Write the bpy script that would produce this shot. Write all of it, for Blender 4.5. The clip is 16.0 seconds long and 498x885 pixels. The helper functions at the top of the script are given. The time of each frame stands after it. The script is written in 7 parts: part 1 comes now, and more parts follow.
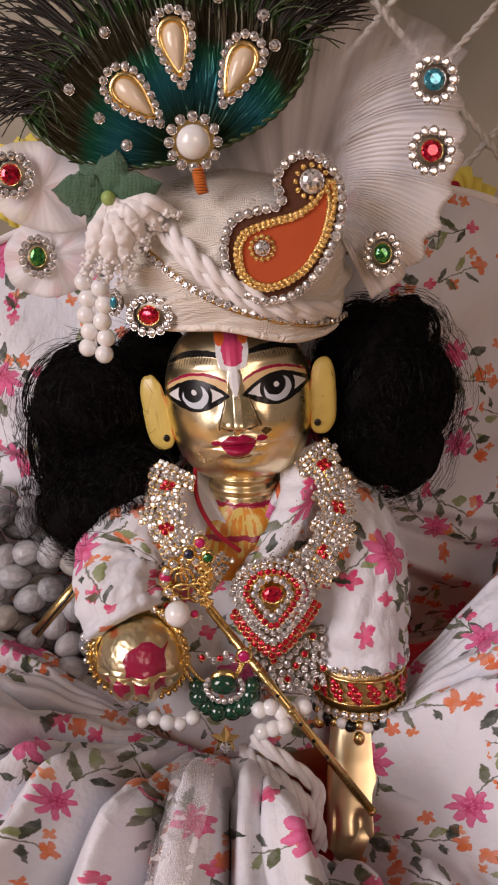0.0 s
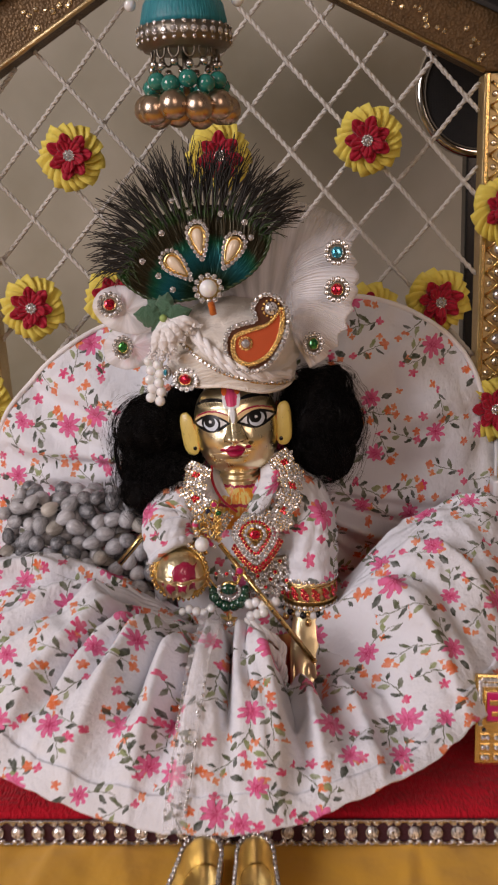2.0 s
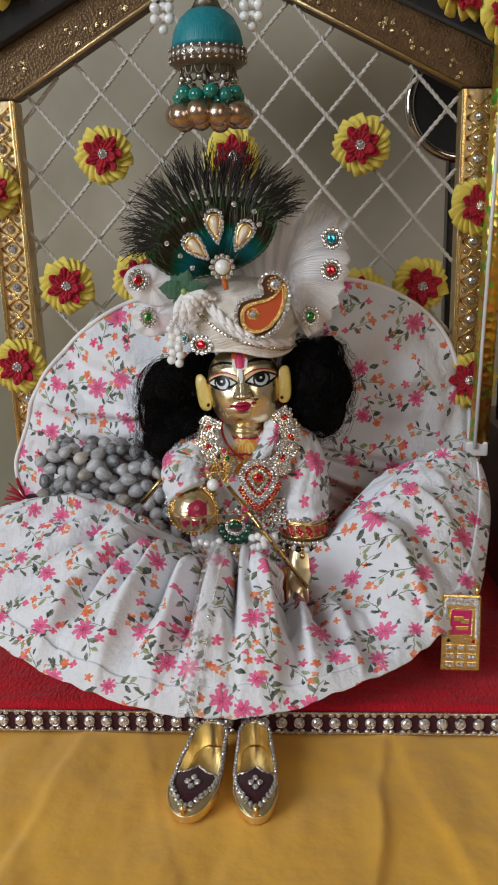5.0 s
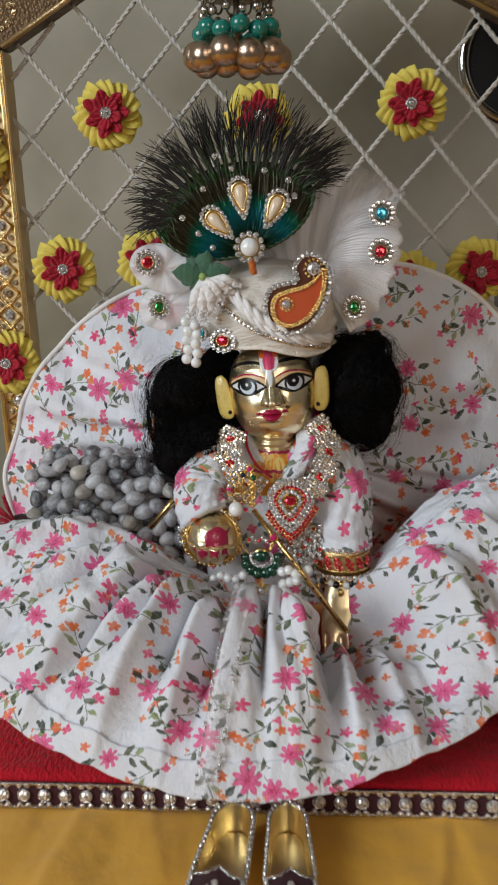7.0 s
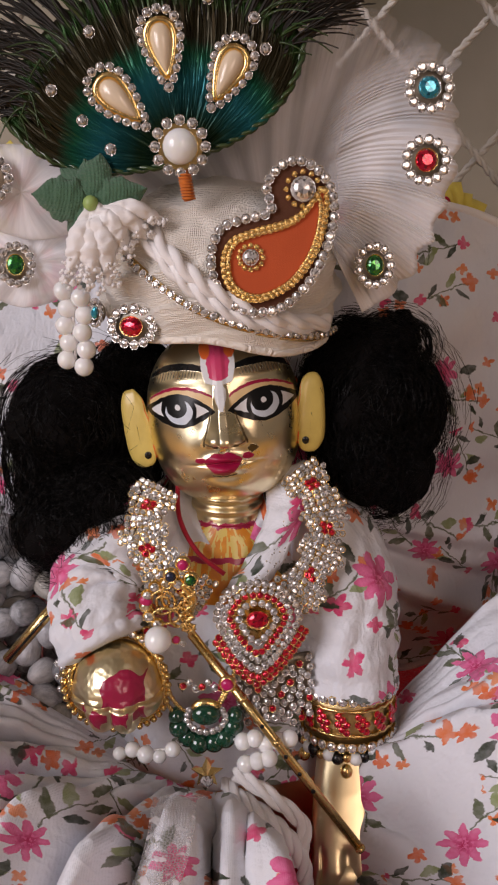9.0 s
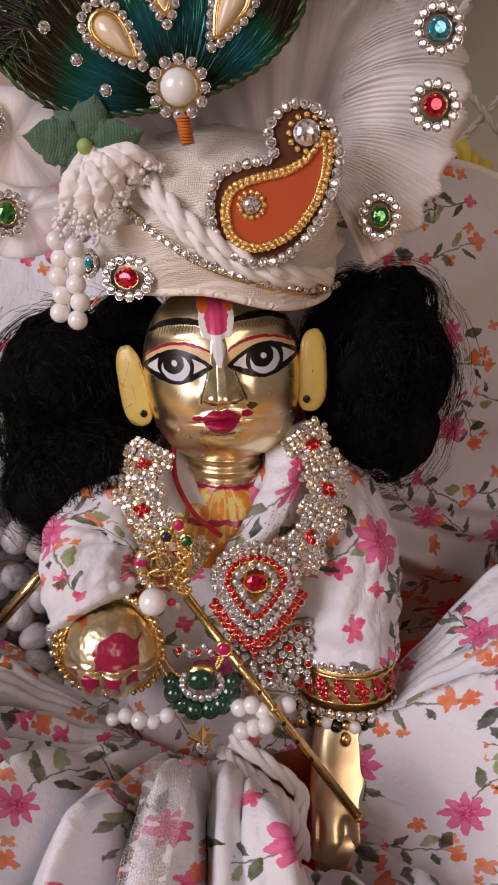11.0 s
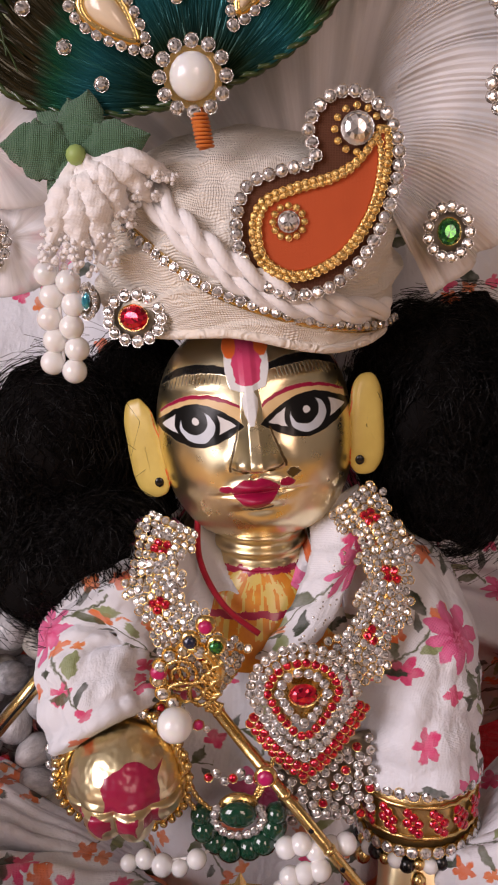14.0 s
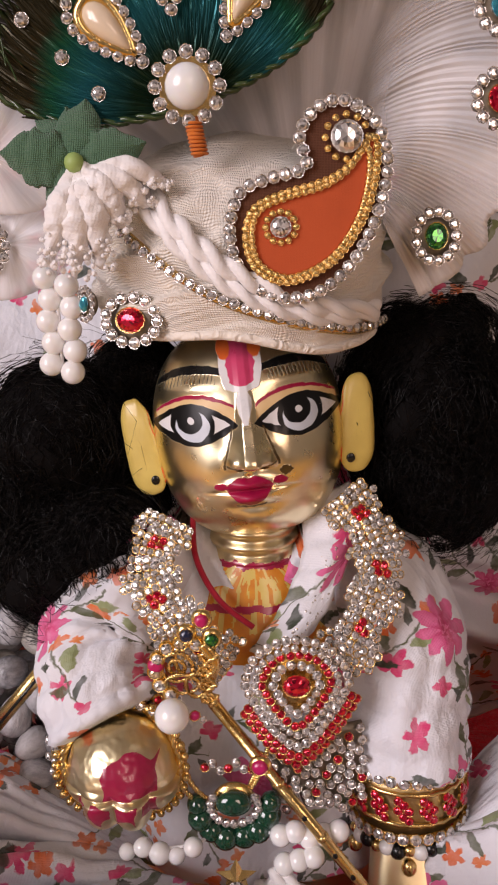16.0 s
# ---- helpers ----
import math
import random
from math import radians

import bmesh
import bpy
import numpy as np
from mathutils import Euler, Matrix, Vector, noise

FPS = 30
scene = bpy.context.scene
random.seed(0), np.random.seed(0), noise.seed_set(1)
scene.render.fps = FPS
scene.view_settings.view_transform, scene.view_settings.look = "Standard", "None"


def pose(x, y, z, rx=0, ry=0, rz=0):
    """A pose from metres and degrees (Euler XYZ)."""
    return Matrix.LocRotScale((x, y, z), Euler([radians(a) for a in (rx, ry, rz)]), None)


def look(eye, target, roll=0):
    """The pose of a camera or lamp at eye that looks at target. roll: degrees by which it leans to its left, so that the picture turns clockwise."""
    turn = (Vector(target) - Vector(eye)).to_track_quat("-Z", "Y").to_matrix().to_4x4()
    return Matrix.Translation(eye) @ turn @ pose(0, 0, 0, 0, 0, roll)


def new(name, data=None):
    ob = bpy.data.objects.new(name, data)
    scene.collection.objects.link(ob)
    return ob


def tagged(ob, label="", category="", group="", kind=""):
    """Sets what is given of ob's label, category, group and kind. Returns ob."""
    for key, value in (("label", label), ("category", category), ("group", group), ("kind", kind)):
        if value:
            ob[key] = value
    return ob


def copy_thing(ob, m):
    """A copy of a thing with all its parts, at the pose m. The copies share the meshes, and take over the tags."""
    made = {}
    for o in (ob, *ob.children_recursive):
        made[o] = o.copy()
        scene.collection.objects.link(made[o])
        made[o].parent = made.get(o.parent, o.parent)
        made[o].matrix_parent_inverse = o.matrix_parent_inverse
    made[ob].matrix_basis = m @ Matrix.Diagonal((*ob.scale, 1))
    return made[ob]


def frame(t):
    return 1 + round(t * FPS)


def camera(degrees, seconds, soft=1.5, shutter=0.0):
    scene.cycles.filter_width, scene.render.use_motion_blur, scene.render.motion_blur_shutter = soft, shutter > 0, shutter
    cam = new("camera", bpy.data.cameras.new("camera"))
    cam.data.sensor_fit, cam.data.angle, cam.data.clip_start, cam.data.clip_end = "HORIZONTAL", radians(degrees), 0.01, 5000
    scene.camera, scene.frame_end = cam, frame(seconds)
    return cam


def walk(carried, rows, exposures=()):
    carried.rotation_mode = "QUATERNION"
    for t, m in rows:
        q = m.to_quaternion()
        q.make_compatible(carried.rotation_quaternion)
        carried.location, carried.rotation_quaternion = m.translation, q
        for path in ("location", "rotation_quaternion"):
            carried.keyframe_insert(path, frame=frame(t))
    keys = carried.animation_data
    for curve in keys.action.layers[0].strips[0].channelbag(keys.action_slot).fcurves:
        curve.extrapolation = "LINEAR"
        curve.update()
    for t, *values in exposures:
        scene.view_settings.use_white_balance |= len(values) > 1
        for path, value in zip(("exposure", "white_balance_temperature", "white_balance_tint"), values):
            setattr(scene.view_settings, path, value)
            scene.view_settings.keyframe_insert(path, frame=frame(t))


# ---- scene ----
cam = camera(30.9, 16.0, soft=2.0, shutter=0.4)
METRES, EYE, TILT, LEAN, TURN = 0.51, 0.175, -16.5, 1.0, 1.0
ROWS = [
    (0.0, 0.0, 0.0, 0.0, 0.0, 0.0, 0.0),
    (0.5, -0.0033, -0.0073, 0.0038, 0.08, 0.01, -1.36),
    (1.0, -0.0023, -0.0387, 0.0113, 0.97, 0.85, -1.19),
    (1.5, 0.0114, -0.162, -0.0096, 1.41, 2.42, -0.07),
    (2.0, 0.0248, -0.2763, -0.0238, 1.78, 2.6, 0.53),
    (2.5, 0.0164, -0.3287, -0.0423, 1.94, 2.97, -0.72),
    (3.0, 0.0139, -0.3846, -0.0505, 1.79, 3.08, -0.71),
    (3.5, 0.022, -0.4067, -0.0539, 1.76, 3.08, -0.72),
    (4.0, 0.0242, -0.3995, -0.0543, 1.37, 3.01, -0.69),
    (6.5, 0.0204, -0.3203, -0.0733, 2.66, 2.84, -0.2),
    (7.0, 0.0039, -0.2638, -0.0419, 2.14, 2.03, -0.84),
    (7.5, -0.0085, -0.1788, -0.0203, 1.08, 1.97, -0.56),
    (8.0, 0.0064, -0.0887, -0.015, -0.92, 1.85, -0.23),
    (8.5, -0.0009, -0.0189, -0.0062, -1.41, 1.76, -0.43),
    (9.0, -0.0033, 0.0146, -0.0021, -1.48, 1.49, -0.46),
    (11.5, -0.0037, 0.0311, -0.0103, -1.54, 0.38, -1.08),
    (12.0, -0.0125, 0.0489, 0.0131, -0.28, 0.9, -1.12),
    (12.5, -0.0117, 0.0917, 0.0128, -0.13, 1.34, -0.66),
    (13.0, -0.0061, 0.0977, 0.0054, -0.12, 1.72, 0.15),
    (13.5, -0.0056, 0.0954, 0.0048, -0.07, 1.77, 0.4),
    (14.0, -0.0065, 0.0911, 0.0054, -0.09, 1.74, 0.46),
    (14.5, -0.0063, 0.0879, 0.0053, -0.06, 1.67, 0.5),
    (15.0, -0.0066, 0.0836, 0.0062, -0.47, 1.71, 0.58),
    (15.5, -0.0073, 0.0824, 0.006, -0.5, 1.68, 0.62),
    (16.0, -0.0068, 0.0837, 0.005, -0.53, 1.69, 0.67),
]
walk(cam, [(t, pose(0, 0, EYE, TILT, LEAN, TURN) @ pose(METRES * x, METRES * y, METRES * z, 90 + pitch, roll, yaw)) for t, x, y, z, yaw, pitch, roll in ROWS],
     exposures=[(0.0, -0.2, 8400, 37), (2.0, -0.26, 8200, 32), (3.0, -0.22, 7300, 19), (7.2, -0.26, 7150, 14), (8.0, -0.28, 7050, 17), (9.0, -0.29, 7950, 32), (11.5, -0.18, 8150, 37), (16.0, 0.0, 8250, 37)])

# ---- world and lights ----
world = bpy.data.worlds.new("room_air")
scene.world = world
world.use_nodes = True
world.node_tree.nodes["Background"].inputs[0].default_value = (0.75, 0.85, 1.0, 1)
world.node_tree.nodes["Background"].inputs[1].default_value = 0.17


def area_light(name, eye, target, w, h, watts, colour):
    data = bpy.data.lights.new(name, "AREA")
    data.shape, data.size, data.size_y, data.energy, data.color = "RECTANGLE", w, h, watts, colour
    ob = new(name, data)
    ob.matrix_world = look(eye, target)
    return ob


area_light("window_daylight", (-1.36, -1.1, 0.8), (0.0, 0.15, 0.1), 1.0, 1.1, 36, (0.74, 0.88, 1.0))
area_light("door_daylight", (0.6, -1.9, 0.75), (0.0, 0.15, 0.1), 0.6, 1.2, 10, (1.0, 0.93, 0.86))


# ---- materials ----
class Nodes:
    """A few short names for building node materials."""

    def __init__(self, name):
        self.mat = bpy.data.materials.new(name)
        self.mat.use_nodes = True
        self.t = self.mat.node_tree
        self.b = self.t.nodes["Principled BSDF"]
        self.out = self.t.nodes["Material Output"]

    def link(self, value, socket):
        if isinstance(value, bpy.types.NodeSocket):
            self.t.links.new(value, socket)
        else:
            socket.default_value = value

    def m(self, op, a, b=0.0, c=0.0, clamp=False):
        n = self.t.nodes.new("ShaderNodeMath")
        n.operation, n.use_clamp = op, clamp
        for i, v in enumerate((a, b, c)):
            self.link(v, n.inputs[i])
        return n.outputs[0]

    def v(self, op, a, b=(0, 0, 0), scale=1.0):
        n = self.t.nodes.new("ShaderNodeVectorMath")
        n.operation = op
        self.link(a, n.inputs[0])
        self.link(b, n.inputs[1])
        if op == "SCALE":
            self.link(scale, n.inputs["Scale"])
        return n.outputs["Value"] if op in ("LENGTH", "DOT_PRODUCT", "DISTANCE") else n.outputs["Vector"]

    def mix(self, fac, a, b):
        n = self.t.nodes.new("ShaderNodeMix")
        n.data_type = "RGBA"
        self.link(fac, n.inputs[0])
        self.link(a, n.inputs[6])
        self.link(b, n.inputs[7])
        return n.outputs[2]

    def noise(self, vec, scale, detail=3.0, rough=0.5):
        n = self.t.nodes.new("ShaderNodeTexNoise")
        self.link(vec, n.inputs["Vector"])
        n.inputs["Scale"].default_value, n.inputs["Detail"].default_value, n.inputs["Roughness"].default_value = scale, detail, rough
        return n.outputs[0]

    def voronoi(self, vec, scale, feature="F1", dims="3D", rand=1.0):
        n = self.t.nodes.new("ShaderNodeTexVoronoi")
        n.feature, n.voronoi_dimensions = feature, dims
        self.link(vec, n.inputs["Vector"])
        n.inputs["Scale"].default_value, n.inputs["Randomness"].default_value = scale, rand
        return n

    def wave(self, vec, scale, distort=0.0, axis="X"):
        n = self.t.nodes.new("ShaderNodeTexWave")
        n.bands_direction = axis
        self.link(vec, n.inputs["Vector"])
        n.inputs["Scale"].default_value, n.inputs["Distortion"].default_value = scale, distort
        return n.outputs["Fac"]

    def ramp(self, fac, stops):
        n = self.t.nodes.new("ShaderNodeValToRGB")
        self.link(fac, n.inputs[0])
        e = n.color_ramp.elements
        while len(e) < len(stops):
            e.new(0.5)
        for el, (p, c) in zip(e, stops):
            el.position, el.color = p, (*c, 1) if len(c) == 3 else c
        return n.outputs[0]

    def coords(self, which="Object"):
        return self.t.nodes.new("ShaderNodeTexCoord").outputs[which]

    def bump(self, height, strength, distance):
        n = self.t.nodes.new("ShaderNodeBump")
        n.inputs["Strength"].default_value, n.inputs["Distance"].default_value = strength, distance
        self.link(height, n.inputs["Height"])
        self.t.links.new(n.outputs[0], self.b.inputs["Normal"])

    def set(self, **kw):
        names = {"colour": "Base Color", "metal": "Metallic", "rough": "Roughness", "coat": "Coat Weight", "coat_rough": "Coat Roughness",
                 "sheen": "Sheen Weight", "alpha": "Alpha", "ior": "IOR", "trans": "Transmission Weight", "spec": "Specular IOR Level",
                 "sss": "Subsurface Weight"}
        for k, val in kw.items():
            if isinstance(val, tuple) and len(val) == 3:
                val = (*val, 1)
            self.link(val, self.b.inputs[names[k]])
        return self.mat


def flat2(n, uv):
    """The two map coordinates alone."""
    return n.v("MULTIPLY", uv, (1, 1, 0))


def print_layer(n, uv, cell, shift, prob, rand=0.9):
    """Scattered motifs: local x, y in metres (turned at random), radius, angle and the motif's presence."""
    q = n.v("ADD", n.v("SCALE", uv, scale=1 / cell), shift)
    vor = n.voronoi(q, 1.0, "F1", "2D", rand)
    loc = n.v("SCALE", n.v("SUBTRACT", q, vor.outputs["Position"]), scale=cell)
    sep = n.t.nodes.new("ShaderNodeSeparateXYZ")
    n.t.links.new(loc, sep.inputs[0])
    col = n.t.nodes.new("ShaderNodeSeparateColor")
    n.t.links.new(vor.outputs["Color"], col.inputs[0])
    ang = n.m("ADD", n.m("ARCTAN2", sep.outputs[1], sep.outputs[0]), n.m("MULTIPLY", col.outputs[1], 6.28))
    rad = n.v("LENGTH", loc)
    here = n.m("LESS_THAN", col.outputs[0], prob)
    return rad, ang, here, col.outputs[2]


def petal_mask(n, rad, ang, here, size, petals, inner):
    reach = n.m("MULTIPLY", n.m("ADD", inner, n.m("MULTIPLY", n.m("ABSOLUTE", n.m("COSINE", n.m("MULTIPLY", ang, petals / 2))), 1 - inner)), size)
    return n.m("MULTIPLY", n.m("MULTIPLY", n.m("SUBTRACT", reach, rad), 1 / 0.00025, clamp=True), here)


def sprig_leaf(n, lx, ly, cx, cy, length, width, turn):
    """A pointed leaf at cx, cy of a sprig, turned by degrees."""
    c, s = math.cos(radians(turn)), math.sin(radians(turn))
    dx, dy = n.m("SUBTRACT", lx, cx), n.m("SUBTRACT", ly, cy)
    p = n.m("ADD", n.m("MULTIPLY", dx, c / length), n.m("MULTIPLY", dy, s / length))
    q = n.m("SUBTRACT", n.m("MULTIPLY", dy, c), n.m("MULTIPLY", dx, s))
    w = n.m("MULTIPLY", n.m("SUBTRACT", 1.0, n.m("MULTIPLY", p, p)), width)
    return n.m("MULTIPLY", n.m("SUBTRACT", w, n.m("ABSOLUTE", q)), 1 / 0.00022, clamp=True)


def sprig_spot(n, lx, ly, cx, cy, size, petals):
    """A small blossom at cx, cy of a sprig."""
    dx, dy = n.m("SUBTRACT", lx, cx), n.m("SUBTRACT", ly, cy)
    r = n.m("SQRT", n.m("ADD", n.m("MULTIPLY", dx, dx), n.m("MULTIPLY", dy, dy)))
    return petal_mask(n, r, n.m("ARCTAN2", dy, dx), 1.0, size, petals, 0.55)


def sprig_stem(n, lx, ly, start, end, sway):
    """A thin bending stalk from start to end along the sprig."""
    line = n.m("MULTIPLY", n.m("SINE", n.m("MULTIPLY", lx, 240.0)), sway)
    on = n.m("MULTIPLY", n.m("SUBTRACT", 0.00027, n.m("ABSOLUTE", n.m("SUBTRACT", ly, line))), 1 / 0.0002, clamp=True)
    return n.m("MULTIPLY", on, n.m("MULTIPLY", n.m("GREATER_THAN", lx, start), n.m("LESS_THAN", lx, end)))


def floral_cotton():
    n = Nodes("floral_cotton")
    uv = flat2(n, n.coords("UV"))
    n.noise(uv, 160, 2)
    uvw = n.v("ADD", uv, n.v("SCALE", n.v("SUBTRACT", n.t.nodes[-1].outputs[1], (0.5, 0.5, 0.5)), scale=0.0024))
    n.noise(uv, 900, 2)
    uvw = n.v("ADD", uvw, n.v("SCALE", n.v("SUBTRACT", n.t.nodes[-1].outputs[1], (0.5, 0.5, 0.5)), scale=0.0012))
    uvw = flat2(n, uvw)
    wash = n.m("ADD", 0.5, n.m("MULTIPLY", n.noise(uv, 420, 3), 0.8), clamp=True)
    white = n.mix(n.noise(uv, 60, 4), (0.79, 0.81, 0.865, 1), (0.72, 0.735, 0.785, 1))
    col = white
    olive, dark, light = (0.1, 0.12, 0.06, 1), (0.045, 0.06, 0.04, 1), (0.27, 0.33, 0.15, 1)

    def lay(mask, here, tint):
        nonlocal col
        col = n.mix(n.m("MULTIPLY", n.m("MULTIPLY", mask, here), wash), col, tint)
    # loose dabs, then sprigs of orange blossom, then the pink flowers with their stalks
    for cell, shift, prob, size, petals, tint in ((0.0135, (1.7, 4.9, 0), 0.42, 0.0017, 4, (0.84, 0.22, 0.07, 1)), (0.016, (8.8, 1.3, 0), 0.34, 0.0024, 5, (0.8, 0.07, 0.2, 1))):
        rad, ang, here, rnd = print_layer(n, uvw, cell, shift, prob)
        lay(petal_mask(n, rad, ang, 1.0, size, petals, 0.45), here, tint)
    for cell, shift, prob, big in ((0.0152, (5.3, 2.6, 0), 0.9, False), (0.0218, (2.3, 6.1, 0), 0.97, True)):
        rad, ang, here, rnd = print_layer(n, uvw, cell, shift, prob, 0.75)
        lx, ly = n.m("MULTIPLY", rad, n.m("COSINE", ang)), n.m("MULTIPLY", rad, n.m("SINE", ang))
        if big:
            lay(sprig_stem(n, lx, ly, 0.003, 0.0128, 0.0014), here, olive)
            for cx, cy, length, width, turn, tint in ((0.0066, 0.003, 0.0026, 0.0011, 55, olive), (0.0082, -0.0012, 0.0022, 0.0009, -50, dark), (0.0103, 0.0026, 0.0021, 0.001, 40, light), (0.0122, -0.0012, 0.0022, 0.001, -20, olive), (-0.0066, -0.0018, 0.0025, 0.0012, 25, dark)):
                lay(sprig_leaf(n, lx, ly, cx, cy, length, width, turn), here, tint)
            lay(sprig_spot(n, lx, ly, -0.0075, 0.0035, 0.002, 5), here, (0.82, 0.17, 0.05, 1))
            size = n.m("MULTIPLY", n.m("ADD", 0.8, n.m("MULTIPLY", rnd, 0.4)), 0.0045)
            mask = petal_mask(n, rad, ang, 1.0, size, 8, 0.5)
            streak = n.m("MULTIPLY", n.m("ABSOLUTE", n.m("COSINE", n.m("MULTIPLY", ang, 4))), 0.6)
            pink = n.mix(n.m("MULTIPLY", n.m("ADD", streak, n.noise(uv, 600, 3)), 0.62, clamp=True), (0.68, 0.035, 0.16, 1), (0.88, 0.24, 0.44, 1))
            core = n.m("MULTIPLY", n.m("SUBTRACT", 1.0, n.m("MULTIPLY", rad, 1 / 0.0021), clamp=True), n.m("GREATER_THAN", n.noise(uv, 1500, 1), 0.47))
            pink = n.mix(core, pink, (0.56, 0.02, 0.1, 1))
            col = n.mix(n.m("MULTIPLY", n.m("MULTIPLY", mask, here), n.m("ADD", 0.15, wash, clamp=True)), col, pink)
        else:
            lay(sprig_stem(n, lx, ly, -0.0062, 0.0058, 0.001), here, olive)
            for cx, cy, length, width, turn, tint in ((-0.0035, 0.0006, 0.0021, 0.0008, 50, dark), (-0.001, -0.0022, 0.0023, 0.0009, -50, olive), (0.0018, 0.0022, 0.0022, 0.001, 45, light), (0.0042, -0.0012, 0.0018, 0.0007, -40, dark)):
                lay(sprig_leaf(n, lx, ly, cx, cy, length, width, turn), here, tint)
            for cx, cy, size, tint in ((0.0066, 0.0016, 0.0021, (0.84, 0.2, 0.06, 1)), (0.0048, 0.0042, 0.0015, (0.84, 0.26, 0.09, 1)), (-0.0067, -0.0012, 0.0018, (0.8, 0.08, 0.2, 1))):
                lay(sprig_spot(n, lx, ly, cx, cy, size, 4), here, tint)
    weave = n.m("ADD", n.wave(uv, 1700, 0.6, "X"), n.wave(uv, 1700, 0.6, "Y"))
    crease = n.m("ABSOLUTE", n.m("SUBTRACT", n.noise(uv, 55, 3), 0.5))
    fine = n.m("ABSOLUTE", n.m("SUBTRACT", n.noise(n.v("MULTIPLY", uv, (1.0, 0.6, 1.0)), 150, 3, 0.6), 0.5))
    ripple = n.m("ADD", n.m("MULTIPLY", crease, -3.4), n.m("MULTIPLY", fine, -1.9))
    n.bump(n.m("ADD", n.m("ADD", n.m("MULTIPLY", weave, 0.025), n.m("MULTIPLY", n.noise(uv, 200, 4, 0.62), 0.7)), ripple), 0.6, 0.0014)
    return n.set(colour=col, rough=0.85, sheen=0.15, spec=0.25)


def cloth(name, colour, dark, scale=2200.0, rough=0.85, strength=0.3, sheen=0.2):
    n = Nodes(name)
    p = n.coords("Object")
    n.bump(n.m("ADD", n.m("MULTIPLY", n.m("ADD", n.wave(p, scale / 2, 1.0, "X"), n.wave(p, scale / 2, 1.0, "Z")), 0.4), n.noise(p, 500, 4)), strength, 0.0005)
    return n.set(colour=n.mix(n.noise(p, 90, 5, 0.6), (*colour, 1), (*dark, 1)), rough=rough, sheen=sheen, spec=0.25)


def metal(name, colour, dark, rough=0.25, grain=300.0, strength=0.08):
    n = Nodes(name)
    p = n.coords("Object")
    f = n.noise(p, grain, 4, 0.6)
    n.bump(f, strength, 0.0004)
    return n.set(colour=n.mix(n.noise(p, grain / 5, 3), (*colour, 1), (*dark, 1)), metal=1.0, rough=n.m("ADD", rough - 0.06, n.m("MULTIPLY", f, 0.14)))


COATS = {}


def gloss(name, colour, dark, rough=0.25, coat=0.3, scale=200.0, sss=0.0, spec=0.5):
    COATS[name] = (colour, dark)
    n = Nodes(name)
    p = n.coords("Object")
    n.bump(n.noise(p, scale * 3, 3), 0.06, 0.0003)
    return n.set(colour=n.mix(n.noise(p, scale, 4), (*colour, 1), (*dark, 1)), rough=rough, coat=coat, coat_rough=0.1, sss=sss, spec=spec)


def stone(name, colour, dark):
    """Foil-backed cut glass: sparkle is put into the colour, each facet randomly dark to bright."""
    n = Nodes(name)
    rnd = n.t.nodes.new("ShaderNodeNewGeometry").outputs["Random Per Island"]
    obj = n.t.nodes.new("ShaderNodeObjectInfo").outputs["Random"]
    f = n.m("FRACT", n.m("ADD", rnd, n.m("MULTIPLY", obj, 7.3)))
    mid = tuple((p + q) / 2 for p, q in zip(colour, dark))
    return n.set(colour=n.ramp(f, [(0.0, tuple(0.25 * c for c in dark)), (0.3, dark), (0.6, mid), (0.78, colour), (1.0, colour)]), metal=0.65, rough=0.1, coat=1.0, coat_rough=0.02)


def velvet_mat():
    n = Nodes("red_velvet")
    p = n.coords("Object")
    s = n.noise(n.v("MULTIPLY", p, (1, 0.5, 1)), 900, 3)
    n.bump(n.m("ADD", s, n.m("MULTIPLY", n.noise(p, 70, 4), 1.5)), 0.9, 0.0014)
    return n.set(colour=n.mix(n.noise(n.v("MULTIPLY", p, (1, 2.5, 1)), 120, 4), (0.72, 0.014, 0.03, 1), (0.42, 0.007, 0.015, 1)), rough=0.75, sheen=0.12, spec=0.12)


def yellow_mat():
    n = Nodes("yellow_satin_cloth")
    p = n.coords("Object")
    f = n.noise(n.v("MULTIPLY", p, (1.6, 1, 1)), 22, 2.5, 0.45)
    n.bump(n.m("ADD", f, n.m("ADD", n.m("MULTIPLY", n.noise(p, 110, 3), 0.16), n.m("MULTIPLY", n.noise(p, 2500, 1), 0.006))), 0.55, 0.007)
    return n.set(colour=n.mix(f, (0.94, 0.5, 0.06, 1), (0.8, 0.39, 0.04, 1)), rough=0.62, sheen=0.3, spec=0.3)


def wall_mat(name, colour, dark, scale=4.0, contrast=1.0):
    n = Nodes(name)
    p = n.coords("Object")
    n.bump(n.noise(p, 90, 5), 0.15, 0.002)
    return n.set(colour=n.mix(n.m("ADD", 0.5, n.m("MULTIPLY", n.m("SUBTRACT", n.noise(p, scale, 5, 0.5), 0.5), contrast), clamp=True), (*colour, 1), (*dark, 1)), rough=0.8)


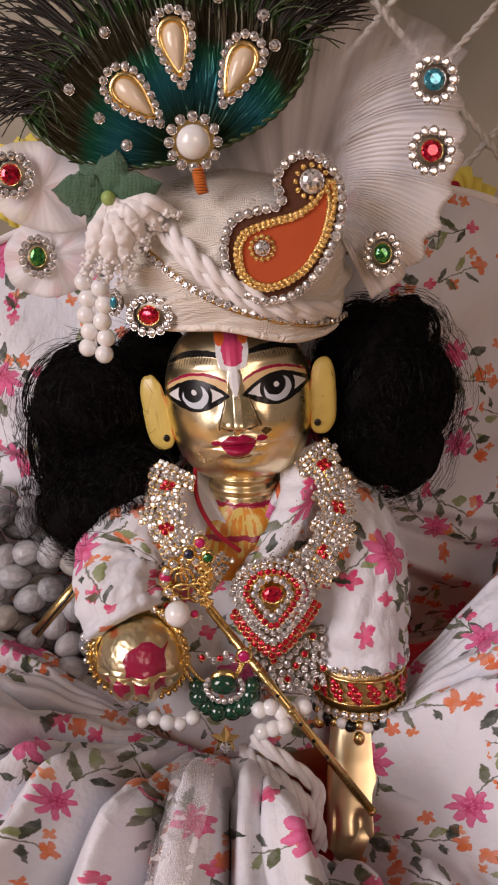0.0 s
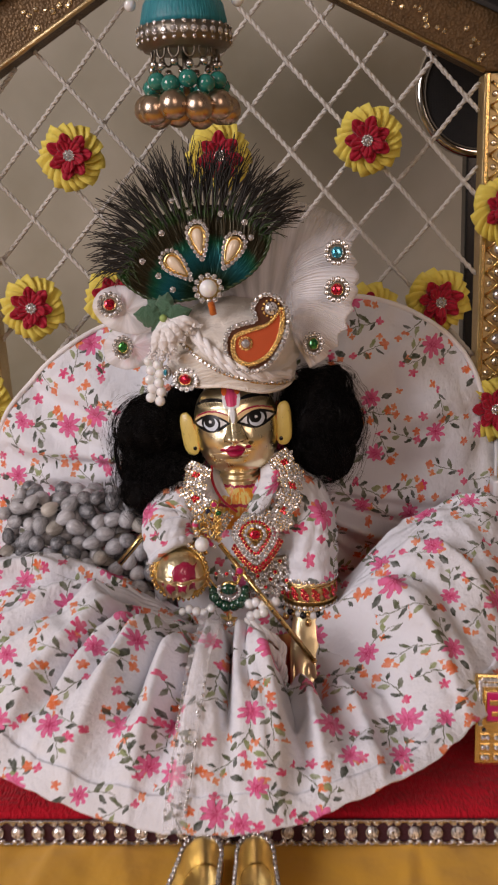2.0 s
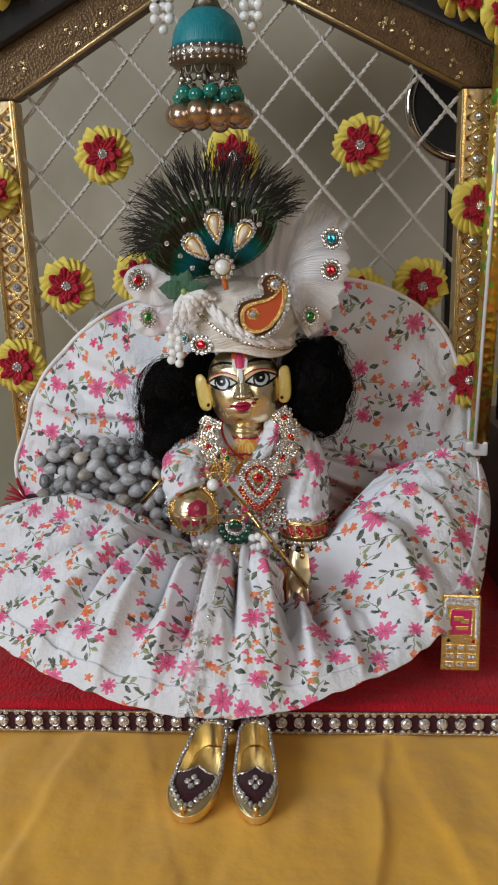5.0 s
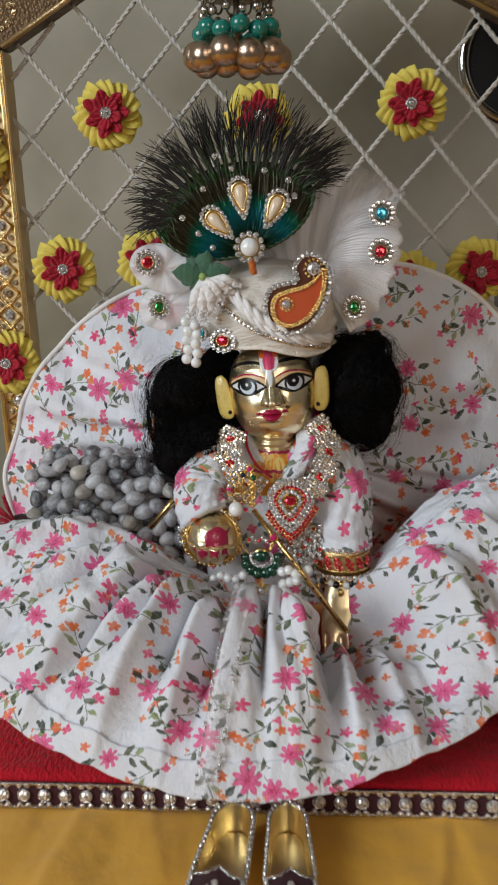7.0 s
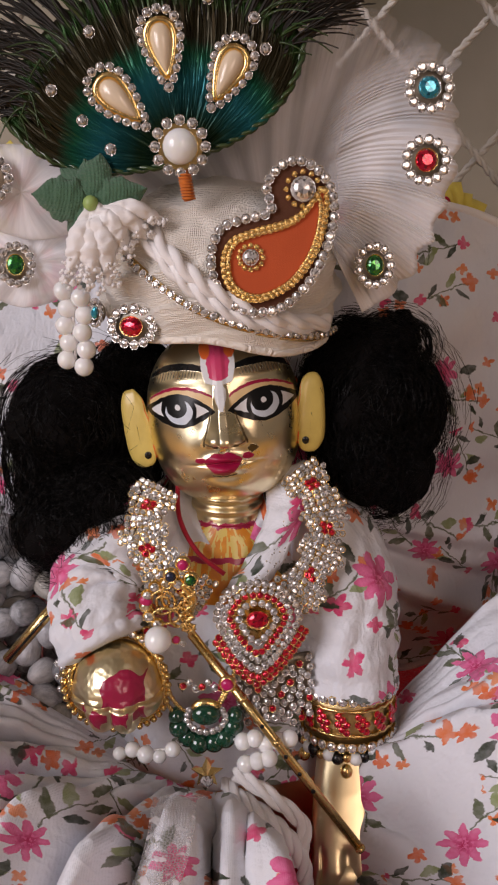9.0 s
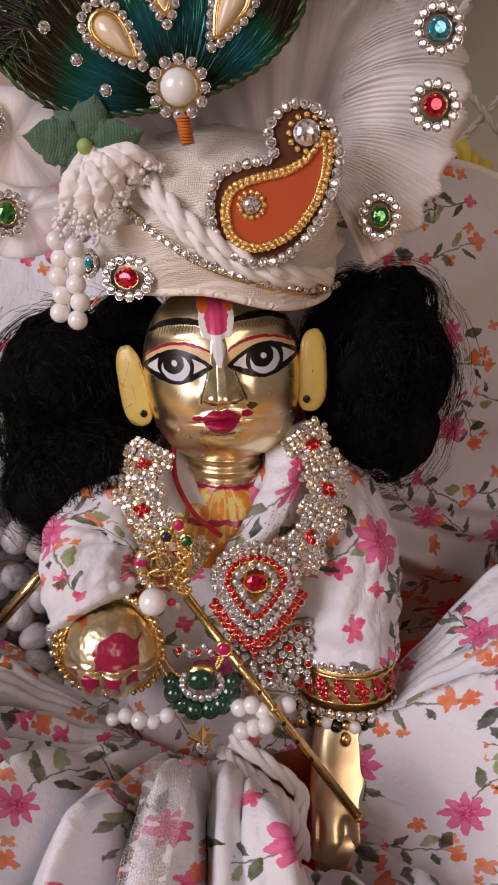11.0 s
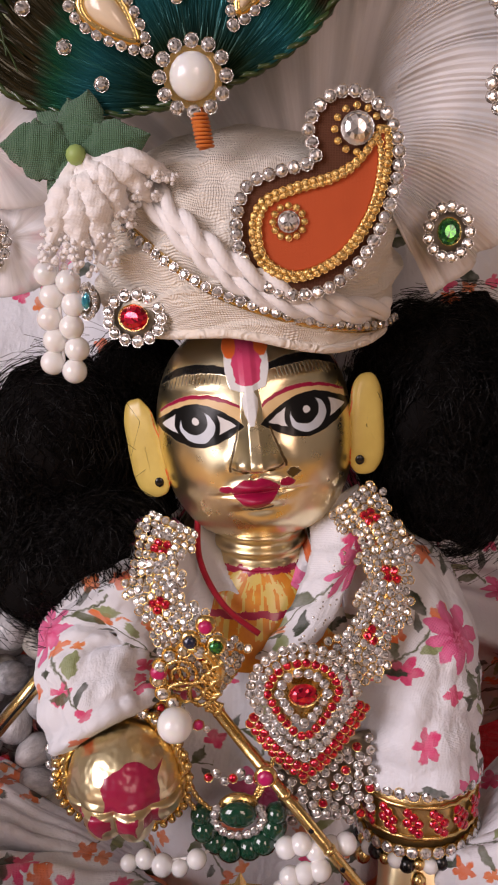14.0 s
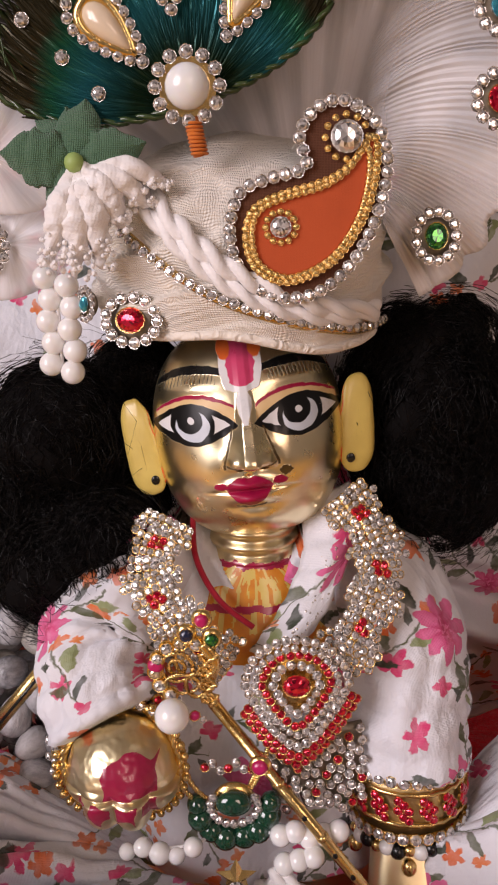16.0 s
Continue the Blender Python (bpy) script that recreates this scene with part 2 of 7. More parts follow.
def feather_mat():
    """Peacock eye: map x is the way round, map y the way out from the quill."""
    n = Nodes("peacock_feather")
    uv = n.coords("UV")
    sep = n.t.nodes.new("ShaderNodeSeparateXYZ")
    n.t.links.new(uv, sep.inputs[0])
    f = n.noise(n.v("MULTIPLY", uv, (70, 4, 0)), 1.0, 3)
    r = n.m("ADD", sep.outputs[1], n.m("MULTIPLY", n.m("SUBTRACT", f, 0.5), 0.12))
    col = n.ramp(r, [(0.0, (0.003, 0.02, 0.015)), (0.22, (0.008, 0.03, 0.014)), (0.44, (0.001, 0.13, 0.15)), (0.58, (0.002, 0.1, 0.055)), (0.67, (0.032, 0.027, 0.013)), (0.84, (0.034, 0.027, 0.013)), (0.93, (0.015, 0.065, 0.014)), (1.0, (0.025, 0.02, 0.01))])
    n.bump(n.noise(n.v("MULTIPLY", uv, (190, 2, 0)), 1.0, 2), 0.7, 0.0006)
    return n.set(colour=col, rough=0.3, metal=0.55, spec=0.3)


def tulle_mat(name, alpha, tint, thin=""):
    n = Nodes(name)
    uv = n.coords("UV")
    f = n.noise(n.v("MULTIPLY", uv, (60, 2, 0)), 1.0, 3)
    n.bump(f, 0.3, 0.0006)
    cover = n.m("ADD", alpha - 0.15, n.m("MULTIPLY", f, 0.3), clamp=True)
    if thin:
        # fewer layers of net lie over one another towards the loose end
        sep = n.t.nodes.new("ShaderNodeSeparateXYZ")
        n.t.links.new(uv, sep.inputs[0])
        x, y = sep.outputs[0], sep.outputs[1]
        ends = n.m("MULTIPLY", n.m("MULTIPLY", x, 1.1, clamp=True), n.m("MULTIPLY", y, 2.6, clamp=True)) if thin == "side" else n.m("ADD", 0.12, n.m("MULTIPLY", n.m("SUBTRACT", n.m("ADD", 0.85, n.m("MULTIPLY", f, 0.3)), y), 2.4), clamp=True)
        cover = n.m("MULTIPLY", cover, ends)
    return n.set(colour=tint, rough=0.6, sheen=0.4, alpha=cover)


def lace_mat():
    """Sheer ribbon with an embroidered net of thicker threads."""
    n = Nodes("sheer_lace")
    uv = n.coords("UV")
    net = n.m("LESS_THAN", n.voronoi(uv, 1500, "DISTANCE_TO_EDGE", "2D", 0.8).outputs["Distance"], 0.09)
    rows = n.m("GREATER_THAN", n.noise(n.v("MULTIPLY", uv, (260, 420, 0)), 1.0, 2), 0.6)
    f = n.m("MAXIMUM", n.m("MULTIPLY", net, 0.3), n.m("MULTIPLY", rows, 0.5))
    n.bump(f, 0.5, 0.0004)
    return n.set(colour=(0.88, 0.87, 0.9), rough=0.5, sheen=0.4, alpha=n.m("ADD", 0.05, n.m("MULTIPLY", f, 0.8), clamp=True))


def foil_mat():
    n = Nodes("holographic_gold_foil")
    p = n.coords("Object")
    vor = n.voronoi(p, 300, "F1")
    hue = n.ramp(n.v("DOT_PRODUCT", vor.outputs["Color"], (0.4, 0.35, 0.25)), [(0.0, (0.75, 0.5, 0.1)), (0.55, (0.8, 0.55, 0.12)), (0.62, (0.2, 0.7, 0.12)), (0.7, (0.85, 0.6, 0.15)), (0.8, (0.8, 0.25, 0.1)), (0.9, (0.9, 0.7, 0.2))])
    n.bump(vor.outputs["Distance"], 0.6, 0.001)
    return n.set(colour=hue, metal=0.9, rough=0.32)


def glitter_mat():
    n = Nodes("bronze_glitter")
    p = n.coords("Object")
    vor = n.voronoi(p, 900, "F1")
    n.bump(vor.outputs["Distance"], 0.5, 0.0006)
    f = n.noise(p, 220, 3)
    return n.set(colour=n.mix(f, (0.16, 0.09, 0.038, 1), (0.06, 0.032, 0.014, 1)), metal=0.6, rough=0.45)


def painted_brass(name, coats):
    """Polished brass under hand-laid coats of paint; each coat lies where its own field is above nought."""
    n = Nodes(name)
    p = n.coords("Object")
    f = n.noise(p, 260, 4, 0.6)
    col = n.mix(n.noise(p, 120, 4), (0.95, 0.83, 0.57, 1), (0.87, 0.73, 0.46, 1))
    total = 0.0
    for key, mat in coats:
        at = n.t.nodes.new("ShaderNodeAttribute")
        at.attribute_name = "paint_" + key
        mask = n.m("ADD", n.m("MULTIPLY", at.outputs["Fac"], 1 / 0.12), 0.5, clamp=True)
        tint = COATS[mat.name]
        col = n.mix(mask, col, n.mix(n.noise(p, 500, 3), (*tint[0], 1), (*tint[1], 1)))
        total = n.m("MAXIMUM", total, mask)
    dents = n.noise(p, 160, 2)
    n.bump(n.m("ADD", n.m("ADD", n.m("MULTIPLY", f, 0.18), n.m("MULTIPLY", dents, 1.3)), n.m("MULTIPLY", total, 0.45)), 0.35, 0.00035)
    return n.set(colour=col, metal=n.m("SUBTRACT", 1.0, total), rough=n.m("ADD", 0.21, n.m("MULTIPLY", f, 0.16)), spec=0.3)


def seed_mat(name, pale, dark):
    """Polished seeds, each of its own grey, clouded and streaked from tip to tip."""
    n = Nodes(name)
    p = n.coords("Object")
    own = n.t.nodes.new("ShaderNodeObjectInfo").outputs["Random"]
    cloud = n.noise(n.v("ADD", n.v("MULTIPLY", p, (2.2, 2.2, 0.9)), n.v("SCALE", (7.0, 3.0, 5.0), scale=own)), 1.0, 5, 0.6)
    f = n.m("ADD", n.m("MULTIPLY", n.m("SUBTRACT", cloud, 0.5), 1.4), n.m("ADD", 0.1, n.m("MULTIPLY", own, 0.75)), clamp=True)
    n.bump(cloud, 0.2, 0.2)
    return n.set(colour=n.mix(f, (*pale, 1), (*dark, 1)), rough=0.26, coat=0.35, coat_rough=0.12)


def silk_mat():
    """Silk thread wound over the dome: fine upright threads."""
    n = Nodes("teal_silk_thread")
    p = n.coords("Object")
    f = n.noise(n.v("MULTIPLY", p, (1, 1, 0.04)), 1500, 2)
    n.bump(f, 0.6, 0.0004)
    return n.set(colour=n.mix(f, (0.0, 0.3, 0.34, 1), (0.0, 0.1, 0.14, 1)), rough=0.4, spec=0.4)


def gauze_mat():
    """Open cream weave with a silky thread: ribs along the wrap, fine cross threads, sparse bright fibres."""
    n = Nodes("cream_turban_gauze")
    uv = n.coords("UV")
    p = n.coords("Object")
    bent = n.v("ADD", uv, n.v("SCALE", n.v("SUBTRACT", (0.5, 0.5, 0.5), n.noise(p, 140, 2)), scale=0.006))
    ribs = n.wave(bent, 560, 1.5, "Y")
    cross = n.wave(bent, 900, 1.2, "X")
    cloud = n.noise(p, 120, 4, 0.6)
    thread = n.m("ADD", n.m("MULTIPLY", ribs, 0.7), n.m("MULTIPLY", cross, 0.45))
    n.bump(n.m("ADD", thread, n.m("MULTIPLY", n.noise(p, 1800, 2), 0.8)), 0.6, 0.00045)
    shade = n.mix(cloud, (0.93, 0.9, 0.86, 1), (0.88, 0.81, 0.71, 1))
    return n.set(colour=n.mix(n.m("MULTIPLY", thread, 0.5), n.mix(0.3, shade, (0.68, 0.58, 0.46, 1)), shade), rough=0.55, sheen=0.4, spec=0.4)


FLORAL = floral_cotton()
BRASS = metal("polished_brass", (0.9, 0.77, 0.5), (0.82, 0.67, 0.4), 0.3, 260, 0.1)
GOLDLACE = metal("pale_gold_lace", (0.8, 0.62, 0.36), (0.5, 0.35, 0.17), 0.38, 800, 0.9)
GOLD = metal("gold_plate", (0.86, 0.61, 0.27), (0.7, 0.46, 0.17), 0.24, 900, 0.2)
SILVER = metal("silver_setting", (0.75, 0.72, 0.68), (0.45, 0.42, 0.4), 0.25, 900, 0.2)
OLDMETAL = metal("antique_metal", (0.32, 0.28, 0.22), (0.14, 0.12, 0.1), 0.4, 700, 0.4)
BLACKPAINT = gloss("black_enamel", (0.004, 0.004, 0.0045), (0.007, 0.007, 0.007), 0.25, 0.2)
WHITEPAINT = gloss("white_enamel", (0.78, 0.78, 0.78), (0.68, 0.7, 0.72), 0.3, 0.4)
GREYPAINT = gloss("pale_grey_enamel", (0.66, 0.71, 0.78), (0.52, 0.6, 0.68), 0.3, 0.4)
REDPAINT = gloss("crimson_enamel", (0.45, 0.012, 0.06), (0.3, 0.008, 0.045), 0.3, 0.5)
TARNISH = gloss("dark_tarnish", (0.12, 0.07, 0.02), (0.06, 0.035, 0.012), 0.5, 0.0)
PINKPAINT = gloss("pink_paint", (0.72, 0.08, 0.18), (0.6, 0.05, 0.13), 0.5, 0.1)
ORANGEPAINT = gloss("orange_paint", (0.85, 0.18, 0.04), (0.75, 0.12, 0.03), 0.5, 0.1)
YELLOWPAINT = gloss("yellow_paint", (0.78, 0.6, 0.17), (0.6, 0.42, 0.1), 0.35, 0.3, 330)
CREAMPAINT = gloss("cream_paint", (0.78, 0.56, 0.3), (0.7, 0.46, 0.22), 0.4, 0.2)
SAFFRON = gloss("saffron_paint", (0.82, 0.36, 0.03), (0.6, 0.13, 0.015), 0.4, 0.1, 500)
TURBAN = gauze_mat()
COTTON = cloth("white_cotton_cord", (0.92, 0.91, 0.91), (0.86, 0.84, 0.84), 3600, 0.9, 0.3)
ROPE = cloth("white_twisted_rope", (0.72, 0.69, 0.64), (0.6, 0.57, 0.52), 3000, 0.9, 0.5)
TULLE = tulle_mat("white_tulle", 0.78, (0.86, 0.84, 0.86), "end")
TULLE2 = tulle_mat("white_organza", 0.6, (0.9, 0.89, 0.91))
PLEATED = tulle_mat("pleated_tulle", 0.8, (0.9, 0.89, 0.91), "side")
LACE = lace_mat()
BROWNFELT = cloth("brown_felt", (0.14, 0.05, 0.025), (0.09, 0.03, 0.015), 3000, 0.9)
ORANGECLOTH = cloth("orange_felt", (0.62, 0.105, 0.03), (0.52, 0.08, 0.025), 6000, 0.8)
THREAD = cloth("orange_thread", (0.75, 0.2, 0.03), (0.6, 0.14, 0.02), 6000, 0.7)
LEAFCLOTH = cloth("green_fabric_leaf", (0.04, 0.13, 0.07), (0.11, 0.26, 0.16), 2600, 0.5, 0.7)
STEMGREEN = gloss("pale_green_stem", (0.35, 0.5, 0.16), (0.25, 0.4, 0.12), 0.5, 0.1)
HAIR = gloss("black_hair", (0.004, 0.0035, 0.0035), (0.006, 0.005, 0.005), 0.8, 0.0, spec=0.05)
STRAND = gloss("black_hair_strand", (0.004, 0.0035, 0.0035), (0.006, 0.005, 0.005), 0.3, 0.0, spec=0.12)
PEARL = gloss("white_pearl", (0.92, 0.91, 0.9), (0.86, 0.84, 0.82), 0.18, 0.6, 200, 0.1)
CREAMPEARL = gloss("cream_pearl", (0.8, 0.66, 0.5), (0.72, 0.57, 0.4), 0.2, 0.6)
BRONZEPEARL = metal("champagne_pearl", (0.62, 0.46, 0.34), (0.5, 0.36, 0.26), 0.28, 300, 0.03)
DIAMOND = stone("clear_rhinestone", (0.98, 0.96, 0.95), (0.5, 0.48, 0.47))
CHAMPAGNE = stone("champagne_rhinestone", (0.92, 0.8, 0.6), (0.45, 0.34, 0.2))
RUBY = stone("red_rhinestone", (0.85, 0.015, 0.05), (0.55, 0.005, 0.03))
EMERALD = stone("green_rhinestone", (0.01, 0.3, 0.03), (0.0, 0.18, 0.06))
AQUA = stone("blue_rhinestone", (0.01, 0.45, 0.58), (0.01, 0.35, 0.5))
GREENBEAD = gloss("green_glass_bead", (0.0, 0.065, 0.032), (0.0, 0.03, 0.018), 0.06, 1.0)
TEALBEAD = gloss("teal_glass_bead", (0.0, 0.22, 0.17), (0.0, 0.16, 0.13), 0.12, 0.8)
NAVY = gloss("dark_blue_stone", (0.01, 0.015, 0.04), (0.01, 0.02, 0.05), 0.1, 0.8)
TEALSILK = silk_mat()
SEED = seed_mat("grey_seed", (0.58, 0.58, 0.6), (0.09, 0.095, 0.105))
SEEDPALE = seed_mat("pale_seed", (0.6, 0.56, 0.5), (0.2, 0.185, 0.165))
VELVET, YELLOWCLOTH = velvet_mat(), yellow_mat()
YELLOWRIBBON = cloth("yellow_ribbon", (0.86, 0.71, 0.15), (0.76, 0.6, 0.1), 4000, 0.45, 0.2)
REDRIBBON = cloth("red_ribbon", (0.5, 0.008, 0.03), (0.36, 0.005, 0.02), 4000, 0.5, 0.3)
FEATHER = feather_mat()
BARB = gloss("feather_barb", (0.007, 0.0055, 0.004), (0.018, 0.013, 0.008), 0.5, 0.0)
GREENBARB = gloss("green_feather_barb", (0.02, 0.07, 0.02), (0.04, 0.05, 0.015), 0.3, 0.2)
FOIL, GLITTER = foil_mat(), glitter_mat()
MAROON = cloth("maroon_velvet", (0.06, 0.005, 0.012), (0.03, 0.003, 0.007), 3000, 0.7)
MAGENTA = gloss("magenta_enamel", (0.6, 0.01, 0.13), (0.5, 0.008, 0.1), 0.3, 0.5)
BLACKBOARD = cloth("black_board", (0.012, 0.011, 0.011), (0.02, 0.018, 0.017), 900, 0.7)
CHROME = metal("chrome", (0.6, 0.58, 0.55), (0.5, 0.47, 0.42), 0.12, 100, 0.02)
WALL = wall_mat("painted_plaster", (0.6, 0.55, 0.46), (0.25, 0.22, 0.14), 6.0, 2.4)
ROOMWALL = wall_mat("beige_plaster", (0.34, 0.31, 0.28), (0.3, 0.27, 0.24))
DARKWOOD = gloss("dark_wood", (0.07, 0.015, 0.012), (0.035, 0.008, 0.006), 0.4, 0.3, 60)


# ---- building helpers ----
def thing(name, label, category, at=(0, 0, 0), group="", kind=""):
    """A top-level Empty at its base."""
    ob = new(name)
    ob.empty_display_size = 0.005
    ob.matrix_basis = Matrix.Translation(at) if not isinstance(at, Matrix) else at
    return tagged(ob, label, category, group, kind)


def part(name, mesh, material, parent=None, label="", basis=None, local=False):
    """Links a mesh as one object under a thing or a part; its vertices are in world metres unless local."""
    if isinstance(mesh, bmesh.types.BMesh):
        bm, mesh = mesh, bpy.data.meshes.new(name)
        bm.to_mesh(mesh)
        bm.free()
    if material is not None and not mesh.materials:
        mesh.materials.append(material)
    ob = new(name, mesh)
    if parent is not None:
        ob.parent = parent
        if not local:
            m = parent.matrix_basis.copy()
            if parent.parent:
                m = parent.parent.matrix_basis @ parent.matrix_parent_inverse @ m
            ob.matrix_parent_inverse = m.inverted()
    if basis is not None:
        ob.matrix_basis = basis
    if label:
        ob["label"] = label
    return ob


def smooth(mesh, on=True):
    mesh.polygons.foreach_set("use_smooth", [on] * len(mesh.polygons))
    return mesh


def grid_mesh(name, f, nu, nv, uvf=None, close_u=False, keep=None, slots=None):
    """A surface from f(u, v), both 0 to 1, with a map in metres; slots(u, v) gives the material's number."""
    verts = [f(i / nu, j / nv) for j in range(nv + 1) for i in range(nu + (0 if close_u else 1))]
    w = nu if close_u else nu + 1
    faces, maps, mats = [], [], []
    for j in range(nv):
        for i in range(nu):
            u, v = (i + 0.5) / nu, (j + 0.5) / nv
            if keep and not keep(u, v):
                continue
            a, b = j * w + i, j * w + (i + 1) % w
            faces.append((a, b, b + w, a + w))
            if uvf:
                maps += [uvf(p, q) for p, q in ((i / nu, j / nv), ((i + 1) / nu, j / nv), ((i + 1) / nu, (j + 1) / nv), (i / nu, (j + 1) / nv))]
            if slots:
                mats.append(slots(u, v))
    mesh = bpy.data.meshes.new(name)
    mesh.from_pydata([tuple(p) for p in verts], [], faces)
    if uvf:
        layer = mesh.uv_layers.new(name="map")
        layer.data.foreach_set("uv", [c for p in maps for c in p])
    if slots:
        mesh.polygons.foreach_set("material_index", mats)
    return smooth(mesh)


def tube(path, radius, sides=8, closed=False, flat=1.0, caps=True):
    """A round cord along a list of points; radius a number or a function of 0..1."""
    bm = bmesh.new()
    pts = [Vector(p) for p in path]
    n = len(pts)
    rings, side = [], None
    for i, p in enumerate(pts):
        a, b = (pts[(i - 1) % n], pts[(i + 1) % n]) if closed else (pts[max(i - 1, 0)], pts[min(i + 1, n - 1)])
        d = (b - a).normalized()
        if side is None:
            side = d.orthogonal().normalized()
        side = (side - d * side.dot(d)).normalized()
        up = d.cross(side)
        r = radius(i / max(n - 1, 1)) if callable(radius) else radius
        rings.append([bm.verts.new(p + (side * math.cos(t) + up * math.sin(t) * flat) * r) for t in (2 * math.pi * k / sides for k in range(sides))])
    for i in range(n if closed else n - 1):
        q, s = rings[i], rings[(i + 1) % n]
        for k in range(sides):
            bm.faces.new((q[k], q[(k + 1) % sides], s[(k + 1) % sides], s[k])).smooth = True
    if caps and not closed:
        bm.faces.new(rings[0][::-1])
        bm.faces.new(rings[-1])
    return bm


def join(*bms):
    out = bmesh.new()
    for b in bms:
        m = bpy.data.meshes.new("tmp")
        b.to_mesh(m)
        b.free()
        out.from_mesh(m)
        bpy.data.meshes.remove(m)
    return out


def lathe(profile, sides=32, at=(0, 0, 0)):
    """Turned shape from (radius, height) pairs."""
    bm = bmesh.new()
    at = Vector(at)
    rings = [[bm.verts.new(at + Vector((r * math.cos(2 * math.pi * k / sides), r * math.sin(2 * math.pi * k / sides), z))) for k in range(sides)] for r, z in profile]
    for q, s in zip(rings, rings[1:]):
        for k in range(sides):
            bm.faces.new((q[k], q[(k + 1) % sides], s[(k + 1) % sides], s[k])).smooth = True
    bm.faces.new(rings[0][::-1])
    bm.faces.new(rings[-1])
    return bm


def ball(at, r, seg=16, scale=(1, 1, 1)):
    bm = bmesh.new()
    bmesh.ops.create_uvsphere(bm, u_segments=seg, v_segments=seg // 2 + 1, radius=r)
    for v in bm.verts:
        v.co = Vector(at) + Vector([c * s for c, s in zip(v.co, scale)])
    for f in bm.faces:
        f.smooth = True
    return bm


def slab(x0, x1, y0, y1, z0, z1, bevel=0.0):
    bm = bmesh.new()
    bmesh.ops.create_cube(bm, size=1)
    for v in bm.verts:
        v.co = ((x0 + x1) / 2 + v.co.x * (x1 - x0), (y0 + y1) / 2 + v.co.y * (y1 - y0), (z0 + z1) / 2 + v.co.z * (z1 - z0))
    if bevel:
        bmesh.ops.bevel(bm, geom=bm.edges[:], offset=bevel, segments=2, affect="EDGES", profile=0.6)
    return bm


def cut_stone_mesh(stone_mat, cup_mat, k=8, lip_r=1.0):
    """A brilliant-cut stone of radius 1 in a metal cup, table towards +z; the facets are loose from one another."""
    def ring(r, z, o=0.0):
        return [(r * math.cos(2 * math.pi * (i + o) / k), r * math.sin(2 * math.pi * (i + o) / k), z) for i in range(k)]
    lows, mids, tops = ring(0.86, 0.08), ring(0.68, 0.4, 0.5), ring(0.42, 0.54)
    faces = []
    for i in range(k):
        j = (i + 1) % k
        faces += [(lows[i], lows[j], mids[i]), (mids[i], lows[j], mids[j]), (mids[i], tops[j], tops[i]), (mids[i], mids[j], tops[j])]
        faces.append((tops[i], tops[j], (0, 0, 0.56)))
    verts = [p for f in faces for p in f]
    polys = [(3 * i, 3 * i + 1, 3 * i + 2) for i in range(len(faces))]
    count = len(polys)
    base = len(verts)
    outer, lip, inner = ring(0.8, -0.45), ring(lip_r, 0.14), ring(0.86, 0.1)
    verts += outer + lip + inner
    for i in range(k):
        j = (i + 1) % k
        polys += [(base + i, base + j, base + k + j, base + k + i), (base + k + i, base + k + j, base + 2 * k + j, base + 2 * k + i)]
    polys.append(tuple(base + i for i in reversed(range(k))))
    mesh = bpy.data.meshes.new("cut_stone")
    mesh.from_pydata(verts, [], polys)
    mesh.polygons.foreach_set("material_index", [0] * count + [1] * (len(polys) - count))
    mesh.materials.append(stone_mat)
    mesh.materials.append(cup_mat)
    return mesh


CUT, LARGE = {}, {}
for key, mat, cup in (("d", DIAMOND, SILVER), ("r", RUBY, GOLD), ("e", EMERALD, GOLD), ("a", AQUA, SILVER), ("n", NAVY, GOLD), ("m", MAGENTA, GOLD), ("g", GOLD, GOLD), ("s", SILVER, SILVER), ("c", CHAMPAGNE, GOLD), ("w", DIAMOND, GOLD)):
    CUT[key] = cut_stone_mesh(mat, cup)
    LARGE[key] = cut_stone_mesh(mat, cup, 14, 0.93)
PEARLMESH = bpy.data.meshes.new("pearl")
_b = ball((0, 0, 0), 1, 16)
_b.to_mesh(PEARLMESH)
_b.free()
PEARLMESH.materials.append(PEARL)


def facing(at, normal, size, turn=0.0, stretch=(1, 1, 1)):
    """A pose at a point whose z looks along the normal."""
    q = Vector(normal).to_track_quat("Z", "Y").to_matrix().to_4x4()
    return Matrix.Translation(at) @ q @ Matrix.Rotation(turn, 4, "Z") @ Matrix.Diagonal((size * stretch[0], size * stretch[1], size * stretch[2], 1))


def gem(parent, at, normal, size, key="d", name="rhinestone", label="", stretch=(1, 1, 1), turn=None, local=False):
    return part(name, (LARGE if size > 0.00135 else CUT)[key], None, parent, label, facing(at, normal, size, random.random() * 6 if turn is None else turn, stretch), local)


def pearl(parent, at, r, name="pearl", stretch=(1, 1, 1), normal=(0, 0, 1), label="", local=False, turn=0.0):
    return part(name, PEARLMESH, None, parent, label, facing(at, normal, r, turn, stretch), local)


def along(path, step, closed=False):
    """Points at even steps along a line of points."""
    pts = [Vector(p) for p in path]
    if closed:
        pts.append(pts[0])
    out, left = [pts[0].copy()], step
    for a, b in zip(pts, pts[1:]):
        d = (b - a).length
        s = left
        while s <= d:
            out.append(a.lerp(b, s / d))
            s += step
        left = s - d
    return out


